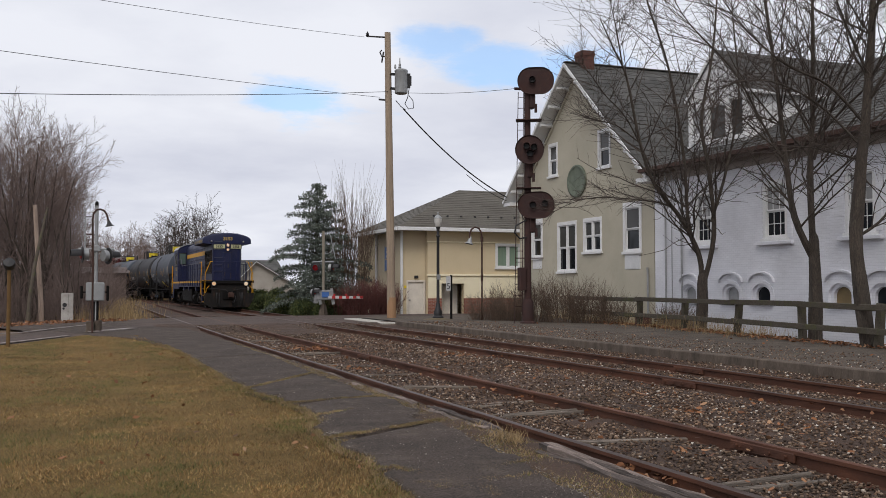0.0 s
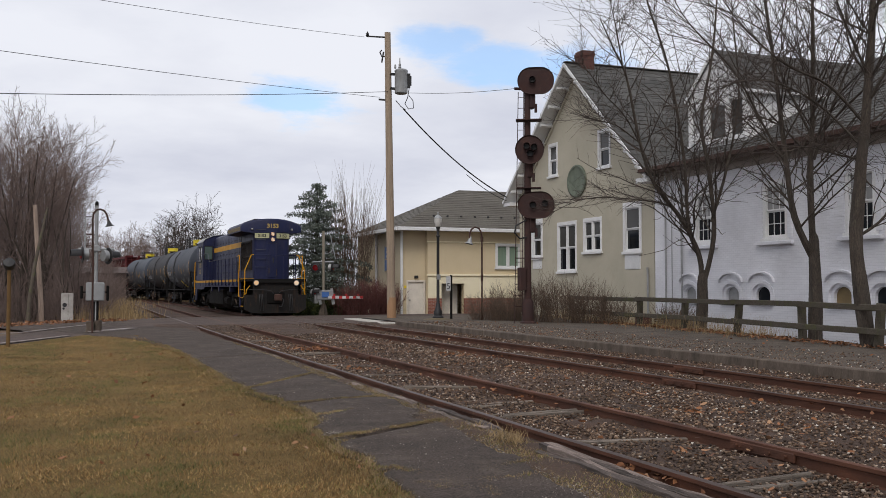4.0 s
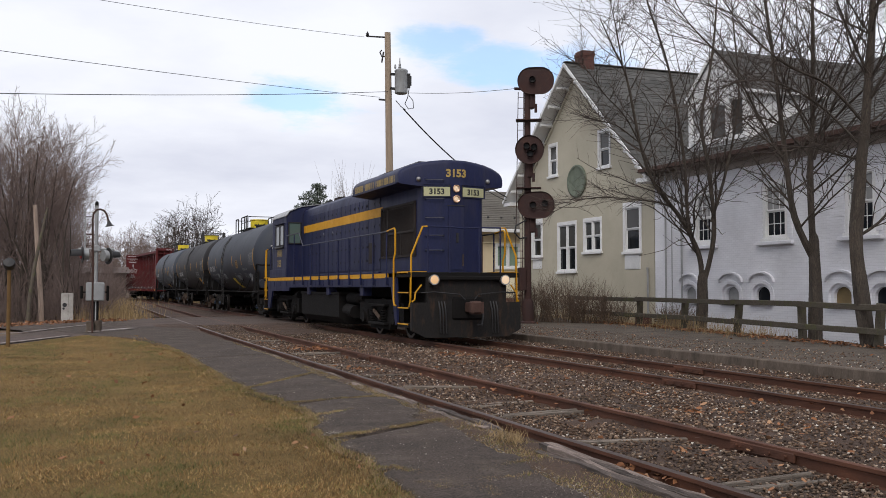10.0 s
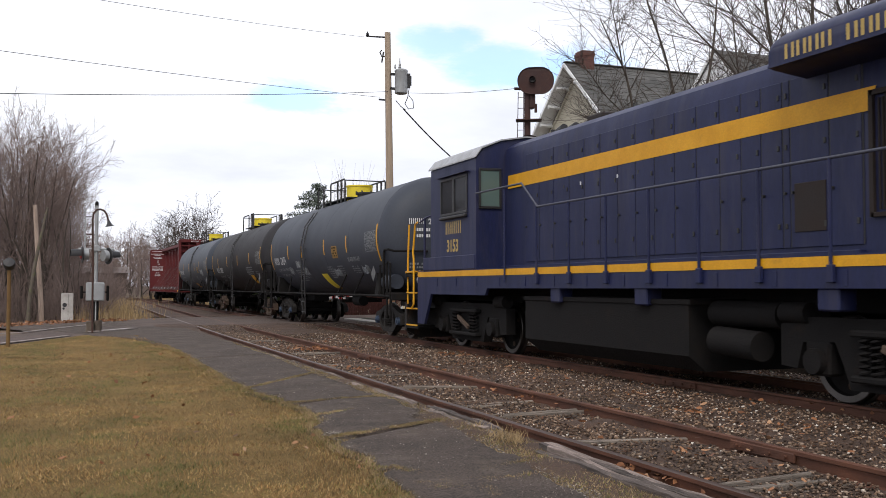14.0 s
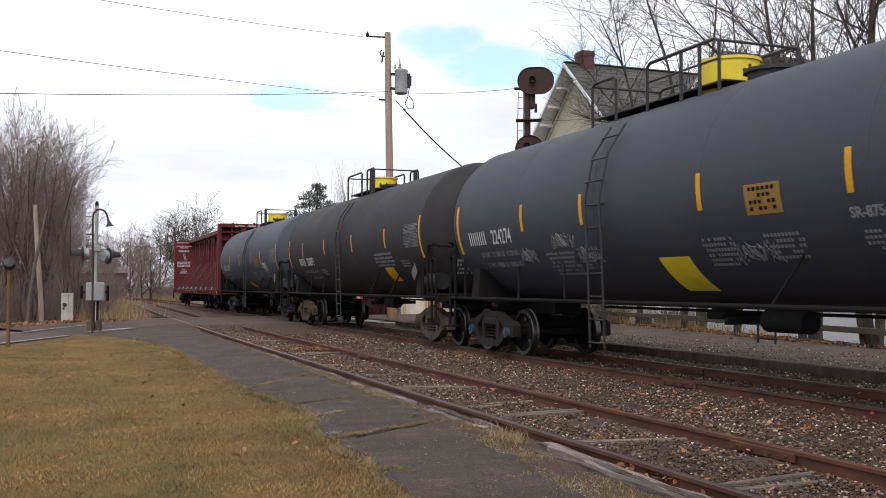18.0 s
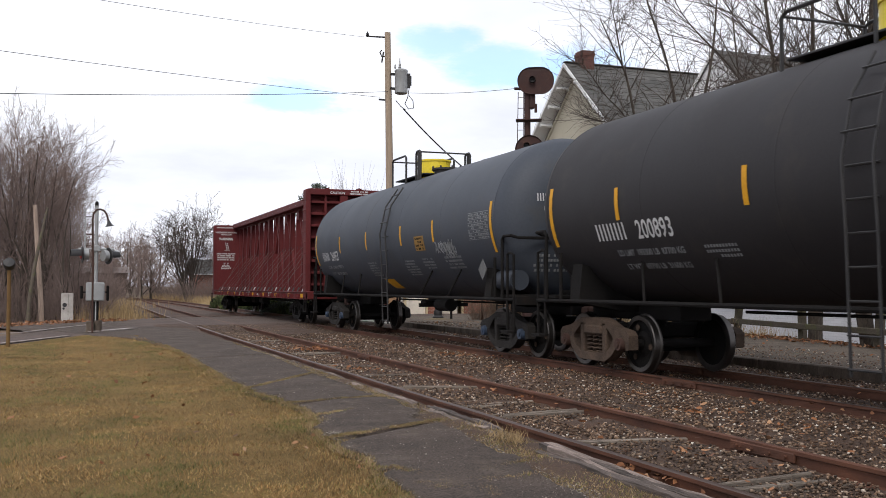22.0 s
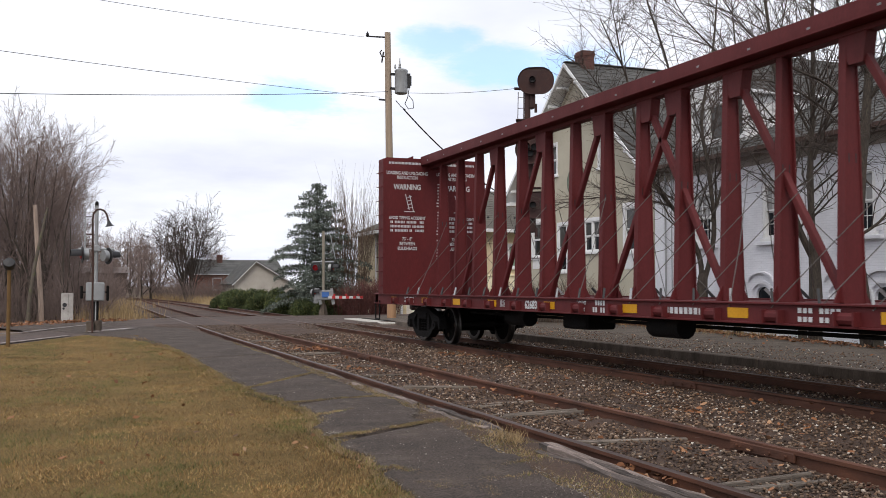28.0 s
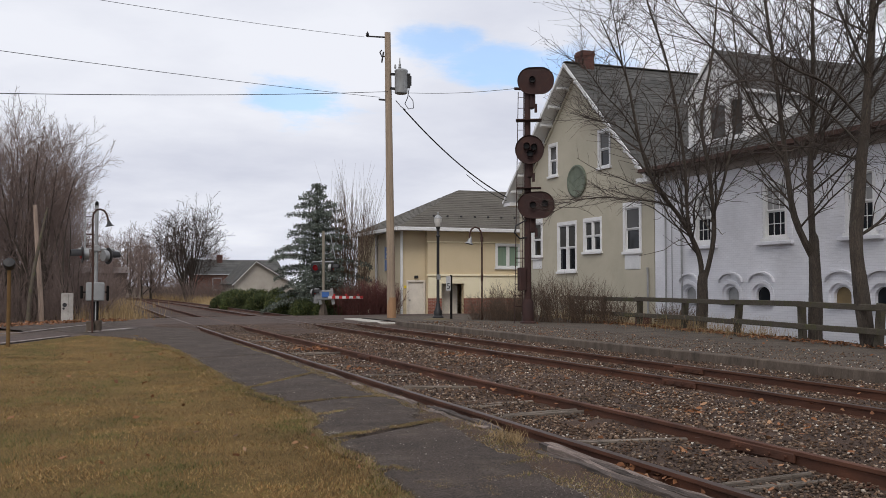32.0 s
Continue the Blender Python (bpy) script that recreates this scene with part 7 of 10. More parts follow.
def shingle_roof(name, parent, p0, p1, p2, p3, material, thick=0.08, row=0.32, col=0.42, seed=1, label=""):
    """A slab from eave (p0 to p1) up to ridge (p3, p2) with rows of lapped shingles lying on it."""
    p0, p1, p2, p3 = (Vector(p) for p in (p0, p1, p2, p3))
    nrm = (p1 - p0).cross(p3 - p0).normalized()
    if nrm.z < 0:
        nrm = -nrm
    g = Geo().loft([[p0, p1, p2, p3], [p + nrm * -thick for p in (p0, p1, p2, p3)]])
    r = part(name, g, material, parent, label)
    rows = max(2, int((p3 - p0).length / row))
    rnd = random.Random(seed)
    vs, fs = [], []
    for j in range(rows):
        t0, t1 = j / rows, min(1, (j + 1.12) / rows)
        a0, b0 = p0.lerp(p3, t0), p1.lerp(p2, t0)
        a1, b1 = p0.lerp(p3, t1), p1.lerp(p2, t1)
        n = max(1, int((b0 - a0).length / col))
        s = rnd.random()
        cuts = [0] + [min(1, max(0, (i + s) / n)) for i in range(n)] + [1]
        for u0, u1 in zip(cuts, cuts[1:]):
            if u1 - u0 < 1e-3:
                continue
            lift = 0.016 + rnd.random() * 0.01
            k = len(vs)
            vs += [a0.lerp(b0, u0) + nrm * lift, a0.lerp(b0, u1) + nrm * lift, a1.lerp(b1, u1) + nrm * 0.006, a1.lerp(b1, u0) + nrm * 0.006,
                   a0.lerp(b0, u0) + nrm * 0.001, a0.lerp(b0, u1) + nrm * 0.001]
            fs += [(k, k + 1, k + 2, k + 3), (k + 4, k + 5, k + 1, k)]
    me = bpy.data.meshes.new("shingles")
    me.from_pydata(vs, [], fs)
    me.materials.append(material)
    sh = part("shingles", me, None, r)
    sh["kind"] = "stuff"
    return r


def build_beige_house():
    H = root("gabled_house", "beige stucco house with a steep shingled gable and white trim", "house", pose(0, 0, -0.5))
    z = 0.5
    X, pk = 21.0, 37.85

    def top(y):
        return z + 10.86 - (0.872 * abs(y - pk))
    holes = [(39.78, 40.55, 6.45, 7.85), (35.15, 36.05, 6.35, 7.85), (38.05, 39.70, 2.05, 4.15), (35.9, 37.32, 2.85, 4.18), (32.9, 34.05, 2.05, 4.55), (41.35, 42.3, 2.2, 4.4)]
    holes = [(a, b, c + z, d + z) for a, b, c, d in holes]
    part("wall", wall_strips("x", X, 0.3, 31.95, 43.75, 0.0, top, holes), M_STUCCO, H, "beige stucco gable wall")
    part("wall", Geo().span((X + 0.3, 31.95, 0), (32, 32.25, z + 5.4)), M_STUCCO, H)
    part("wall", Geo().span((X + 0.3, 43.45, 0), (32, 43.75, z + 5.3)), M_STUCCO, H)
    part("wall", Geo().prism([(31.95, 0), (43.75, 0), (43.75, z + 5.5), (pk, z + 10.7), (31.95, z + 5.5)], "x", 31.7, 32.0), M_STUCCO, H)
    # windows
    window_unit(H, "x", X, *holes[0], frame_w=0.10)
    window_unit(H, "x", X, *holes[1], frame_w=0.10)
    window_unit(H, "x", X, *holes[2], columns=2, frame_w=0.12)
    window_unit(H, "x", X, *holes[3], columns=2, frame_w=0.12)
    w = window_unit(H, "x", X, holes[4][0], holes[4][1], z + 2.75, holes[4][3], frame_w=0.17)
    part("shutter_panel", Geo().span((X - 0.02, holes[4][0], holes[4][2]), (X + 0.1, holes[4][1], z + 2.68), 0.01), M_TRIM, w, "white louvred panel below the window")
    g = Geo()
    for k in range(7):
        g.span((X - 0.035, holes[4][0] + 0.1, holes[4][2] + 0.05 + k * 0.085), (X - 0.015, holes[4][1] - 0.1, holes[4][2] + 0.10 + k * 0.085))
    part("louvre", g, M_TRIM, w)
    w = window_unit(H, "x", X, holes[5][0], holes[5][1], z + 2.75, holes[5][3], frame_w=0.16)
    part("shutter_panel", Geo().span((X - 0.02, holes[5][0], holes[5][2]), (X + 0.1, holes[5][1], z + 2.68), 0.01), M_TRIM, w, "white louvred panel below the window")
    # oval ornament
    m = Matrix.Translation((X - 0.03, 37.9, z + 5.98)) @ Matrix.Rotation(-math.pi / 2, 4, "Y")
    part("oval_plaque", Geo().lathe([(0.72, -0.03), (0.78, 0.0), (0.78, 0.05), (0.70, 0.07), (0.66, 0.045), (0.3, 0.05), (0.01, 0.05)], m @ Matrix.Diagonal((0.92, 1.06, 1, 1)), 40), mat("verdigris_plaque", (0.17, 0.20, 0.15), (0.10, 0.12, 0.09), 4, 0.8, 0, 0.3, 30), H, "green-grey oval plaque in the gable")
    # roof
    fx, bx, ov = X - 0.65, 32.4, 0.55
    ez = lambda d: z + 11.16 - 0.872 * d
    dr, dl = 6.4, 6.4
    shingle_roof("roof", H, (fx, pk - dr, ez(dr)), (bx, pk - dr, ez(dr)), (bx, pk, ez(0)), (fx, pk, ez(0)), M_SHINGLE, seed=4, label="grey shingled roof slope")
    shingle_roof("roof", H, (bx, pk + dl, ez(dl)), (fx, pk + dl, ez(dl)), (fx, pk, ez(0)), (bx, pk, ez(0)), M_SHINGLE, seed=5, label="grey shingled roof slope")
    part("ridge_cap", Geo().beam((fx - 0.02, pk, ez(0) + 0.02), (bx, pk, ez(0) + 0.02), 0.26, 0.05, 0.01), M_SHINGLE, H)
    for sgn, d in ((-1, dr), (1, dl)):
        a = (fx - 0.03, pk, ez(0) - 0.10)
        b = (fx - 0.03, pk + sgn * d, ez(d) - 0.10)
        part("fascia", Geo().beam(a, b, 0.05, 0.14, 0.006, up=(0, 0, 1)), M_TRIM, H, "white rake board")
        part("soffit", Geo().loft([[Vector((fx, pk, ez(0) - 0.16)), Vector((X, pk, ez(0) - 0.16)), Vector((X, pk + sgn * d, ez(d) - 0.16)), Vector((fx, pk + sgn * d, ez(d) - 0.16))], [Vector((fx, pk, ez(0) - 0.20)), Vector((X, pk, ez(0) - 0.20)), Vector((X, pk + sgn * d, ez(d) - 0.20)), Vector((fx, pk + sgn * d, ez(d) - 0.20))]]), M_TRIM, H)
        for k in range(1, 8):
            y = pk + sgn * d * k / 8
            zz = ez(d * k / 8)
            part("rafter_block", Geo().box((X - 0.32, y, zz - 0.30), (0.60, 0.12, 0.16), 0.01, Matrix.Rotation(-sgn * 0.72, 3, "X")), M_TRIM, H)
        part("frieze_board", Geo().beam((X - 0.02, pk, ez(0) - 0.42), (X - 0.02, pk + sgn * (d - 0.5), ez(d - 0.5) - 0.42), 0.04, 0.16), M_STUCCO, H)
        part("eave_return", Geo().span((fx, pk + sgn * d - 0.02, ez(d) - 0.28), (X + 0.1, pk + sgn * (d - 0.75), ez(d) - 0.10), 0.01), M_TRIM, H)
    ch = part("chimney", Geo().span((21.05, 37.5, z + 10.3), (21.65, 38.15, z + 11.7), 0.01).span((21.02, 37.47, z + 11.46), (21.68, 38.18, z + 11.6), 0.01), M_CHIM, H, "red brick chimney")
    part("downpipe", Geo().tube([(X - 0.06, 32.35, z + 2.1), (X - 0.06, 32.32, z + 1.9), (X - 0.06, 32.32, 0)], 0.045, 8), M_GALV, H)
    part("cable", Geo().tube([(X - 0.03, 43.7, z + 5.2), (X - 0.03, 43.2, z + 4.6), (X - 0.03, 42.8, z + 4.3), (X - 0.03, 42.4, z + 4.6)], 0.02, 5), M_BLACK, H)


def arch_pts(c, half, spring, rise, n=10):
    return [(c + half * math.cos(math.pi * i / n), spring + rise * math.sin(math.pi * i / n)) for i in range(n + 1)]


def build_white_building():
    B = root("white_brick_building", "long white painted brick building with arched windows and a shingled roof", "building", pose(0, 0, -0.6))
    z = 0.6
    X = 20.9
    up = [(28.25, 29.15), (24.5, 25.5), (20.95, 21.95), (17.4, 18.4), (13.6, 14.6)]
    low = [(29.15, 30.05), (26.75, 27.75), (25.2, 26.2), (21.75, 22.75), (20.2, 21.2), (16.8, 17.8), (14.2, 15.2)]
    holes = [(a, b, z + 2.9, z + 4.75) for a, b in up] + [(a, b, z + 0.86, z + 1.42) for a, b in low]
    part("wall", wall_strips("x", X, 0.35, 8.0, 31.75, 0, lambda y: z + 5.7, holes), M_WALLW, B, "white painted brick wall")
    part("wall", Geo().span((X + 0.35, 31.4, 0), (34, 31.75, z + 5.7)), M_WALLW, B)
    part("wall", Geo().span((X + 0.35, 8.0, 0), (34, 8.35, z + 5.7)), M_WALLW, B)
    part("wall", Geo().span((33.65, 8.35, 0), (34, 31.4, z + 5.7)), M_WALLW, B)
    for a, b in up:
        w = window_unit(B, "x", X, a, b, z + 2.9, z + 4.62, frame_w=0.12, muntin=3, depth=0.14, upper=M_BLIND)
        c, h = (a + b) / 2, (b - a) / 2
        o, i_ = arch_pts(c, h + 0.30, z + 4.45, 0.50), arch_pts(c, h + 0.08, z + 4.45, 0.30)
        g = Geo()
        for k in range(len(o) - 1):
            g.prism([o[k], o[k + 1], i_[k + 1], i_[k]], "x", X - 0.06, X + 0.02)
        part("arch_moulding", welded(g), M_WALLW, w)
        part("transom", Geo().prism(arch_pts(c, h, z + 4.6, 0.16) + [(a, z + 4.55), (b, z + 4.55)], "x", X + 0.02, X + 0.08), M_TRIM, w)
        g = Geo().span((X - 0.05, a - 0.28, z + 2.9), (X + 0.02, a - 0.08, z + 4.45), 0.01).span((X - 0.05, b + 0.08, z + 2.9), (X + 0.02, b + 0.28, z + 4.45), 0.01)
        part("jamb_moulding", g, M_WALLW, w)
        part("stone_sill", Geo().span((X - 0.14, a - 0.32, z + 2.68), (X + 0.05, b + 0.32, z + 2.80), 0.015), M_WALLW, w)
    tones = [M_GALV, M_GALV, M_GLASS, mat("tan_boarded_pane", (0.20, 0.14, 0.06), None, 3, 0.6), M_GLASS, M_GLASS, M_GLASS]
    for (a, b), gl in zip(low, tones):
        c, h = (a + b) / 2, (b - a) / 2
        w = part("basement_window", Geo().prism(arch_pts(c, 0.36, z + 1.12, 0.25) + [(c - 0.36, z + 0.86), (c + 0.36, z + 0.86)], "x", X + 0.16, X + 0.2), gl, B, "arched basement window")
        part("reveal", Geo().span((X + 0.205, a - 0.02, z + 0.84), (X + 0.235, b + 0.02, z + 1.44)), M_WALLW, w)
        for ro, ri, dd in ((0.60, 0.47, 0.03), (0.48, 0.34, -0.05)):
            o, i_ = arch_pts(c, ro, z + 1.12, 0.25 + (ro - 0.34) * 0.8), arch_pts(c, ri, z + 1.12, 0.25 + (ri - 0.34) * 0.8)
            g = Geo()
            for q in range(len(o) - 1):
                g.prism([o[q], o[q + 1], i_[q + 1], i_[q]], "x", X - dd, X + 0.2)
            for sg in (-1, 1):
                u = sorted((c + sg * ro, c + sg * ri))
                g.span((X - dd, u[0], z + 0.86), (X + 0.2, u[1], z + 1.12))
            part("arch_ring", welded(g), M_WALLW, w)
        o, i_ = arch_pts(c, h + 0.14, z + 1.52, 0.34), arch_pts(c, h + 0.07, z + 1.52, 0.28)
        g = Geo()
        for q in range(len(o) - 1):
            g.prism([o[q], o[q + 1], i_[q + 1], i_[q]], "x", X - 0.09, X + 0.02)
        part("hood_mould", welded(g), M_WALLW, w)
        part("stone_sill", Geo().span((X - 0.10, a - 0.05, z + 0.76), (X + 0.05, b + 0.05, z + 0.84), 0.012), M_WALLW, w)
    # brown-grey wall top; the eave's shadow is worked into its colour
    part("wall_band", Geo().span((X - 0.06, 8, z + 5.30), (X + 0.02, 31.7, z + 5.66), 0.01), mat("shaded_brown_grey_frieze", (0.30, 0.26, 0.23), (0.22, 0.19, 0.165), 1.5, 0.85, 0, 0.2, 30), B)
    # roof
    ex, rx, rz = X - 0.55, 29.2, z + 10.2
    ez = z + 5.77
    shingle_roof("roof", B, (ex, 7.5, ez), (ex, 31.9, ez), (rx, 31.9, rz), (rx, 7.5, rz), M_SHINGLE, seed=8, label="dark grey shingled roof slope")
    shingle_roof("roof", B, (rx + 8, 31.9, ez), (rx + 8, 7.5, ez), (rx, 7.5, rz), (rx, 31.9, rz), M_SHINGLE, seed=9, row=0.6, col=1.0)
    part("soffit", Geo().span((ex, 7.5, ez - 0.16), (X, 31.85, ez - 0.09)), mat("brown_soffit", (0.16, 0.12, 0.10), None, 2, 0.8), B)
    part("gutter", Geo().prism([(ex - 0.14, ez - 0.12), (ex - 0.12, ez + 0.02), (ex - 0.10, ez + 0.02), (ex - 0.10, ez - 0.10), (ex, ez - 0.10), (ex, ez + 0.02), (ex + 0.02, ez - 0.12)], "y", 7.5, 31.85), M_RUSTPOST, B, "dark brown roof gutter")
    for y in (30.95, 30.55, 29.95):
        part("downpipe", Geo().cyl((X - 0.07, y, 0.0), (X - 0.07, y, z + 5.6), 0.035 if y != 30.55 else 0.02, n=8), M_GALV, B)
    # dormer
    dx, y0, y1, pkz = 21.3, 26.88, 30.12, z + 9.70
    pk, pitch = 28.55, 0.93
    en, ef = pkz - pitch * (pk - y0 + 0.2), pkz - pitch * (y1 + 0.06 - pk)
    units = [(26.98, 27.78, z + 6.46, z + 7.84), (27.92, 28.94, z + 6.46, z + 7.76), (29.06, 29.96, z + 6.46, z + 7.80)]
    d = part("dormer", wall_strips("x", dx, 0.2, y0, y1, z + 6.2, lambda y: pkz - 0.08 - pitch * abs(y - pk), units), M_CLAP, B, "white clapboard dormer")
    for k, (a, b, lo, hi) in enumerate(units):
        window_unit(B, "x", dx, a, b, lo, hi, frame_w=0.1, sashes=1 if k < 2 else 2, name="dormer_window", glass=(M_GLASSUP, M_GLASSUP, M_BLIND)[k], upper=M_BLIND)
    ac = part("air_conditioner", Geo().span((dx - 0.16, 29.2, z + 6.47), (dx + 0.1, 29.8, z + 6.84), 0.02), M_TRIM, B, "white window air conditioner")
    for yy in (y0, y1 - 0.2):
        part("dormer_side", Geo().span((dx + 0.2, yy, z + 6.3), (26.5, yy + 0.2, z + 8.1)), M_CLAP, d)
    for k in range(12):
        zz = z + 6.45 + k * 0.13
        part("clapboard", Geo().span((dx + 0.1, y0 - 0.022, zz), (26.4, y0 - 0.004, zz + 0.10)), M_CLAP, d)
    for k in range(12):
        zz = z + 7.98 + k * 0.125
        hw = (pkz - 0.20 - zz) / pitch
        if hw > 0.08:
            part("clapboard", Geo().span((dx - 0.02, pk - min(hw, 1.66), zz), (dx - 0.004, pk + min(hw, 1.56), zz + 0.10)), M_CLAP, d)
    fx = dx - 0.09
    shingle_roof("dormer_roof", B, (fx, y0 - 0.2, en), (28.2, y0 - 0.2, en), (28.2, pk, pkz), (fx, pk, pkz), M_SHINGLE, seed=12)
    shingle_roof("dormer_roof", B, (28.2, y1 + 0.06, ef), (fx, y1 + 0.06, ef), (fx, pk, pkz), (28.2, pk, pkz), M_SHINGLE, seed=13)
    for yy, zz in ((y0 - 0.2, en), (y1 + 0.06, ef)):
        part("rake_board", Geo().beam((fx - 0.012, pk, pkz - 0.10), (fx - 0.012, yy, zz - 0.10), 0.04, 0.12), M_TRIM, d)
    part("dormer_gutter", Geo().span((fx, y0 - 0.28, en - 0.12), (26.2, y0 - 0.19, en + 0.0), 0.02), M_TRIM, d)


def build_yellow_building():
    B = root("tan_commercial_building", "tan stucco commercial building with a hipped brown-grey roof", "building", pose(0, 0, -0.5))
    z = 0.5
    Y = 49.3
    holes = [(17.1, 18.0, 0.1, z + 1.62)]
    part("wall", wall_strips("y", Y, 0.3, 16.8, 18.1, 0, lambda u: z + 4.4, holes), M_YSTUC, B, "tan stucco wall")
    Yb = 48.95
    holes2 = [(18.85, 20.15, 0.12, z + 1.52), (22.1, 23.5, z + 2.4, z + 3.65)]
    part("wall", wall_strips("y", Yb, 0.3, 18.1, 26.5, 0, lambda u: z + 4.4, holes2), M_YSTUC, B, "tan stucco wall")
    # side wall: darker copy of the tan stucco, its shade put into the colour
    part("wall", Geo().span((16.8, Y + 0.3, 0), (17.1, 57.3, z + 4.4)), mat("shaded_tan_stucco", (0.56, 0.48, 0.35), (0.50, 0.43, 0.31), 0.8, 0.9, 0, 0.3, 60), B, "tan stucco side wall")
    part("wall", Geo().span((17.1, 57.0, 0), (26.5, 57.3, z + 4.4)), M_YSTUC, B)
    part("wall", Geo().span((26.2, Yb + 0.3, 0), (26.5, 57.0, z + 4.4)), M_YSTUC, B)
    # pale lower band and brick base
    lo = [(18.10, 18.85), (20.15, 26.5)]
    for a, b in lo:
        part("lower_band", Geo().span((a, Yb - 0.09, z + 0.74), (b, Yb, z + 1.92), 0.01), M_YPALE, B, "pale cream lower wall")
        part("brick_base", Geo().span((a, Yb - 0.11, 0), (b, Yb, z + 0.74), 0.008), M_WALLR, B, "red brick base course")
    part("lower_band", Geo().span((18.85, Yb - 0.09, z + 1.52), (20.15, Yb, z + 1.92), 0.01), M_YPALE, B)
    part("ledge", Geo().span((18.02, Yb - 0.15, z + 1.92), (26.5, Yb, z + 2.02), 0.012), M_YPALE, B)
    part("upper_band", Geo().span((18.05, Yb - 0.05, z + 3.72), (26.5, Yb, z + 3.78), 0.01), M_YPALE, B)
    part("frieze", Geo().span((18.05, Yb - 0.04, z + 3.78), (26.5, Yb, z + 4.3)), M_YSTUC, B)
    part("door_recess", Geo().span((18.85, Yb + 0.9, 0.1), (20.15, Yb + 1.0, z + 1.52)), M_DOORP, B)
    dr = part("entrance_door", Geo().span((19.0, Yb + 0.82, 0.12), (19.75, Yb + 0.9, z + 1.45), 0.01), M_DOORP, B, "pale recessed door")
    dr = part("service_door", Geo().span((17.12, Y + 0.05, 0.1), (17.98, Y + 0.12, z + 1.6), 0.01), M_DOORP, B, "pale steel service door")
    part("door_frame", Geo().span((17.02, Y - 0.03, 0.1), (17.12, Y + 0.15, z + 1.70), 0.008).span((17.98, Y - 0.03, 0.1), (18.08, Y + 0.15, z + 1.70), 0.008).span((17.12, Y - 0.03, z + 1.60), (17.98, Y + 0.15, z + 1.70), 0.008), M_DOORP, dr)
    part("door_knob", Geo().ball((17.22, Y + 0.02, z + 0.65), 0.04), M_CHROME, dr)
    part("wall_light", Geo().span((17.45, Y - 0.14, z + 1.80), (17.65, Y, z + 1.95), 0.02), M_BLACK, B)
    part("junction_box", Geo().span((16.88, Y - 0.06, z + 1.28), (17.0, Y, z + 1.42), 0.008), M_YELB, B)
    curtain = mat("green_curtain", (0.22, 0.30, 0.22), (0.14, 0.20, 0.15), 12, 0.8, 0, 0.0, 40, stretch=(6, 1, 0.1))
    w = window_unit(B, "y", Yb, 22.1, 23.5, z + 2.4, z + 3.65, sashes=1, columns=2, frame_w=0.14, glass=curtain)
    # sign on the side wall
    s = part("wall_sign", Geo().span((16.70, 50.6, z + 2.9), (16.80, 52.0, z + 3.55), 0.02).span((16.70, 50.6, z + 2.25), (16.80, 52.0, z + 2.85), 0.02), M_SIGNBLUE, B, "blue two-panel wall sign")
    part("sign_border", Geo().span((16.68, 50.5, z + 2.2), (16.72, 50.6, z + 3.6)).span((16.68, 52.0, z + 2.2), (16.72, 52.1, z + 3.6)), M_GALV, s)
    bars("sign_line", 8, 1.0, 0.12, M_TEXTW, s, lambda u, v: (16.69, 51.3 - u, z + 3.2 + v), 0.35, "", 2, 2.0)
    for x, y in ((16.72, 49.22), (16.72, 53.7)):
        part("downpipe", Geo().span((x - 0.06, y - 0.05, 0), (x + 0.06, y + 0.05, z + 4.3), 0.015), M_TRIM, B, "white downpipe")
    part("side_pilaster", Geo().span((16.66, 53.8, 0), (16.8, 57.3, z + 4.4), 0.01), M_YSTUC, B)
    # hipped roof
    e0, e1, f0, f1, ez, rz, ry = 16.25, 27.2, 48.4, 57.9, z + 4.45, z + 7.0, 53.2
    a, b, c, d = (e0, f0, ez), (e1, f0, ez), (e1, f1, ez), (e0, f1, ez)
    r0, r1 = (21.6, ry, rz), (e1, ry, rz)
    shingle_roof("roof", B, a, b, r1, r0, M_SHINGLE2, seed=21, row=0.35, col=0.5, label="brown-grey shingled hip roof")
    shingle_roof("roof", B, c, d, r0, r1, M_SHINGLE2, seed=22, row=0.7, col=1.0)
    shingle_roof("roof", B, d, a, r0, r0, M_SHINGLE2, seed=23, row=0.35, col=0.5)
    part("gutter", Geo().span((e0 - 0.06, f0 - 0.12, ez - 0.16), (e1, f0 + 0.02, ez + 0.03), 0.02), M_TRIM, B, "white gutter")
    part("gutter", Geo().span((e0 - 0.12, f0 + 0.02, ez - 0.16), (e0 + 0.02, f1, ez + 0.03), 0.02), M_TRIM, B, "white gutter")
    part("soffit", Geo().span((e0, f0, ez - 0.12), (e1, Yb, ez - 0.06)).span((e0, Yb, ez - 0.12), (16.8, f1, ez - 0.06)), M_TRIM, B)
    for k in range(9):
        part("snow_guard", Geo().box((18.6 + k * 0.8, f0 + 1.0, ez + 0.72), (0.1, 0.08, 0.1), 0.01), M_BLACK, B)


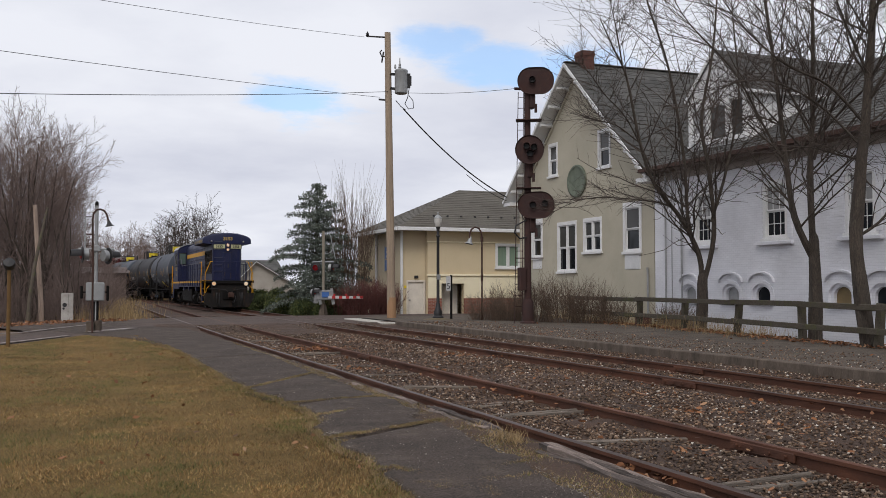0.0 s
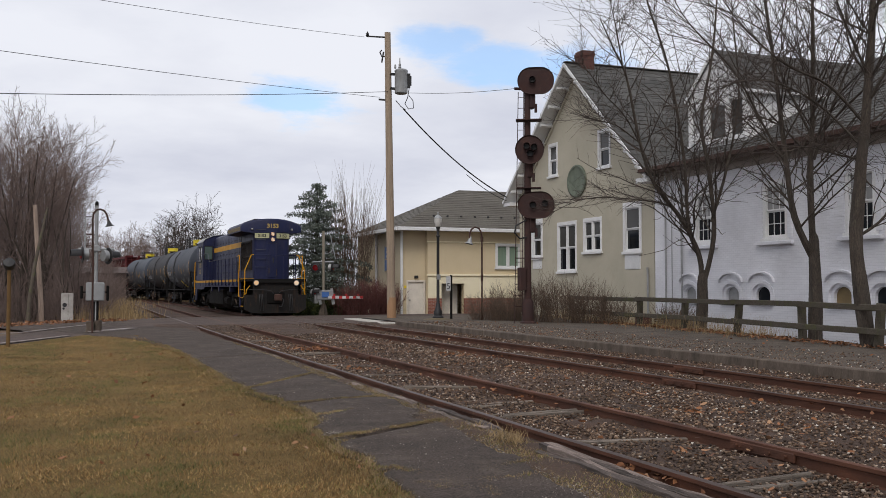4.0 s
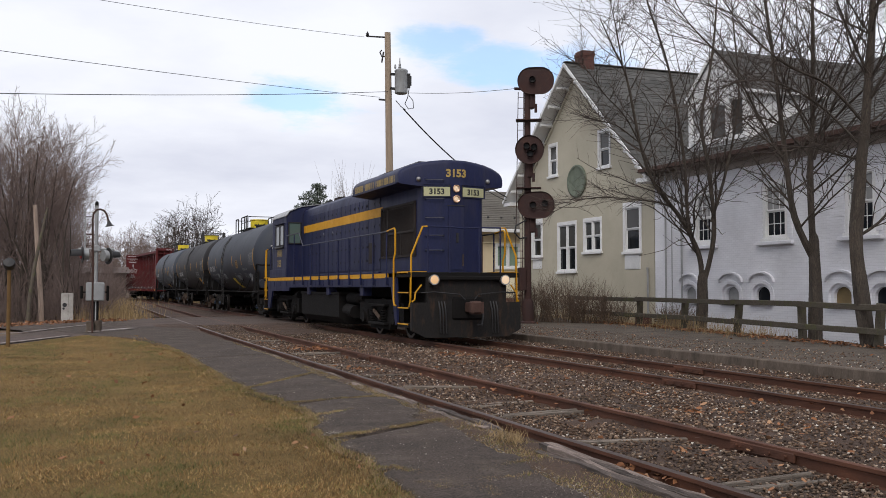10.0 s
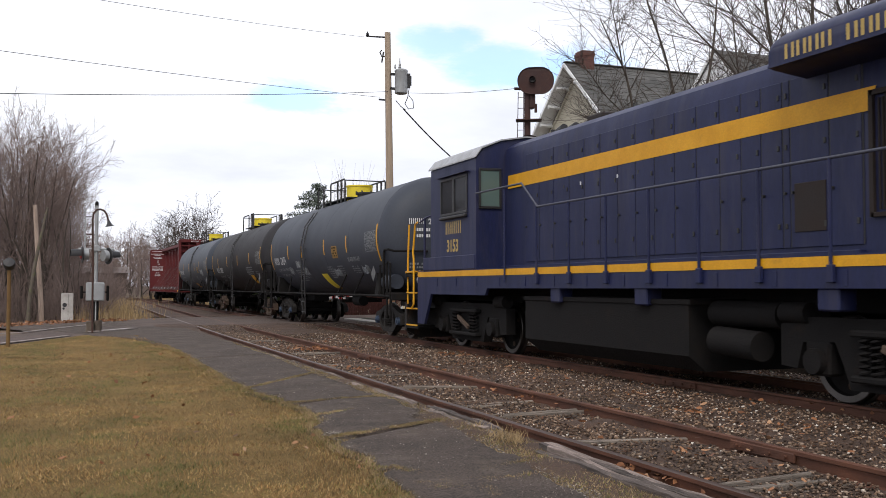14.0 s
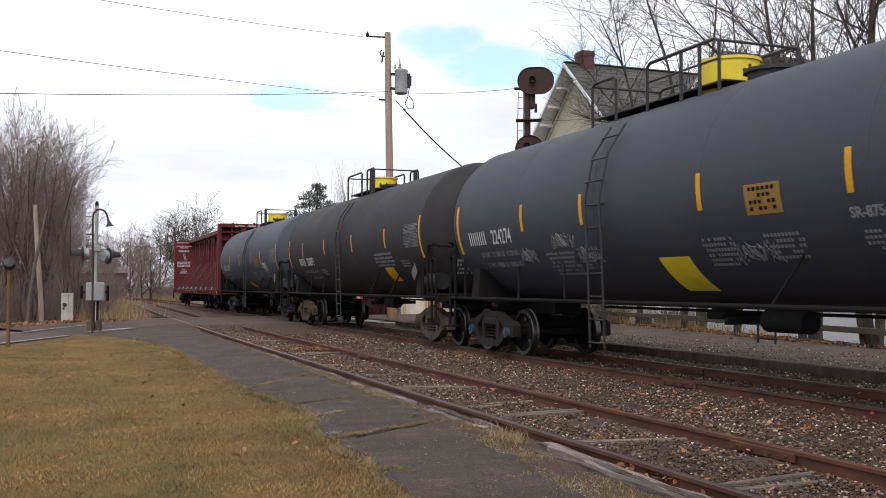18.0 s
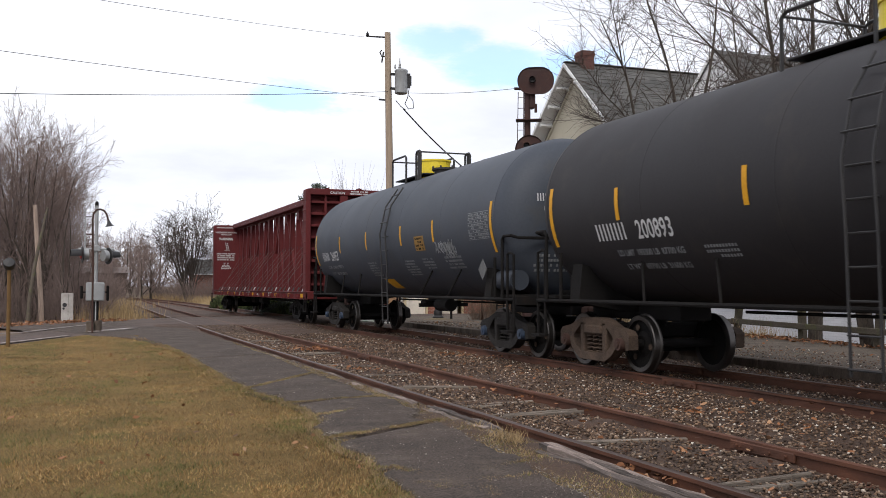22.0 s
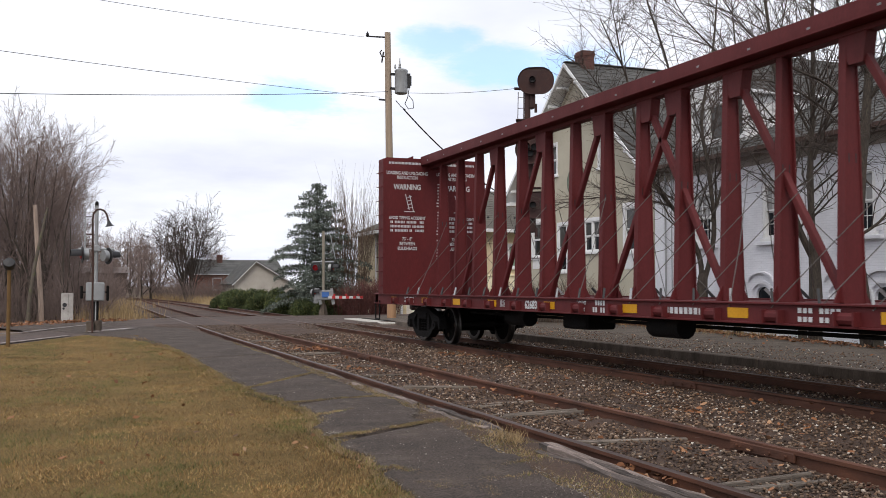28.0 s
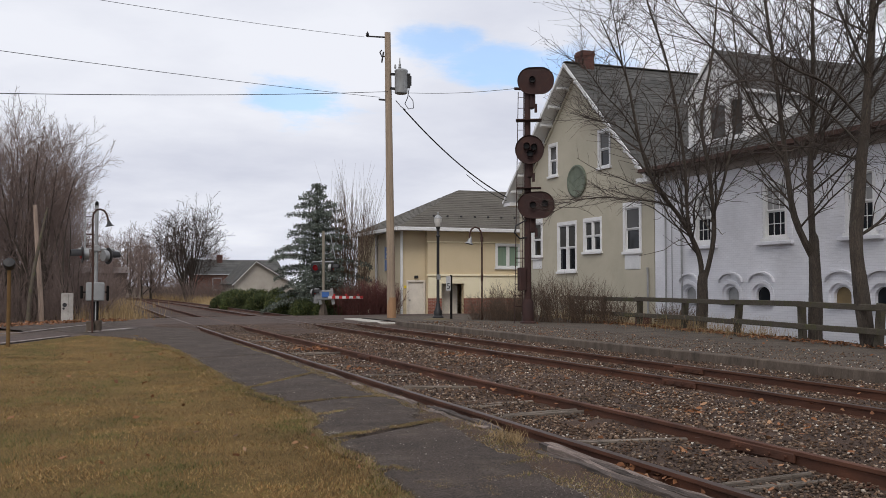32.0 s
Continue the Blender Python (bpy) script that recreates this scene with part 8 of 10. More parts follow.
def build_far_buildings():
    B = root("brick_house", "low red brick house with a grey roof far down the line", "house", pose(0, 0, -0.4))
    part("wall", Geo().span((13.6, 108.0, 0), (22.5, 116.0, 3.1)), M_WALLR, B, "red brick wall")
    shingle_roof("roof", B, (13.1, 107.6, 3.1), (23, 107.6, 3.1), (23, 112, 4.75), (13.1, 112, 4.75), M_SHINGLE, row=0.7, col=1.0)
    shingle_roof("roof", B, (23, 116.4, 3.1), (13.1, 116.4, 3.1), (13.1, 112, 4.75), (23, 112, 4.75), M_SHINGLE, row=0.9, col=1.4)
    part("chimney", Geo().span((16.05, 111.0, 4.2), (16.65, 111.6, 5.3), 0.02), M_CHIM, B)
    part("eaves_board", Geo().span((13.1, 107.5, 3.02), (23, 107.65, 3.12)), M_TRIM, B)
    for x in (15.2, 17.0, 19.5):
        window_unit(B, "y", 108.0, x, x + 0.9, 1.4, 2.6, frame_w=0.1)
    G = root("garage", "small beige gabled garage with a grey roof", "garage", pose(0, 0, -0.4))
    part("wall", Geo().prism([(15.4, 0), (21.3, 0), (21.3, 1.80), (17.4, 4.12), (15.4, 2.1)], "y", 95, 103), mat("beige_siding", (0.40, 0.365, 0.32), None, 1, 0.8), G)
    shingle_roof("roof", G, (15.1, 94.6, 1.95), (15.1, 103, 1.95), (17.4, 103, 4.25), (17.4, 94.6, 4.25), M_SHINGLE, row=0.6, col=1.0)
    shingle_roof("roof", G, (21.6, 103, 1.75), (21.6, 94.6, 1.75), (17.4, 94.6, 4.25), (17.4, 103, 4.25), M_SHINGLE, row=0.6, col=1.0)
    part("fascia", Geo().beam((15.1, 94.55, 1.85), (17.4, 94.55, 4.15), 0.04, 0.05).beam((17.4, 94.55, 4.15), (21.6, 94.55, 1.65), 0.04, 0.05), M_TRIM, G)
    S = root("shed", "long brown shed behind the bare trees", "shed", pose(0, 0, -0.4))
    part("wall", Geo().span((-8, 112, 0), (6.5, 118, 3.2)), mat("brown_siding", (0.12, 0.085, 0.07), None, 1, 0.85), S)
    part("roof", Geo().prism([(111.6, 3.2), (115, 3.9), (118.4, 3.2)], "x", -8.4, 6.9), mat("brown_shed_roof", (0.10, 0.075, 0.065), (0.14, 0.11, 0.1), 1, 0.9), S)
    part("white_door", Geo().span((3.0, 111.95, 0.2), (4.2, 112, 2.4)), M_TRIM, S)


# ------------------------------------------------------------------ poles, signals, fence
def wire_pts(a, b, sag, n=14):
    a, b = Vector(a), Vector(b)
    return [a.lerp(b, i / n) - Vector((0, 0, 4 * sag * (i / n) * (1 - i / n))) for i in range(n + 1)]


def build_utility_pole():
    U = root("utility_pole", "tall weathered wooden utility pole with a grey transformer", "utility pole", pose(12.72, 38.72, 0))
    top = 11.95
    rings = []
    for i in range(9):
        t = i / 8
        r = 0.185 - 0.06 * t
        rings.append([Vector((-0.2 * t + r * math.cos(a * math.pi / 8), r * math.sin(a * math.pi / 8), -0.1 + (top + 0.1) * t)) for a in range(16)])
    part("pole", Geo().loft(rings), M_POLE, U)
    part("pole_base", Geo().lathe([(0.195, 0.0), (0.193, 0.9), (0.19, 0.92)], Matrix.Identity(4), 16), mat("fresh_pole_base", (0.36, 0.21, 0.11), (0.28, 0.16, 0.09), 3, 0.85, 0, 0.3, 20, stretch=(4, 4, 0.3)), U, "orange-brown pole foot")
    # transformer
    t = part("transformer", Geo().lathe([(0.20, 9.35), (0.26, 9.38), (0.27, 9.45), (0.27, 10.25), (0.28, 10.27), (0.28, 10.33), (0.22, 10.38), (0.01, 10.40)], Matrix.Translation((0.30, -0.30, 0)), 24), M_GALV, U, "grey cylindrical transformer")
    part("bushing", Geo().lathe([(0.05, 10.38), (0.07, 10.45), (0.045, 10.5), (0.06, 10.56), (0.03, 10.62), (0.02, 10.85)], Matrix.Translation((0.22, -0.36, 0)), 10), M_GALV, t)
    part("bushing", Geo().lathe([(0.04, 10.38), (0.05, 10.44), (0.03, 10.55)], Matrix.Translation((0.02, -0.36, 0)), 10), M_GALV, t)
    part("arrester", Geo().cyl((0.60, -0.42, 9.6), (0.60, -0.42, 10.2), 0.06, n=10).cyl((0.66, -0.42, 9.7), (0.66, -0.42, 10.1), 0.05, n=10), M_BLACK, t)
    part("mount_bracket", Geo().span((-0.12, -0.25, 9.55), (0.12, -0.05, 9.62)), M_BLACK, t)
    part("mount_bracket", Geo().span((-0.12, -0.25, 10.15), (0.12, -0.05, 10.22)), M_BLACK, t)
    part("support_arm", Geo().cyl((-0.2, 0, 11.75), (-1.05, 0.25, 11.78), 0.035, n=8), M_BLACK, U)
    part("insulator", Geo().lathe([(0.04, 0), (0.08, 0.03), (0.04, 0.06), (0.08, 0.1), (0.04, 0.13), (0.02, 0.2)], Matrix.Translation((-1.0, 0.24, 11.78)), 10), M_BLACK, U)
    part("cutout_fuse", Geo().tube([(-0.18, 0, 10.95), (-0.42, 0.1, 10.95), (-0.5, 0.1, 11.12), (-0.42, 0.1, 11.22)], 0.03, 6).cyl((-0.42, 0.1, 10.7), (-0.34, 0.1, 11.15), 0.035, n=8), M_BLACK, U)
    part("service_loop", Geo().tube([(0.62, -0.4, 9.6), (0.55, -0.4, 9.2), (0.45, -0.35, 8.95), (0.62, -0.3, 8.75), (0.85, -0.3, 8.8), (0.8, -0.35, 9.1), (0.6, -0.4, 9.3)], 0.018, 5), M_BLACK, U)
    part("service_loop", Geo().tube([(0.12, -0.15, 9.1), (0.3, -0.25, 8.85), (0.5, -0.3, 8.7)], 0.018, 5), M_BLACK, U)
    part("rack_insulator", Geo().cyl((-0.15, 0, 9.12), (-0.55, 0.1, 9.14), 0.04, n=8), M_BLACK, U)
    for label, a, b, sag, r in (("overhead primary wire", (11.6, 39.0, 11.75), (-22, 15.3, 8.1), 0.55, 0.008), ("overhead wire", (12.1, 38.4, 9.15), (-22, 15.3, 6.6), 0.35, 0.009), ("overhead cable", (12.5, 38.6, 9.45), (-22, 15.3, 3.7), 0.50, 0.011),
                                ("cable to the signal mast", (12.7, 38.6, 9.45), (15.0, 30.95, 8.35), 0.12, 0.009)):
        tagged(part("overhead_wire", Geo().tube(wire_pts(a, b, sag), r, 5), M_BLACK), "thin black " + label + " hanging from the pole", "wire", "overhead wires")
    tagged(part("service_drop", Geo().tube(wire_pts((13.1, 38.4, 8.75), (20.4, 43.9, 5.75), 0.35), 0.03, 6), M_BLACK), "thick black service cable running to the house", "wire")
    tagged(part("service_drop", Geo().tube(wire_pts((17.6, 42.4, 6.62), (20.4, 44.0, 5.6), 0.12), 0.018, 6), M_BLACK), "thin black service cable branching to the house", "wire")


def build_position_signal():
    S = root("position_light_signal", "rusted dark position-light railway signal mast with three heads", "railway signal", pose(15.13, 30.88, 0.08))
    part("mast", Geo().cyl((0, 0, 0.5), (0, 0, 8.3), 0.125, 0.11, 14), M_SIGNAL, S)
    part("mast_base", Geo().lathe([(0.28, -0.1), (0.28, 0.05), (0.20, 0.1), (0.19, 0.75), (0.14, 0.85)], Matrix.Identity(4), 16), M_SIGNAL, S)
    yaw = Matrix.Rotation(radians(-26), 4, "Z")

    def head(cz, half, r, cx, holes, nm):
        """A dished disc, round or stretched sideways, with dark lamp openings and hoods."""
        n = 40
        out = []
        for k in range(n):
            a = 2 * math.pi * k / n
            out.append((r * math.cos(a) + (half if math.cos(a) > 0 else -half), r * math.sin(a)))
        rings = []
        for s, y in ((0.93, -0.05), (1.0, -0.10), (1.0, 0.02), (0.9, 0.08), (0.5, 0.12)):
            rings.append([Vector((x * s, y, z * s)) for x, z in out])
        M = Matrix.Translation((cx, 0, cz)) @ yaw @ Matrix.Translation((0, -0.28, 0))
        g = Geo().loft([[M @ p for p in rg] for rg in rings])
        h = part("signal_head", g, M_SIGNAL, S, nm)
        for hx, hz in holes:
            c = Vector((hx, -0.06, hz))
            part("lamp_hood", Geo().loft([[M @ (c + Vector((0.11 * math.cos(a), d, 0.11 * math.sin(a)))) for a in [i * math.pi / 8 for i in range(16)]] for d in (0.05, -0.16)], caps=False).add([M @ (c + Vector((0.10 * math.cos(a * math.pi / 8), 0.0, 0.10 * math.sin(a * math.pi / 8)))) for a in range(16)], [tuple(range(16))]), M_BLACK, h, "dark lamp opening")
        part("head_bracket", Geo().span((cx * 0.4 - 0.10, -0.16, cz - 0.95), (cx * 0.4 + 0.12, 0.12, cz - 0.25), 0.03).cyl((cx * 0.4 + 0.1, -0.2, cz - 1.1), (cx * 0.4 + 0.1, -0.2, cz - 0.8), 0.05, n=8), M_SIGNAL, h)
        return h
    head(8.47, 0.17, 0.47, 0.33, ((-0.12, 0.02),), "wide oval signal head")
    head(6.04, 0.0, 0.50, 0.08, ((-0.10, 0.12), (0.16, 0.08), (0.02, -0.14)), "round signal head")
    head(4.12, 0.17, 0.47, 0.33, ((-0.12, 0.0), (0.30, 0.05)), "wide oval signal head")
    for z, w in ((7.1, 0.45), (4.72, 0.42), (2.28, 0.5)):
        part("step_plate", Geo().box((0.03, -0.05, z), (w * 2, 0.55 if z > 3 else 0.08, 0.035), 0.006, yaw.to_3x3()), M_SIGNAL, S)
    part("wire_arm", Geo().cyl((-0.05, 0, 8.2), (-0.45, 0.1, 8.22), 0.05, n=8), M_SIGNAL, S)
    lad = part("ladder", Geo().cyl((-0.47, 0.1, 0.0), (-0.30, 0.1, 8.1), 0.014, n=6).cyl((-0.22, 0.0, 0.3), (-0.14, 0.0, 8.1), 0.012, n=6), M_SIGNAL, S)
    for k in range(20):
        z = 0.6 + k * 0.385
        t = z / 8.1
        part("rung", Geo().cyl((-0.47 + 0.17 * t, 0.1, z), (-0.22 + 0.08 * t, 0.0, z), 0.011, n=5), M_SIGNAL, lad)
    part("relay_box", Geo().span((-0.36, -0.16, 1.15), (-0.12, 0.1, 1.95), 0.02), M_SIGNAL, S)
    part("hanging_cable", Geo().tube([(-0.1, -0.1, 3.6), (-0.5, -0.1, 3.4), (-0.55, -0.1, 3.15), (-0.35, -0.1, 2.95), (-0.1, -0.1, 3.0)], 0.03, 6), M_BLACK, S)


def build_lamps():
    L = root("lamp_post", "black cast-iron lamp post with an acorn lantern", "street lamp", pose(13.69, 35.88, 0.09))
    part("post", Geo().lathe([(0.22, 0), (0.22, 0.10), (0.16, 0.16), (0.17, 0.3), (0.11, 0.42), (0.075, 0.6), (0.06, 0.66), (0.055, 3.2), (0.08, 3.25), (0.05, 3.32), (0.06, 3.5), (0.09, 3.62)], Matrix.Identity(4), 16), M_BLACK, L)
    part("lantern_glass", Geo().lathe([(0.085, 3.62), (0.125, 3.72), (0.15, 3.88), (0.145, 3.94)], Matrix.Identity(4), 16), mat("frosted_lantern_glass", (0.62, 0.60, 0.56), None, 3, 0.3, 0, 0, 40), L, "frosted lantern glass")
    part("lantern_cap", Geo().lathe([(0.16, 3.94), (0.145, 3.98), (0.08, 4.05), (0.03, 4.08), (0.025, 4.12), (0.035, 4.15), (0.01, 4.2)], Matrix.Identity(4), 16), M_GALV, L)
    part("banner_arm", Geo().span((-0.06, -0.08, 1.55), (0.08, -0.05, 1.75), 0.01), M_GALV, L)
    part("mulch_mound", Geo().lathe([(0.9, -0.12), (0.6, 0.0), (0.2, 0.06), (0.01, 0.07)], Matrix.Identity(4), 14), M_GROUND, L)
    G = root("gooseneck_lamp", "rusty brown gooseneck lamp post with a shade", "street lamp", pose(15.03, 34.66, 0.09))
    pts = [(0, 0, 0), (0, 0, 1.6), (0, 0, 3.15), (-0.02, 0, 3.35), (-0.12, 0.03, 3.52), (-0.27, 0.06, 3.56), (-0.40, 0.1, 3.48), (-0.46, 0.12, 3.3), (-0.45, 0.12, 3.1)]
    part("pole", Geo().tube(pts, 0.035, 8), M_RUSTPOST, G)
    part("collar", Geo().cyl((0, 0, 1.5), (0, 0, 1.75), 0.05, n=10).cyl((0, 0, 3.0), (0, 0, 3.2), 0.055, n=10), M_RUSTPOST, G)
    part("shade", Geo().lathe([(0.03, 0.16), (0.06, 0.06), (0.09, -0.05), (0.17, -0.14), (0.155, -0.14), (0.07, -0.05), (0.02, 0.05)], Matrix.Translation((-0.45, 0.12, 3.05)) @ Matrix.Rotation(0.25, 4, "Y"), 18), M_GALV, G, "grey metal shade")
    P = root("number_sign", "small white numbered sign on a dark post", "sign", pose(14.41, 36.32, 0.05))
    part("post", Geo().span((-0.03, -0.03, -0.1), (0.05, 0.03, 1.78), 0.006), M_UNDER, P)
    pl = part("plate", Geo().span((-0.22, -0.04, 1.15), (-0.03, -0.025, 1.72), 0.004), M_TEXTW, P, "white sign plate")
    lettering("numeral", "5", 0.34, M_TEXTK, pl, lambda u, v: (-0.125 + u, -0.045, 1.22 + v), "black numeral 5", 1.0)


def crossing_head(parent, x, z, face, lit, y=-0.1):
    """A round flashing-light unit with its black target and hood. face: +1 looks toward -y, else sideways by degrees."""
    M = Matrix.Translation((x, y, z)) @ Matrix.Rotation(radians(face), 4, "Z")
    t = part("flasher", Geo().lathe([(0.25, 0.0), (0.26, 0.015), (0.25, 0.03), (0.1, 0.05), (0.01, 0.06)], M @ Matrix.Rotation(math.pi / 2, 4, "X"), 28), M_BLACK, parent, "round black flasher target")
    part("lamp_housing", Geo().lathe([(0.17, -0.16), (0.17, -0.02), (0.15, 0.0)], M @ Matrix.Rotation(math.pi / 2, 4, "X"), 20), M_GALV, t)
    part("lens", Geo().lathe([(0.145, 0.06), (0.10, 0.085), (0.01, 0.095)], M @ Matrix.Rotation(math.pi / 2, 4, "X"), 20), M_REDLENS if lit else M_RED, t, "red lens")
    g = Geo()
    rings = []
    for d, r in ((-0.06, 0.16), (-0.20, 0.165), (-0.36, 0.15)):
        rings.append([M @ Vector((r * math.cos(a), d, r * math.sin(a))) for a in [math.pi * (i / 10) for i in range(-1, 12)]])
    g.loft(rings, caps=False, closed=False)
    part("hood", g, M_BLACK, t)


def build_crossing_signals():
    S = root("crossing_signal", "silver level-crossing mast with flashers and relay case", "crossing signal", pose(0.95, 32.25, -0.02))
    part("mast", Geo().cyl((0.03, 0, 0), (0.03, 0, 3.9), 0.055, n=14), M_GALV, S)
    part("bell", Geo().lathe([(0.02, 3.82), (0.055, 3.83), (0.055, 3.98), (0.035, 4.03), (0.01, 4.04)], Matrix.Translation((0.03, 0, 0)), 12), M_UNDER, S)
    part("cross_arm", Geo().cyl((-0.5, 0, 2.55), (0.55, 0, 2.55), 0.04, n=8).span((-0.08, -0.1, 2.48), (0.14, 0.1, 2.66), 0.02), M_GALV, S)
    crossing_head(S, -0.36, 2.38, -82, True)
    crossing_head(S, 0.36, 2.34, 118, False)
    part("relay_case", Geo().span((-0.26, -0.18, 0.95), (0.28, 0.12, 1.52), 0.03), M_GALV, S, "grey relay case")
    part("case_bracket", Geo().span((-0.42, -0.02, 1.02), (-0.34, 0.04, 1.42), 0.02).span((0.34, -0.02, 0.95), (0.42, 0.04, 1.42), 0.02).span((-0.42, 0.0, 1.2), (0.42, 0.03, 1.24)).span((-0.1, -0.05, 0.3), (0.12, 0.1, 0.95), 0.02), M_UNDER, S)
    part("foot", Geo().span((-0.28, -0.25, -0.12), (0.30, 0.25, 0.02), 0.02).span((-0.25, -0.2, 0.0), (-0.02, 0.1, 0.34), 0.03).cyl((0.1, 0, 0), (0.1, 0, 0.35), 0.12, n=12), M_CONC, S)
    part("thin_pole", Geo().cyl((-0.30, 0.05, 2.55), (-0.30, 0.05, 3.8), 0.022, n=6), M_GALV, S)
    g = Geo()
    for z in (2.65, 3.0, 3.3, 3.55):
        g.cyl((-0.30, 0.05, z), (0.0, 0.02, z), 0.012, n=5)
    part("rung", g, M_RUSTPOST, S)
    L = root("gooseneck_lamp", "rust-red gooseneck lamp post with a dark shade", "street lamp", pose(0.875, 31.6, -0.03))
    pts = [(0, 0, 0), (-0.01, 0, 2.0), (-0.03, 0, 3.45), (0.0, 0, 3.62), (0.08, 0, 3.73), (0.19, 0, 3.75), (0.30, 0, 3.71), (0.37, 0, 3.6), (0.41, 0, 3.46), (0.42, 0, 3.36)]
    part("pole", Geo().tube(pts, 0.03, 8), M_RUSTPOST, L)
    part("shade", Geo().lathe([(0.03, 0.10), (0.06, 0.0), (0.09, -0.05), (0.15, -0.09), (0.13, -0.09), (0.08, -0.05), (0.02, 0.0)], Matrix.Translation((0.44, 0, 3.33)) @ Matrix.Rotation(-0.2, 4, "Y"), 18), M_BLACK, L, "dark metal shade")
    # gate on the far side
    G = root("crossing_gate", "level-crossing gate with flashers and lowered striped arm", "crossing gate", pose(12.14, 47.84, -0.02))
    part("mast", Geo().cyl((0, 0, 0), (0, 0, 4.15), 0.07, n=12), mat("dull_tan_mast", (0.30, 0.27, 0.21), (0.22, 0.19, 0.15), 3, 0.6, 0.2), G)
    part("cross_arm", Geo().cyl((-0.55, 0, 2.62), (0.55, 0, 2.62), 0.035, n=8), M_GALV, G)
    crossing_head(G, -0.42, 2.32, -22, True)
    crossing_head(G, 0.42, 2.34, 60, False)
    crossing_head(G, -0.45, 1.1, 40, False)
    part("mechanism", Geo().span((-0.4, -0.3, 0.72), (0.42, -0.1, 1.22), 0.03).span((-0.5, -0.2, 0.55), (-0.3, 0.0, 1.3), 0.02), M_GALV, G, "grey gate mechanism")
    part("blue_notice", Geo().span((-0.16, -0.34, 0.85), (0.2, -0.32, 1.12), 0.005), M_SIGNBLUE, G, "blue emergency notice")
    part("counterweight", Geo().beam((-0.2, -0.25, 0.5), (-0.35, -0.25, 1.3), 0.06, 0.14).beam((0.45, -0.25, 0.5), (0.35, -0.25, 1.3), 0.06, 0.14), M_GALV, G)
    part("foot", Geo().lathe([(0.24, -0.05), (0.22, 0.08), (0.12, 0.5), (0.09, 0.55)], Matrix.Identity(4), 4), M_CONC, G)
    arm = part("gate_arm", Geo().beam((0.15, -0.35, 0.86), (1.85, -0.62, 0.84), 0.03, 0.13, 0.004), M_TEXTW, G, "white gate arm with red bands")
    for k in range(5):
        a = Vector((0.35 + k * 0.34, -0.385 - k * 0.054, 0.858))
        part("red_band", Geo().beam(a, a + Vector((0.16, -0.026, -0.002)), 0.04, 0.135), M_RED, arm)
    for k in range(3):
        part("arm_lamp", Geo().cyl((0.45 + k * 0.6, -0.4 - k * 0.09, 0.92), (0.45 + k * 0.6, -0.4 - k * 0.09, 1.02), 0.05, n=10), M_RED, arm)
    g = Geo().beam((0.35, 0.0, 3.95), (0.62, 0.0, 2.75), 0.1, 0.02).beam((0.62, 0.1, 3.6), (0.4, 0.1, 3.1), 0.1, 0.02)
    part("raised_blade", g, M_GALV, G)


def build_left_things():
    P = root("post_light", "mustard-brown steel post with a dark hooded lamp", "post lamp", pose(-1.18, 25.7, -0.12))
    part("post", Geo().cyl((0, 0, -0.1), (0, 0, 1.95), 0.045, n=10), mat("mustard_rust", (0.16, 0.09, 0.025), (0.10, 0.055, 0.02), 3, 0.8, 0.1, 0.3, 40), P)
    part("lamp_head", Geo().lathe([(0.05, -0.12), (0.13, -0.08), (0.14, 0.05), (0.12, 0.1), (0.02, 0.12)], Matrix.Translation((0.0, -0.05, 2.03)) @ Matrix.Rotation(1.1, 4, "X"), 16), M_BLACK, P, "dark hooded lamp")
    C = root("utility_cabinet", "battered pale metal cabinet at the woods' edge", "cabinet", pose(0.22, 44.3, -0.35))
    part("body", Geo().span((-0.24, -0.2, 0), (0.24, 0.2, 1.45), 0.02), mat("dented_white_metal", (0.48, 0.46, 0.43), (0.25, 0.22, 0.2), 2.5, 0.7, 0.1, 0.3, 30), C)
    part("hole", Geo().cyl((-0.1, -0.215, 0.95), (-0.1, -0.195, 0.95), 0.09, n=9).cyl((-0.14, -0.215, 0.8), (-0.14, -0.195, 0.8), 0.05, n=7), M_BLACK, C)
    part("door_seam", Geo().span((0.03, -0.212, 0.05), (0.04, -0.2, 1.4)), M_UNDER, C)
    W = root("old_pole", "broken pale wooden pole at the woods' edge", "wooden pole", pose(-0.86, 44.6, -0.35))
    part("pole", Geo().tube([(0.1, 0, 0), (0.02, 0, 1.5), (-0.12, 0, 3.3), (-0.24, 0, 5.15)], 0.115, 10, 0.085), M_OLDPOLE, W)
    W = root("old_pole", "thin grey dead stem at the woods' edge", "wooden pole", pose(-1.3, 44.1, -0.35))
    part("pole", Geo().tube([(0, 0, 0), (0.06, 0, 1.2), (0.24, 0, 2.6), (0.48, 0, 3.9), (0.7, 0.1, 5.0)], 0.09, 8, 0.05), M_WOODG, W)


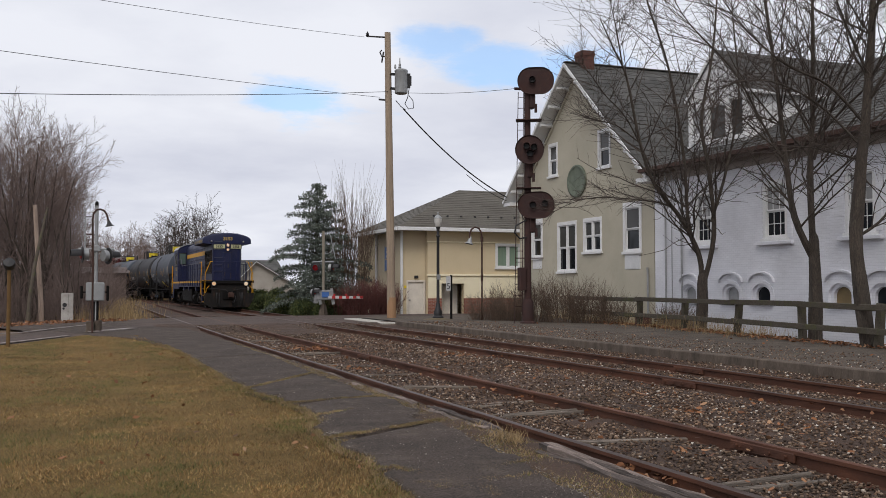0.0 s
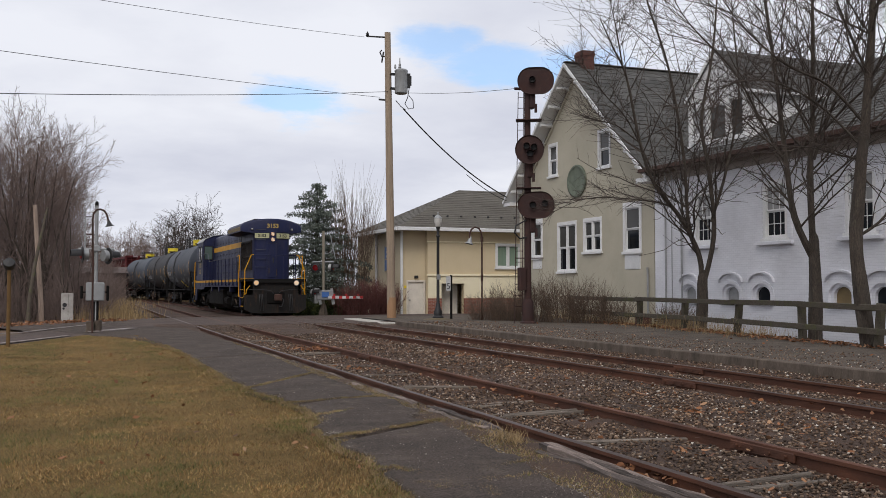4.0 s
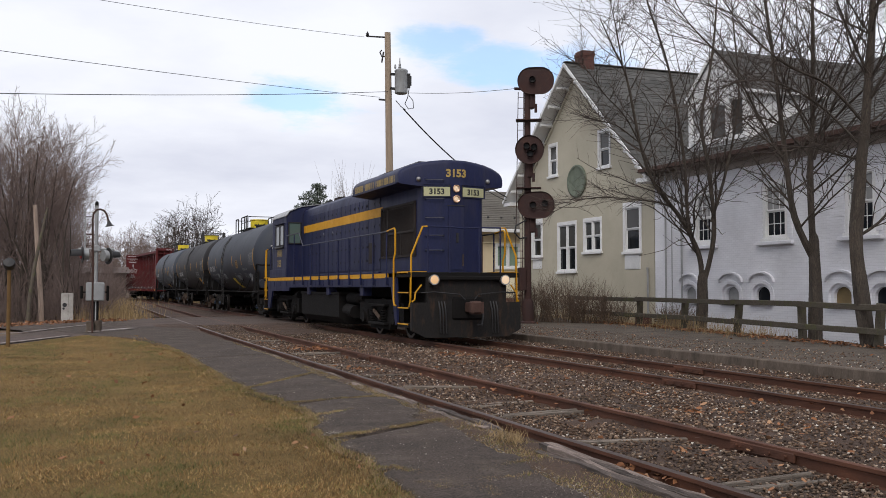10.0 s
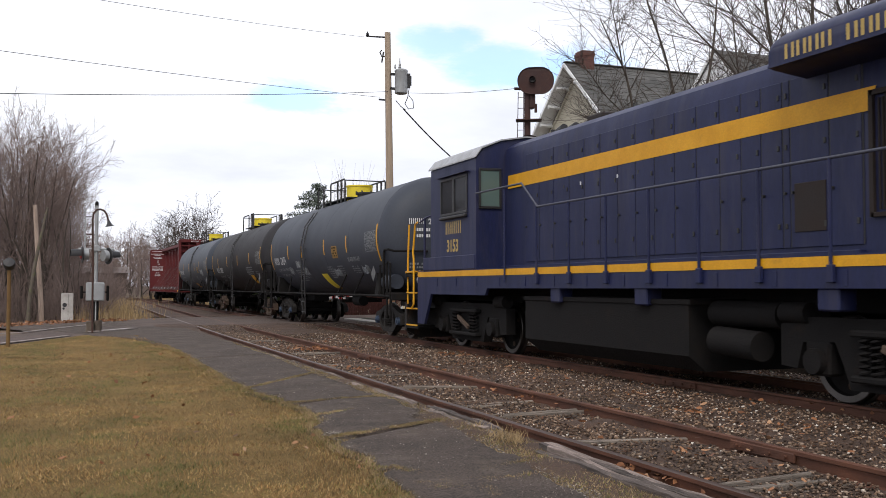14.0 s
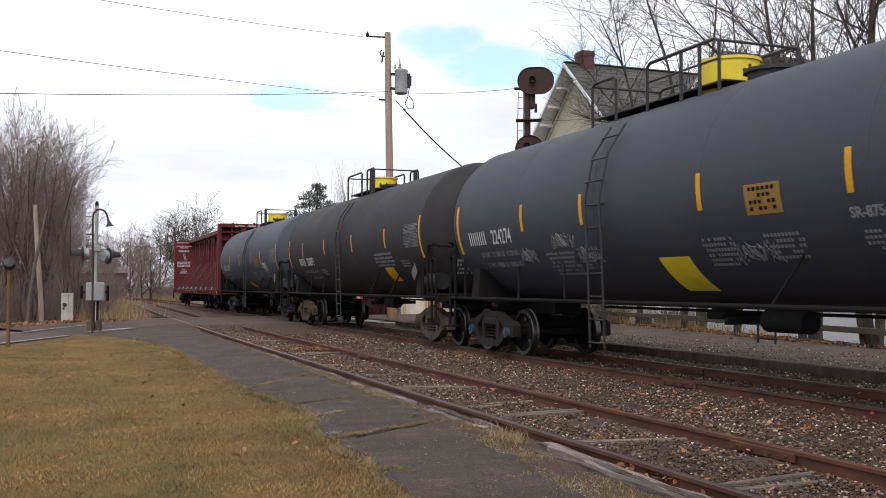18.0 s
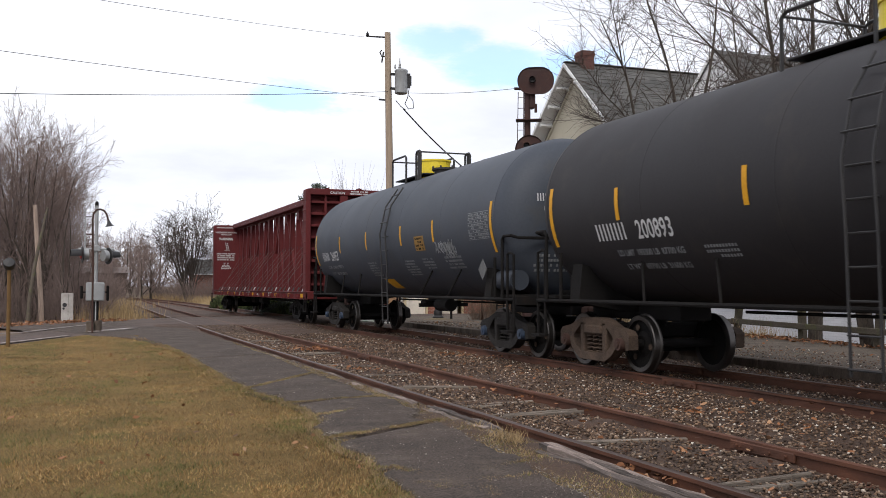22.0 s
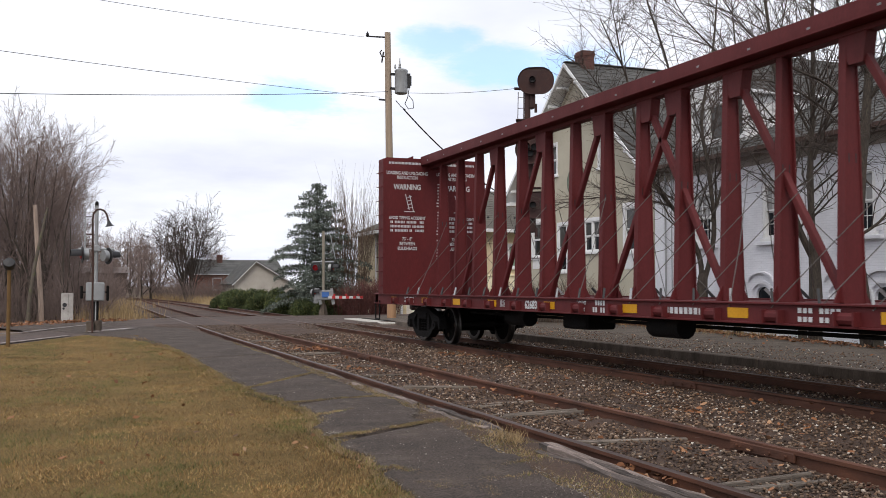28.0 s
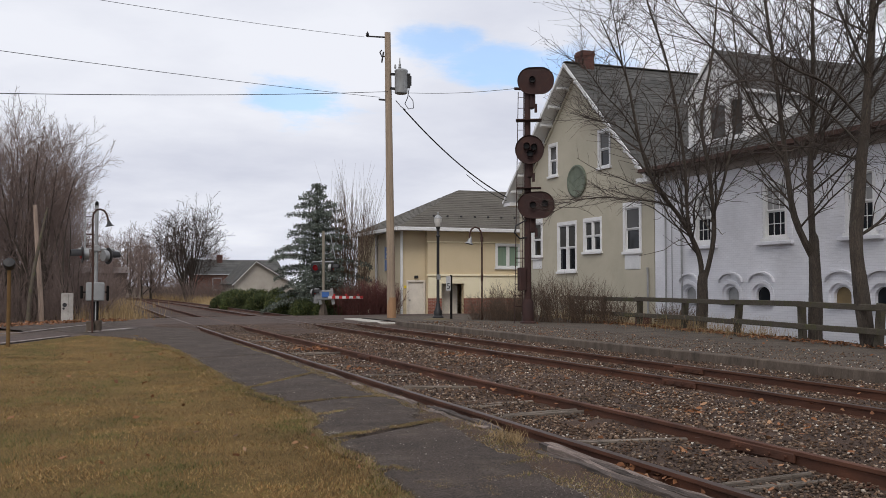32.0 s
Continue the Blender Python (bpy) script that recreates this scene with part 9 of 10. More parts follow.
def build_fence():
    F = root("split_rail_fence", "mossy grey two-rail wooden fence with heavy posts", "fence")
    ys = [9.7, 12.8, 15.92, 18.6, 21.6, 24.6, 27.7, 30.8, 33.9]
    rnd = random.Random(5)
    pos = [(13.48 + 0.145 * y, y) for y in ys]
    for (x, y) in pos:
        p = part("post", Geo().box((0, 0, 0.45), (0.17, 0.14, 1.15), 0.012), M_FENCE, F)
        p.matrix_basis = pose(x + 0.12, y, 0.0, rnd.uniform(-4, 4), rnd.uniform(1, 5), 8)
    for (a, b) in zip(pos, pos[1:]):
        for z, h in ((0.95, 0.15), (0.45, 0.15)):
            part("rail", Geo().beam((a[0], a[1] - 0.05, z + rnd.uniform(-0.02, 0.02)), (b[0], b[1] + 0.05, z + rnd.uniform(-0.02, 0.02)), 0.06, h * 0.88, 0.01), M_FENCE, F)
    B = root("barrel", "dark red steel barrel beside the fence", "barrel", pose(17.9, 27.9, -0.1))
    part("body", Geo().lathe([(0.27, 0), (0.28, 0.03), (0.27, 0.25), (0.285, 0.27), (0.27, 0.29), (0.27, 0.5), (0.26, 0.52), (0.01, 0.52)], Matrix.Identity(4), 20), mat("dull_red_steel", (0.10, 0.03, 0.03), (0.06, 0.022, 0.02), 3, 0.7), B)
    for y in (28.9, 29.9):
        A = root("condenser_unit", "grey outdoor condenser unit by the wall", "air conditioner", pose(20.2, y, -0.46))
        part("casing", Geo().span((-0.35, -0.4, 0), (0.35, 0.4, 0.75), 0.03), M_GALV, A)
        g = Geo()
        for k in range(9):
            g.span((-0.37, -0.34, 0.08 + k * 0.07), (-0.35, 0.34, 0.11 + k * 0.07))
        part("louvre", g, M_UNDER, A)


# ------------------------------------------------------------------ trees and shrubs
def prisms(segs, sides=3):
    """Many short tapering rods as one array: rows of x0 y0 z0 x1 y1 z1 r0 r1."""
    s = np.asarray(segs, dtype=np.float64)
    a, b = s[:, :3], s[:, 3:6]
    d = b - a
    d /= np.maximum(np.linalg.norm(d, axis=1), 1e-6)[:, None]
    ref = np.where(np.abs(d[:, 2:3]) < 0.9, np.array([[0, 0, 1.0]]), np.array([[1.0, 0, 0]]))
    u = np.cross(d, ref)
    u /= np.linalg.norm(u, axis=1)[:, None]
    w = np.cross(d, u)
    rings = []
    for p, r in ((a, s[:, 6]), (b, s[:, 7])):
        for k in range(sides):
            t = 2 * math.pi * k / sides
            rings.append(p + (u * math.cos(t) + w * math.sin(t)) * r[:, None])
    v = np.stack(rings, 1)
    n = len(s)
    base = (np.arange(n) * 2 * sides)[:, None]
    f = []
    for k in range(sides):
        j = (k + 1) % sides
        f.append(np.concatenate([base + k, base + j, base + sides + j, base + sides + k], 1))
    return v.reshape(-1, 3), np.concatenate(f)


def branch(rnd, out, thick, p, d, length, r, level, spec):
    """One limb and all that grows from it."""
    n = max(2, int(spec["segs"][level]))
    step = length / n
    pts = [p]
    rr = [r]
    for i in range(n):
        wob = spec["wobble"][level]
        d = (d + Vector((rnd.uniform(-wob, wob), rnd.uniform(-wob, wob), rnd.uniform(-wob, wob) + spec["rise"][level]))).normalized()
        p = p + d * step
        r1 = r * (1 - (i + 1) / n * (1 - spec["taper"][level]))
        pts.append(p)
        rr.append(r1)
    if rr[0] > spec["thick"]:
        thick.append((pts, rr))
    else:
        for a, b, x, y in zip(pts, pts[1:], rr, rr[1:]):
            out.append((*a, *b, x, y))
    if level + 1 >= len(spec["count"]):
        return
    k = spec["count"][level]
    for j in range(k):
        t = spec["from"][level] + (1 - spec["from"][level]) * (j + rnd.random()) / k
        i = min(int(t * n), n - 1)
        f = t * n - i
        q = pts[i].lerp(pts[i + 1], f)
        ax = (pts[i + 1] - pts[i]).normalized()
        side = ax.orthogonal().normalized()
        side.rotate(Matrix.Rotation(rnd.uniform(0, 2 * math.pi), 3, ax))
        ang = radians(rnd.uniform(*spec["angle"][level]))
        dd = (ax * math.cos(ang) + side * math.sin(ang)).normalized()
        q_r = (rr[i] + (rr[i + 1] - rr[i]) * f) * spec["shrink"][level]
        ll = length * spec["ratio"][level] * (1.05 - 0.55 * t) * rnd.uniform(0.7, 1.25)
        branch(rnd, out, thick, q, dd, ll, max(q_r, spec["min"]), level + 1, spec)


TREE = dict(segs=(6, 6, 5, 4, 3), wobble=(0.10, 0.16, 0.2, 0.24, 0.3), rise=(0.05, 0.06, 0.05, 0.04, 0.02), taper=(0.35, 0.25, 0.3, 0.4, 0.5), count=(9, 7, 6, 5), angle=((25, 55), (25, 60), (25, 65), (25, 70)),
            ratio=(0.62, 0.55, 0.5, 0.5), shrink=(0.55, 0.55, 0.6, 0.65), min=0.006, thick=0.035)
TREE["from"] = (0.3, 0.15, 0.1, 0.1)


def tree_parts(R, stems, seed, spec, bark, twig, clump_name="crown"):
    rnd = random.Random(seed)
    out, thick = [], []
    for p, d, length, r, level in stems:
        branch(rnd, out, thick, Vector(p), Vector(d).normalized(), length, r, level, spec)
    thick.sort(key=lambda q: -q[1][0])
    for i, (pts, rr) in enumerate(thick[:1]):
        part("trunk", limb_geo(pts, rr), bark, R)
    g = Geo()
    for pts, rr in thick[1:]:
        limb_geo(pts, rr, g)
    if g.v:
        part("branchwork", g, bark, R)
    v, f = prisms(out)
    c = part(clump_name, soup(clump_name, v, f, twig), None, R)
    return c


def limb_geo(pts, rr, g=None):
    g = g or Geo()
    n = 9 if rr[0] > 0.08 else 6
    u = None
    rings = []
    for i, p in enumerate(pts):
        d = (pts[min(i + 1, len(pts) - 1)] - pts[max(i - 1, 0)]).normalized()
        u = d.orthogonal().normalized() if u is None else (u - d * u.dot(d)).normalized()
        w = d.cross(u)
        rings.append([p + (u * math.cos(2 * math.pi * k / n) + w * math.sin(2 * math.pi * k / n)) * rr[i] * (1 + 0.08 * math.sin(k * 2.3 + i)) for k in range(n)])
    return g.loft(rings)


def path_limb(pts, r0, r1, n=4):
    """A hand-set limb, resampled smoothly with its radii."""
    pts = [Vector(p) for p in pts]
    out, rr = [], []
    m = len(pts)
    for i in range(m - 1):
        p0, p1, p2, p3 = pts[max(i - 1, 0)], pts[i], pts[i + 1], pts[min(i + 2, m - 1)]
        for k in range(n):
            t = k / n
            out.append(0.5 * ((2 * p1) + (p2 - p0) * t + (2 * p0 - 5 * p1 + 4 * p2 - p3) * t * t + (3 * p1 - p0 - 3 * p2 + p3) * t ** 3))
    out.append(pts[-1])
    for i in range(len(out)):
        rr.append(r0 + (r1 - r0) * i / (len(out) - 1))
    return out, rr


NEAR = dict(segs=(6, 7, 6, 4, 2), wobble=(0.1, 0.12, 0.19, 0.26, 0.34), rise=(0.05, 0.05, 0.03, 0.03, 0.0), taper=(0.3, 0.22, 0.3, 0.5, 0.7), count=(9, 8, 11, 5), angle=((25, 50), (26, 55), (28, 62), (30, 68)),
            ratio=(0.6, 0.5, 0.38, 0.46), shrink=(0.5, 0.5, 0.6, 0.75), min=0.005, thick=0.024)
NEAR["from"] = (0.25, 0.12, 0.06, 0.1)


def near_tree(label, trunk, stems, seed, boughs=()):
    """A street tree by the fence: its trunk and main stems as they stand, the rest grown from them."""
    R = root("bare_tree", label, "tree", pose(*trunk[0][0]), "bare trees by the fence")
    o = Vector(trunk[0][0])
    rnd = random.Random(seed)
    pts, rr = path_limb(trunk[0], trunk[1][0] * 0.86, trunk[1][1] * 0.86)
    rr[0] *= 1.35
    rr[1] *= 1.12
    if len(stems[0][0]) > 5:
        top, r = pts[-1].copy(), rr[-1]
        lean = (pts[-1] - pts[-2]).normalized()
        pts = list(pts) + [top + lean * 0.10, top + lean * 0.22, top + lean * 0.32]
        rr = list(rr) + [r * 0.93, r * 0.72, r * 0.35]
    part("trunk", limb_geo([p - o for p in pts], rr), M_BARK, R)
    out, thick = [], []
    for line, r0, r1, kids in stems:
        kids = int(kids * 1.65)
        pts, rr = path_limb(line, r0 * 0.7, r1 * 0.7)
        part("main_limb", limb_geo([p - o for p in pts], rr), M_BARK, R)
        n = len(pts) - 1
        for j in range(kids):
            t = 0.15 + 0.85 * (j + rnd.random()) / kids
            i = min(int(t * n), n - 1)
            q = pts[i] - o
            ax = (pts[i + 1] - pts[i]).normalized()
            a = rnd.uniform(0, 2 * math.pi)
            side = Vector((math.cos(a), math.sin(a), rnd.uniform(-0.1, 0.35))).normalized()
            ang = radians(rnd.uniform(28, 62))
            d = ax * math.cos(ang) + side * math.sin(ang)
            small = 0.55 if r0 < 0.045 else 1.0
            branch(rnd, out, thick, q, d, rnd.uniform(1.7, 4.6) * (1.1 - 0.3 * t) * small, min(max(rr[i] * 0.42, 0.011), 0.026), 2, NEAR)
    for p, d, length, r in boughs:
        branch(rnd, out, thick, Vector(p) - o, Vector(d).normalized(), length, r, 1, NEAR)
    g = Geo()
    for pts, rr in thick:
        limb_geo(pts, rr, g)
    if g.v:
        part("branchwork", g, M_BARK, R)
    v, f = prisms(out)
    part("crown", soup("crown", v, f, M_TWIG), None, R)
    return R


def build_near_trees():
    near_tree("bare grey-brown tree forked low beside the fence", ([(17.85, 24.75, -0.25), (17.9, 24.72, 0.7), (17.92, 24.7, 1.55)], (0.21, 0.18)),
              [([(17.88, 24.7, 1.4), (17.81, 24.7, 2.27), (17.28, 24.8, 3.36), (16.39, 24.9, 4.41), (15.88, 24.9, 5.68), (15.51, 25.0, 7.59), (15.15, 25.1, 8.4), (14.75, 25.2, 9.3)], 0.12, 0.02, 17),
               ([(17.7, 24.75, 2.5), (17.56, 24.9, 3.37), (17.42, 24.9, 5.35), (16.91, 24.9, 7.95), (16.2, 24.9, 9.85), (15.89, 24.9, 11.44)], 0.105, 0.02, 16),
               ([(17.95, 24.7, 1.4), (18.19, 24.5, 2.93), (18.05, 24.5, 4.79), (17.79, 24.5, 6.3), (18.19, 24.5, 8.3), (18.38, 24.5, 9.97), (18.45, 24.5, 11.63)], 0.115, 0.02, 18),
               ([(18.1, 24.5, 3.3), (18.56, 24.3, 5.0), (19.0, 24.3, 7.12), (18.83, 24.3, 9.3), (18.7, 24.3, 11.05)], 0.07, 0.018, 14),
               ([(17.3, 24.9, 3.3), (16.98, 25.1, 3.82), (15.32, 25.2, 3.99), (14.09, 25.2, 3.9), (13.02, 25.2, 3.45)], 0.04, 0.010, 15),
               ([(16.5, 25.0, 4.6), (15.82, 25.4, 6.33), (15.0, 25.4, 7.1), (14.5, 25.4, 7.7), (14.1, 25.4, 8.1)], 0.043, 0.010, 15),
               ([(16.0, 25.0, 5.6), (15.2, 25.0, 6.1), (14.6, 25.0, 6.2), (14.1, 25.1, 6.3)], 0.03, 0.009, 11),
               ([(15.4, 25.0, 7.8), (14.9, 24.6, 9.0), (14.5, 24.4, 10.0)], 0.035, 0.010, 10)], 3)
    near_tree("bare tree with a dark trunk rising behind the fence", ([(16.75, 18.7, -0.25), (16.76, 18.68, 1.0), (16.74, 18.68, 2.35)], (0.21, 0.15)),
              [([(16.76, 18.7, 2.0), (16.18, 18.7, 3.04), (16.01, 18.75, 4.33), (15.75, 18.8, 6.56), (15.59, 18.9, 8.1), (15.48, 18.9, 9.38)], 0.125, 0.03, 15),
               ([(16.74, 18.7, 2.1), (16.67, 18.7, 4.1), (16.78, 18.7, 5.6), (16.81, 18.7, 8.23), (16.78, 18.7, 9.54)], 0.125, 0.035, 15),
               ([(16.02, 18.8, 4.3), (15.6, 19.1, 5.3), (14.88, 19.2, 6.51), (13.64, 19.2, 7.52), (13.04, 19.2, 8.31)], 0.055, 0.012, 15),
               ([(16.0, 18.85, 5.2), (15.14, 19.0, 5.4), (14.1, 19.0, 4.6)], 0.03, 0.008, 9),
               ([(16.7, 18.6, 4.4), (17.13, 18.3, 5.9), (17.79, 18.3, 7.17), (18.25, 18.3, 8.27)], 0.06, 0.015, 12),
               ([(16.72, 18.7, 5.0), (16.3, 19.2, 6.5), (16.1, 19.8, 8.2)], 0.05, 0.015, 11)], 5)
    near_tree("thick-trunked bare tree with burls rising behind the fence", ([(16.15, 16.35, -0.25), (15.95, 16.4, 1.2), (15.85, 16.42, 2.3), (15.95, 16.4, 3.6), (16.05, 16.36, 4.6)], (0.2, 0.135)),
              [([(16.05, 16.36, 4.5), (16.2, 16.3, 6.3), (16.3, 16.25, 8.4), (16.3, 16.2, 10.5)], 0.16, 0.05, 13),
               ([(15.9, 16.4, 2.45), (16.36, 16.1, 2.9), (16.66, 16.1, 3.74), (17.0, 16.0, 5.2)], 0.055, 0.02, 9),
               ([(16.05, 16.36, 4.9), (15.15, 16.4, 5.65), (14.0, 16.4, 6.02), (12.89, 16.4, 6.75), (12.17, 16.4, 7.56)], 0.05, 0.012, 15),
               ([(16.0, 16.4, 4.4), (15.13, 16.7, 5.3), (13.87, 16.7, 5.7), (12.76, 16.7, 5.53), (12.04, 16.7, 5.03)], 0.042, 0.010, 14),
               ([(16.1, 16.3, 6.0), (15.45, 16.2, 6.94), (14.97, 16.2, 7.97)], 0.05, 0.015, 9),
               ([(16.02, 16.4, 4.1), (15.44, 16.5, 4.2), (14.46, 16.5, 4.31), (13.52, 16.5, 3.81)], 0.026, 0.008, 10),
               ([(16.15, 16.3, 5.4), (16.9, 16.2, 6.6), (17.3, 16.1, 7.8)], 0.05, 0.015, 8)], 8)


def build_woods():
    rnd = random.Random(21)
    W = dict(TREE, segs=(7, 5, 4, 3, 2), count=(9, 8, 6, 3), ratio=(0.56, 0.52, 0.5, 0.55), rise=(0.03, 0.05, 0.05, 0.04, 0.03), wobble=(0.09, 0.13, 0.18, 0.22, 0.3), shrink=(0.42, 0.5, 0.6, 0.7), taper=(0.10, 0.2, 0.3, 0.4, 0.5), thick=0.05, min=0.0085,
             angle=((24, 48), (24, 50), (26, 56), (26, 62)))
    W["from"] = (0.16, 0.12, 0.1, 0.1)
    base = []
    for k in range(5):
        R = root("bare_tree", "bare brown winter tree with a fine dense crown", "tree", pose(-40 - k * 6, 60, -0.35), "woods")
        turn = rnd.uniform(0, 6.28)
        stems = [((0, 0, 0), (rnd.uniform(-0.06, 0.06), rnd.uniform(-0.06, 0.06), 1), rnd.uniform(8.2, 8.8), 0.12, 0)]
        for q in range(2):
            a = turn + q * 3.1 + rnd.uniform(-0.4, 0.4)
            stems.append(((0.15 * math.cos(a), 0.15 * math.sin(a), 0.2 + q * 0.5), (0.24 * math.cos(a), 0.24 * math.sin(a), 1), rnd.uniform(7.0, 7.8), 0.085, 0))
        tree_parts(R, stems, 100 + k, W, M_BARK, M_WOODS)
        base.append(R)

    def crown_line(q):
        return float(np.interp(q, [-0.056, -0.032, -0.007, 0.013, 0.024, 0.032, 0.039, 0.046], [0.164, 0.163, 0.158, 0.142, 0.118, 0.091, 0.069, 0.037]))
    spots = []
    for y, qs in ((47.5, (-0.082, -0.058, -0.038, -0.022, -0.008, 0.004, 0.014)), (52.0, (-0.070, -0.047, -0.030, -0.015, -0.002, 0.009, 0.020)), (57.5, (-0.058, -0.036, -0.018, -0.002, 0.012)), (64.0, (-0.064, -0.036, -0.014, 0.004))):
        for q in qs:
            spots.append(((q - 0.005) * y + rnd.uniform(-0.2, 0.2), y + rnd.uniform(-1.2, 1.2)))
    # the woods' crown line falls towards the railway
    for i, (x, y) in enumerate(spots):
        q = x / y
        tall = y * crown_line(q + (0.024 if q > -0.01 else 0.012)) + 1.73
        s = tall / 10.0 * rnd.uniform(0.94, 1.0)
        m = pose(x, y, -0.35, 0, 0, rnd.uniform(0, 360))
        b = base[i % 5]
        wide = s * (0.8 if q > -0.01 else 1.0)
        if i < 5:
            b.matrix_basis = m @ Matrix.Diagonal((wide, wide, s, 1))
        else:
            c = copy_thing(b, m)
            c.scale = (wide, wide, s)
    # a domed tree of many stems standing clear of the others
    R = root("bare_tree", "dark bare tree with many upright stems and a domed crown", "tree", pose(12.15, 104, -0.35), "far trees")
    D = dict(TREE, segs=(7, 5, 4, 3, 2), count=(10, 6, 4, 3), taper=(0.15, 0.2, 0.3, 0.4, 0.5), thick=0.05, min=0.017, rise=(0.05, 0.05, 0.04, 0.03, 0.02))
    D["from"] = (0.22, 0.12, 0.1, 0.1)
    stems = [((0, 0, 0), (0.02, 0, 1), 8.4, 0.15, 0)]
    for q in range(13):
        a = q * 2.4
        lean = 0.10 + 0.30 * ((q * 5) % 13) / 13
        stems.append(((0.25 * math.cos(a), 0.25 * math.sin(a), 0.1), (lean * math.cos(a), lean * math.sin(a), 1), 8.6 - 3.6 * lean, 0.085, 0))
    tree_parts(R, stems, 77, D, M_BARK, M_TWIG)
    # far trees along the line
    far = []
    for k in range(3):
        R = root("bare_tree", "bare branching tree far along the line", "tree", pose(60 + k * 6, 130, -0.35), "far trees")
        F = dict(TREE, segs=(6, 5, 4, 3, 2), count=(13, 8, 6, 4), taper=(0.08, 0.2, 0.3, 0.4, 0.5), thick=0.08, min=0.016, rise=(0.04, 0.04, 0.03, 0.03, 0.02))
        F["from"] = (0.12, 0.1, 0.1, 0.1)
        st = [((0, 0, 0), (0, 0, 1), 8.6, 0.2, 0), ((0.1, 0, 0.6), (0.35, 0.1, 1), 7.4, 0.14, 0), ((-0.1, 0, 0.5), (-0.4, -0.1, 1), 7.2, 0.14, 0)]
        tree_parts(R, st[: 3 if k != 1 else 1], 300 + k, F, M_BARK, M_WOODS)
        far.append(R)
    places = [(9.9, 122, 0.8, 0), (10.2, 125, 0.9, 1), (7.6, 135, 0.95, 2), (9.3, 150, 1.25, 0), (5.2, 142, 1.0, 1), (12.4, 140, 1.1, 2), (2.6, 150, 1.1, 0), (4.2, 160, 1.2, 2), (14.2, 128, 0.9, 1), (17.5, 130, 0.8, 2), (0.6, 130, 0.95, 1), (6.4, 165, 1.2, 0), (11.5, 168, 1.3, 2), (16.0, 118, 0.75, 1), (8.6, 118, 0.7, 1), (-1.5, 110, 0.9, 2), (1.6, 118, 0.8, 0), (3.4, 104, 0.62, 1), (4.6, 112, 0.66, 2)]
    for i, (x, y, s, k) in enumerate(places):
        s *= 0.84
        m = pose(x, y, -0.35, 0, 0, rnd.uniform(0, 360))
        if i in (0, 1, 2):
            k = i
            far[k].matrix_basis = m @ Matrix.Diagonal((s, s, s, 1))
        else:
            c = copy_thing(far[k], m)
            c.scale = (s, s, s)


def shrub(R, n, height, spread, twig, seed, r=0.008, lean=0.5, levels=3, stiff=1.0):
    rnd = random.Random(seed)
    out, thick = [], []
    S = dict(segs=(5, 4, 3, 3), wobble=(0.12, 0.2, 0.25, 0.3), rise=(0.04, 0.03, 0.02, 0), taper=(0.4, 0.4, 0.4, 0.5), count=(5, 4, 0)[:levels - 1] + (0,), angle=((15, 50), (20, 60), (20, 60)), ratio=(0.5, 0.5, 0.5), shrink=(0.6, 0.6, 0.6), min=r * 0.55, thick=9)
    S["wobble"] = tuple(q * stiff for q in S["wobble"])
    if stiff < 1:
        S["angle"] = ((10, 25),) * 3
        S["rise"] = (0.03, 0.12, 0.1, 0)
    S["count"] = ((6, 4) if levels == 3 else (5,))
    S["from"] = (0.2, 0.15, 0.1)
    for _ in range(n):
        a = rnd.uniform(0, 2 * math.pi)
        q = rnd.random() ** 0.6 * spread
        p = Vector((q * math.cos(a), q * math.sin(a), 0))
        d = Vector((math.cos(a) * lean * rnd.random(), math.sin(a) * lean * rnd.random(), 1))
        branch(rnd, out, thick, p, d.normalized(), height * rnd.uniform(0.6, 1.05), r, 0, S)
    v, f = prisms(out)
    return part("brushwood", soup("brushwood", v, f, twig), None, R)


def leaf_bush(R, rx, ry, rz, n, size, material, seed):
    """An evergreen mound: many small sprays on an uneven, lumpy outline over woody stems."""
    g = np.random.default_rng(seed)
    lumps = g.normal(size=(9, 3))
    lumps /= np.linalg.norm(lumps, axis=1)[:, None]
    lumps[:, 2] = np.abs(lumps[:, 2])
    d = g.normal(size=(n, 3))
    d /= np.linalg.norm(d, axis=1)[:, None]
    d[:, 2] = np.abs(d[:, 2])
    rad = 0.72 + 0.33 * np.max(np.maximum(0, d @ lumps.T) ** 6, axis=1) + g.normal(0, 0.06, n)
    rad *= np.where(g.random(n) < 0.3, g.uniform(0.6, 1, n), 1)
    p = d * rad[:, None] * np.array([rx, ry, rz])
    t = d + g.normal(0, 0.5, (n, 3)) + np.array([0, 0, 0.5])
    t /= np.linalg.norm(t, axis=1)[:, None]
    w = np.cross(t, g.normal(size=(n, 3)))
    w /= np.linalg.norm(w, axis=1)[:, None]
    L = size * g.uniform(0.6, 1.4, n)
    v = np.stack([p - w * (L * 0.32)[:, None], p + w * (L * 0.32)[:, None], p + t * L[:, None]], 1).reshape(-1, 3)
    f = np.arange(n * 3).reshape(n, 3)
    part("foliage", soup("foliage", v, f, material), None, R)
    rnd = random.Random(seed)
    part("woody_stem", Geo().tube([(0, 0, -0.1), (0.05, 0, rz * 0.4), (0.15, 0.05, rz * 0.75)], 0.05, 6, 0.02).tube([(0, 0, -0.1), (-0.15, 0.1, rz * 0.4), (-0.3, 0.1, rz * 0.7)], 0.04, 6, 0.015), M_BARK, R)


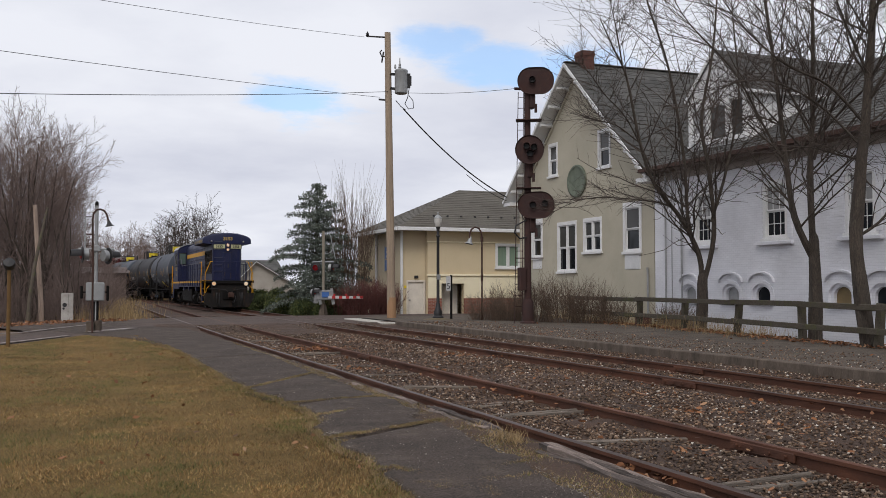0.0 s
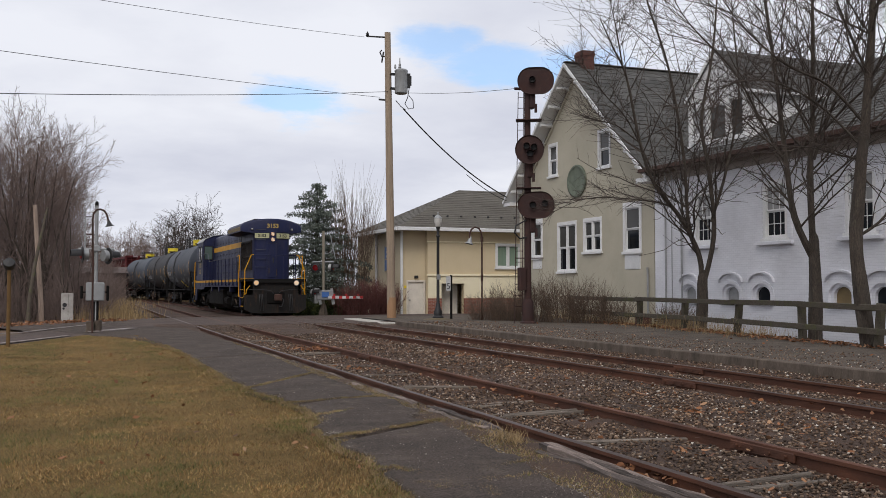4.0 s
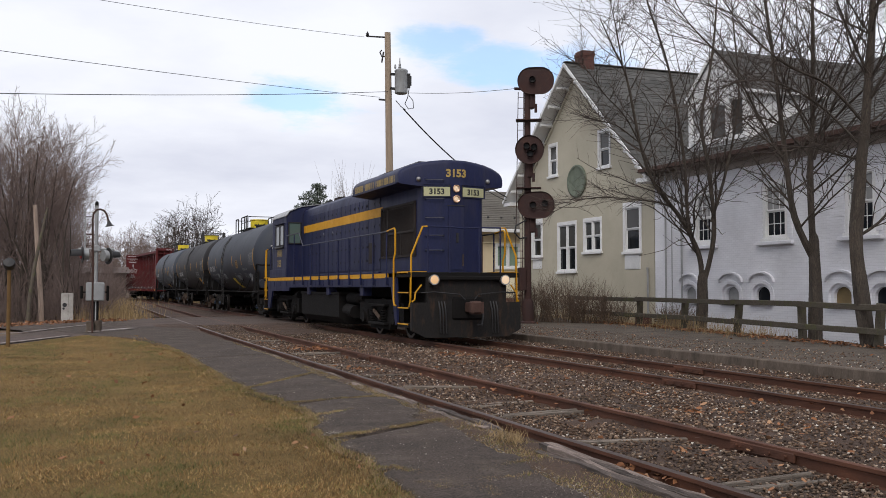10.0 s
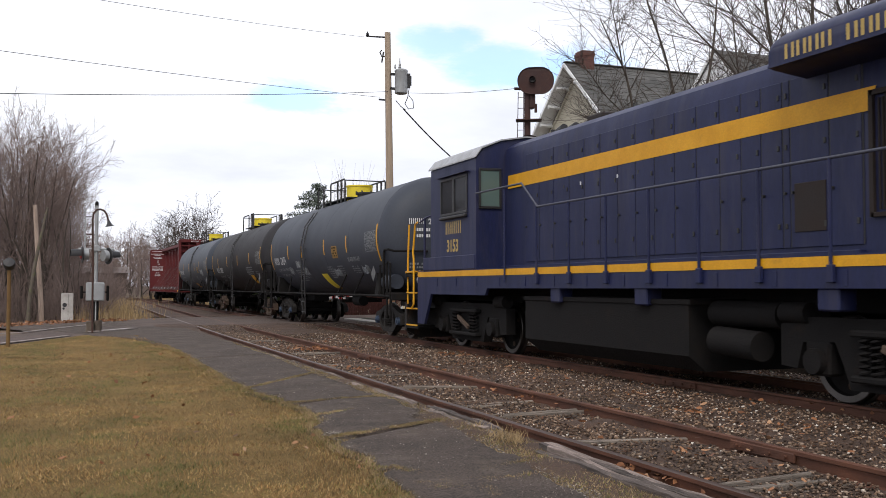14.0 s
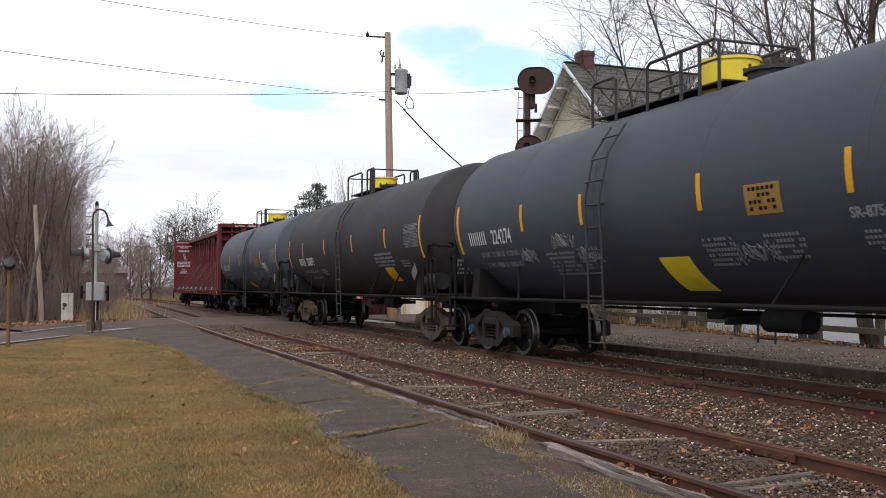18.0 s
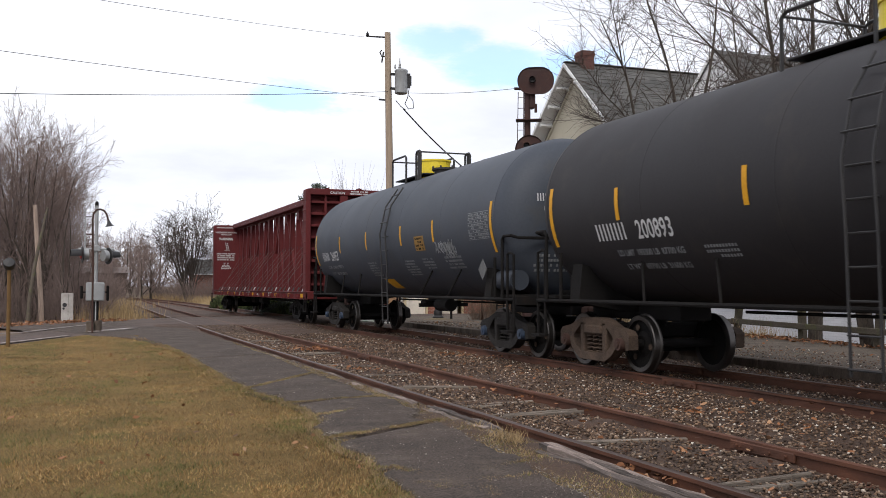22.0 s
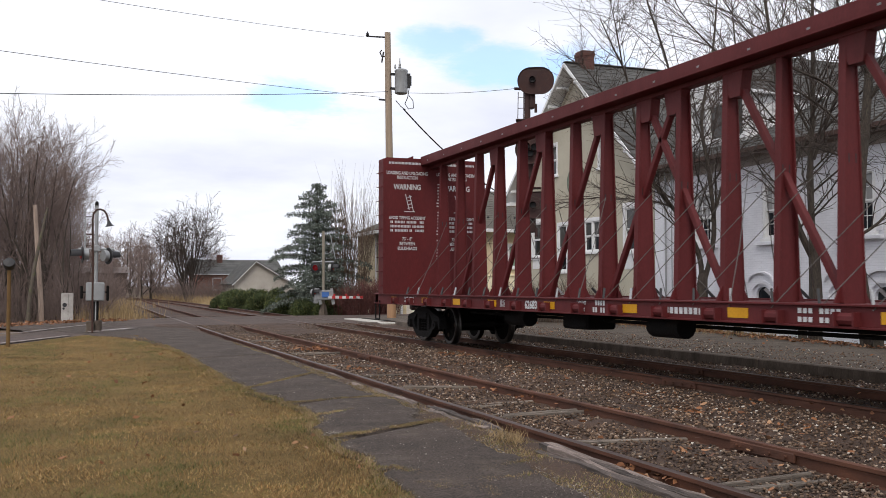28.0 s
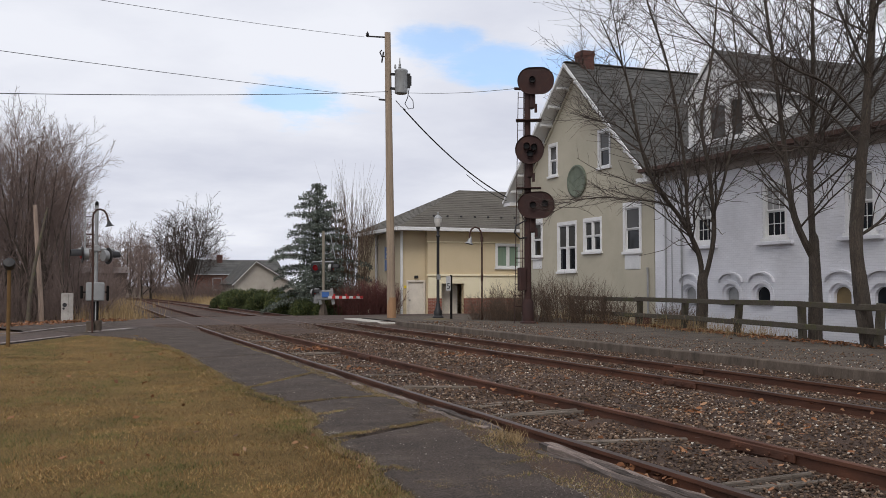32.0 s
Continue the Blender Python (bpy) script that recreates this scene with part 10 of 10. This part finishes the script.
M_JUNI = ramp_mat("juniper_green", [(0.0, (0.02, 0.032, 0.011)), (0.5, (0.052, 0.073, 0.021)), (0.85, (0.10, 0.115, 0.032)), (1.0, (0.16, 0.16, 0.05))], 0.8, big=0.6, big_amt=0.45)
M_CEDAR = ramp_mat("cedar_needles", [(0.0, (0.045, 0.058, 0.047)), (0.5, (0.095, 0.115, 0.094)), (0.9, (0.15, 0.17, 0.14)), (1.0, (0.21, 0.23, 0.19))], 0.8, big=0.9, big_amt=0.4)
M_REDTWIG = mat("red_brown_twigs", (0.15, 0.052, 0.045), (0.10, 0.04, 0.034), 1.5, 0.9, 0, 0, 20, island=0.3)
M_BRTWIG = mat("brown_shrub_twigs", (0.165, 0.112, 0.078), (0.10, 0.068, 0.05), 1.5, 0.9, 0, 0, 20, island=0.35)


def build_cedar():
    R = root("cedar_tree", "blue-green cedar with drooping layered boughs", "tree", pose(12.9, 52.3, -0.1))
    rnd = random.Random(9)
    g = np.random.default_rng(9)
    part("trunk", Geo().tube([(0, 0, -0.2), (0.02, 0, 2.5), (-0.02, 0.02, 5), (0.0, 0, 7.0)], 0.16, 9, 0.02), M_BARK, R)
    needles, wood = [], Geo()
    k = 0
    z = 0.7
    while z < 6.95:
        t = (z - 0.7) / 6.3
        reach = 3.7 * (1 - t) ** 0.8 + 0.15
        for _ in range(5 if t < 0.3 else 4 if t < 0.7 else 3):
            a = k * 2.4 + rnd.uniform(-0.5, 0.5)
            k += 1
            L = reach * rnd.uniform(0.55, 1.15)
            lift = 0.16 + 0.6 * t + rnd.uniform(-0.1, 0.15)
            pts = []
            for i in range(7):
                s = i / 6
                pts.append(Vector((math.cos(a) * L * s, math.sin(a) * L * s, z + L * (lift * s - 0.38 * s * s))))
            wood.tube(pts, 0.035 * (1 - t * 0.7), 5, 0.008)
            n = int(150 * L + 35)
            s = g.random(n) ** 0.75
            i = np.minimum((s * 6).astype(int), 5)
            P = np.array([[*p] for p in pts])
            c = P[i] + (P[i + 1] - P[i]) * (s * 6 - i)[:, None]
            side = np.array([-math.sin(a), math.cos(a), 0])
            wd = 0.27 * L * np.sin(np.pi * np.minimum(s * 0.8 + 0.15, 1)) + 0.05
            c = c + side[None] * (g.uniform(-1, 1, n) * wd)[:, None]
            c[:, 2] += g.normal(0.0, 0.05, n) - np.abs(g.normal(0, 0.05, n))
            c += g.normal(0, 0.03, (n, 3))
            needles.append(c)
        z += 0.23
    P = np.concatenate(needles)
    n = len(P)
    t = g.normal(0, 1, (n, 3)) + np.array([0, 0, 0.4])
    t /= np.linalg.norm(t, axis=1)[:, None]
    w = np.cross(t, g.normal(size=(n, 3)))
    w /= np.linalg.norm(w, axis=1)[:, None]
    L = g.uniform(0.06, 0.14, n)
    v = np.stack([P - w * (L * 0.3)[:, None], P + w * (L * 0.3)[:, None], P + t * L[:, None]], 1).reshape(-1, 3)
    tagged(part("branchwork", wood, M_BARK, R), kind="stuff")
    part("crown", soup("crown", v, np.arange(n * 3).reshape(n, 3), M_CEDAR), None, R)


def build_shrubs():
    rnd = random.Random(31)
    made = []
    for k in range(3):
        R = root("juniper_bush", "rounded green juniper bush in the hedge", "bush", pose(11.9, 48.9 + k, -0.2), "hedge by the line")
        leaf_bush(R, 1.0, 1.0, 1.12, 8000, 0.095, M_JUNI, 40 + k)
        made.append(R)
    n = 0
    for i in range(21):
        t = i / 20
        y = 49.3 + 21 * t + rnd.uniform(-0.4, 0.4)
        x = 12.1 - 1.13 * t + rnd.uniform(-0.25, 0.35) + (0.8 if i % 3 == 0 else 0)
        s = rnd.uniform(0.82, 1.1) * (0.92 + 0.3 * t)
        m = pose(x, y, -0.25, 0, 0, rnd.uniform(0, 360))
        if n < 3:
            made[n].matrix_basis = m @ Matrix.Diagonal((s, s, s, 1))
        else:
            c = copy_thing(made[n % 3], m)
            c.scale = (s, s, s)
        n += 1
    for x, y, h, k in ((13.9, 47.9, 1.75, 1), (14.6, 47.6, 1.85, 2), (15.2, 47.9, 1.8, 3), (13.2, 48.5, 1.3, 4), (15.8, 48.6, 1.6, 5)):
        R = root("red_twig_bush", "leafless red-brown bush by the tan building", "bush", pose(x, y, -0.25), "red bushes")
        shrub(R, 130, h, 0.45, M_REDTWIG, 50 + k, 0.011, 0.55)
    C = root("columnar_tree", "bare upright tree with many close stems", "tree", pose(14.95, 52.0, -0.2))
    shrub(C, 70, 6.9, 0.75, M_BRTWIG, 77, 0.014, 0.12, 3, 0.4)
    C = root("columnar_tree", "bare upright tree with many close stems", "tree", pose(14.2, 52.3, -0.2))
    shrub(C, 46, 6.2, 0.6, M_BRTWIG, 78, 0.014, 0.12, 3, 0.4)
    for x, y, h, s, k in ((16.1, 32.2, 1.75, 0.5, 1), (16.7, 31.2, 1.85, 0.55, 2), (17.3, 30.6, 1.6, 0.5, 3), (15.6, 33.9, 1.25, 0.5, 4), (15.2, 34.9, 1.1, 0.5, 5), (17.9, 29.6, 1.2, 0.4, 6), (16.0, 34.0, 1.5, 0.5, 7), (18.6, 27.2, 0.9, 0.4, 8), (18.3, 26.2, 0.7, 0.35, 9)):
        R = root("bare_shrub", "leafless brown twiggy shrub by the fence", "shrub", pose(x, y, -0.1), "shrubs by the fence")
        shrub(R, int(95 * s / 0.5), h, s, M_BRTWIG, 90 + k, 0.009, 0.75)
    # undergrowth at the woods' edge
    base = []
    for k in range(3):
        R = root("undergrowth", "tangled leafless undergrowth at the woods' edge", "undergrowth", pose(-5, 46 + k, -0.35), "undergrowth")
        shrub(R, 46, 2.6, 1.3, M_WOODS, 130 + k, 0.012, 0.8)
        base.append(R)
    i = 0
    for y in np.arange(45.5, 72, 2.0):
        edge = 0.042 * y - 0.95
        for j in range(3):
            m = pose(edge - 0.4 - j * 1.9 + rnd.uniform(-0.5, 0.5), y + rnd.uniform(-0.8, 0.8), -0.35, 0, 0, rnd.uniform(0, 360))
            s = rnd.uniform(0.7, 1.15)
            if i < 3:
                base[i].matrix_basis = m @ Matrix.Diagonal((s, s, s, 1))
            else:
                c = copy_thing(base[i % 3], m)
                c.scale = (s, s, s)
            i += 1
    # brush along the far verges
    for _ in range(46):
        y = rnd.uniform(92, 165)
        c = track_main(y)
        x = c.x + (rnd.uniform(3.2, 9) if rnd.random() < 0.5 else -rnd.uniform(5.5, 13))
        s = rnd.uniform(0.75, 1.25)
        t = copy_thing(base[rnd.randrange(3)], pose(x, c.y, -0.35, 0, 0, rnd.uniform(0, 360)))
        t.scale = (s * 1.5, s * 1.5, s)
        t["label"] = "leafless brush on the verge far along the line"


build_ground()
build_tracks()
build_platform()
build_train()
build_beige_house()
build_white_building()
build_yellow_building()
build_far_buildings()
build_utility_pole()
build_position_signal()
build_lamps()
build_crossing_signals()
build_left_things()
build_fence()
build_near_trees()
build_woods()
build_cedar()
build_shrubs()
build_scatter()
motions()
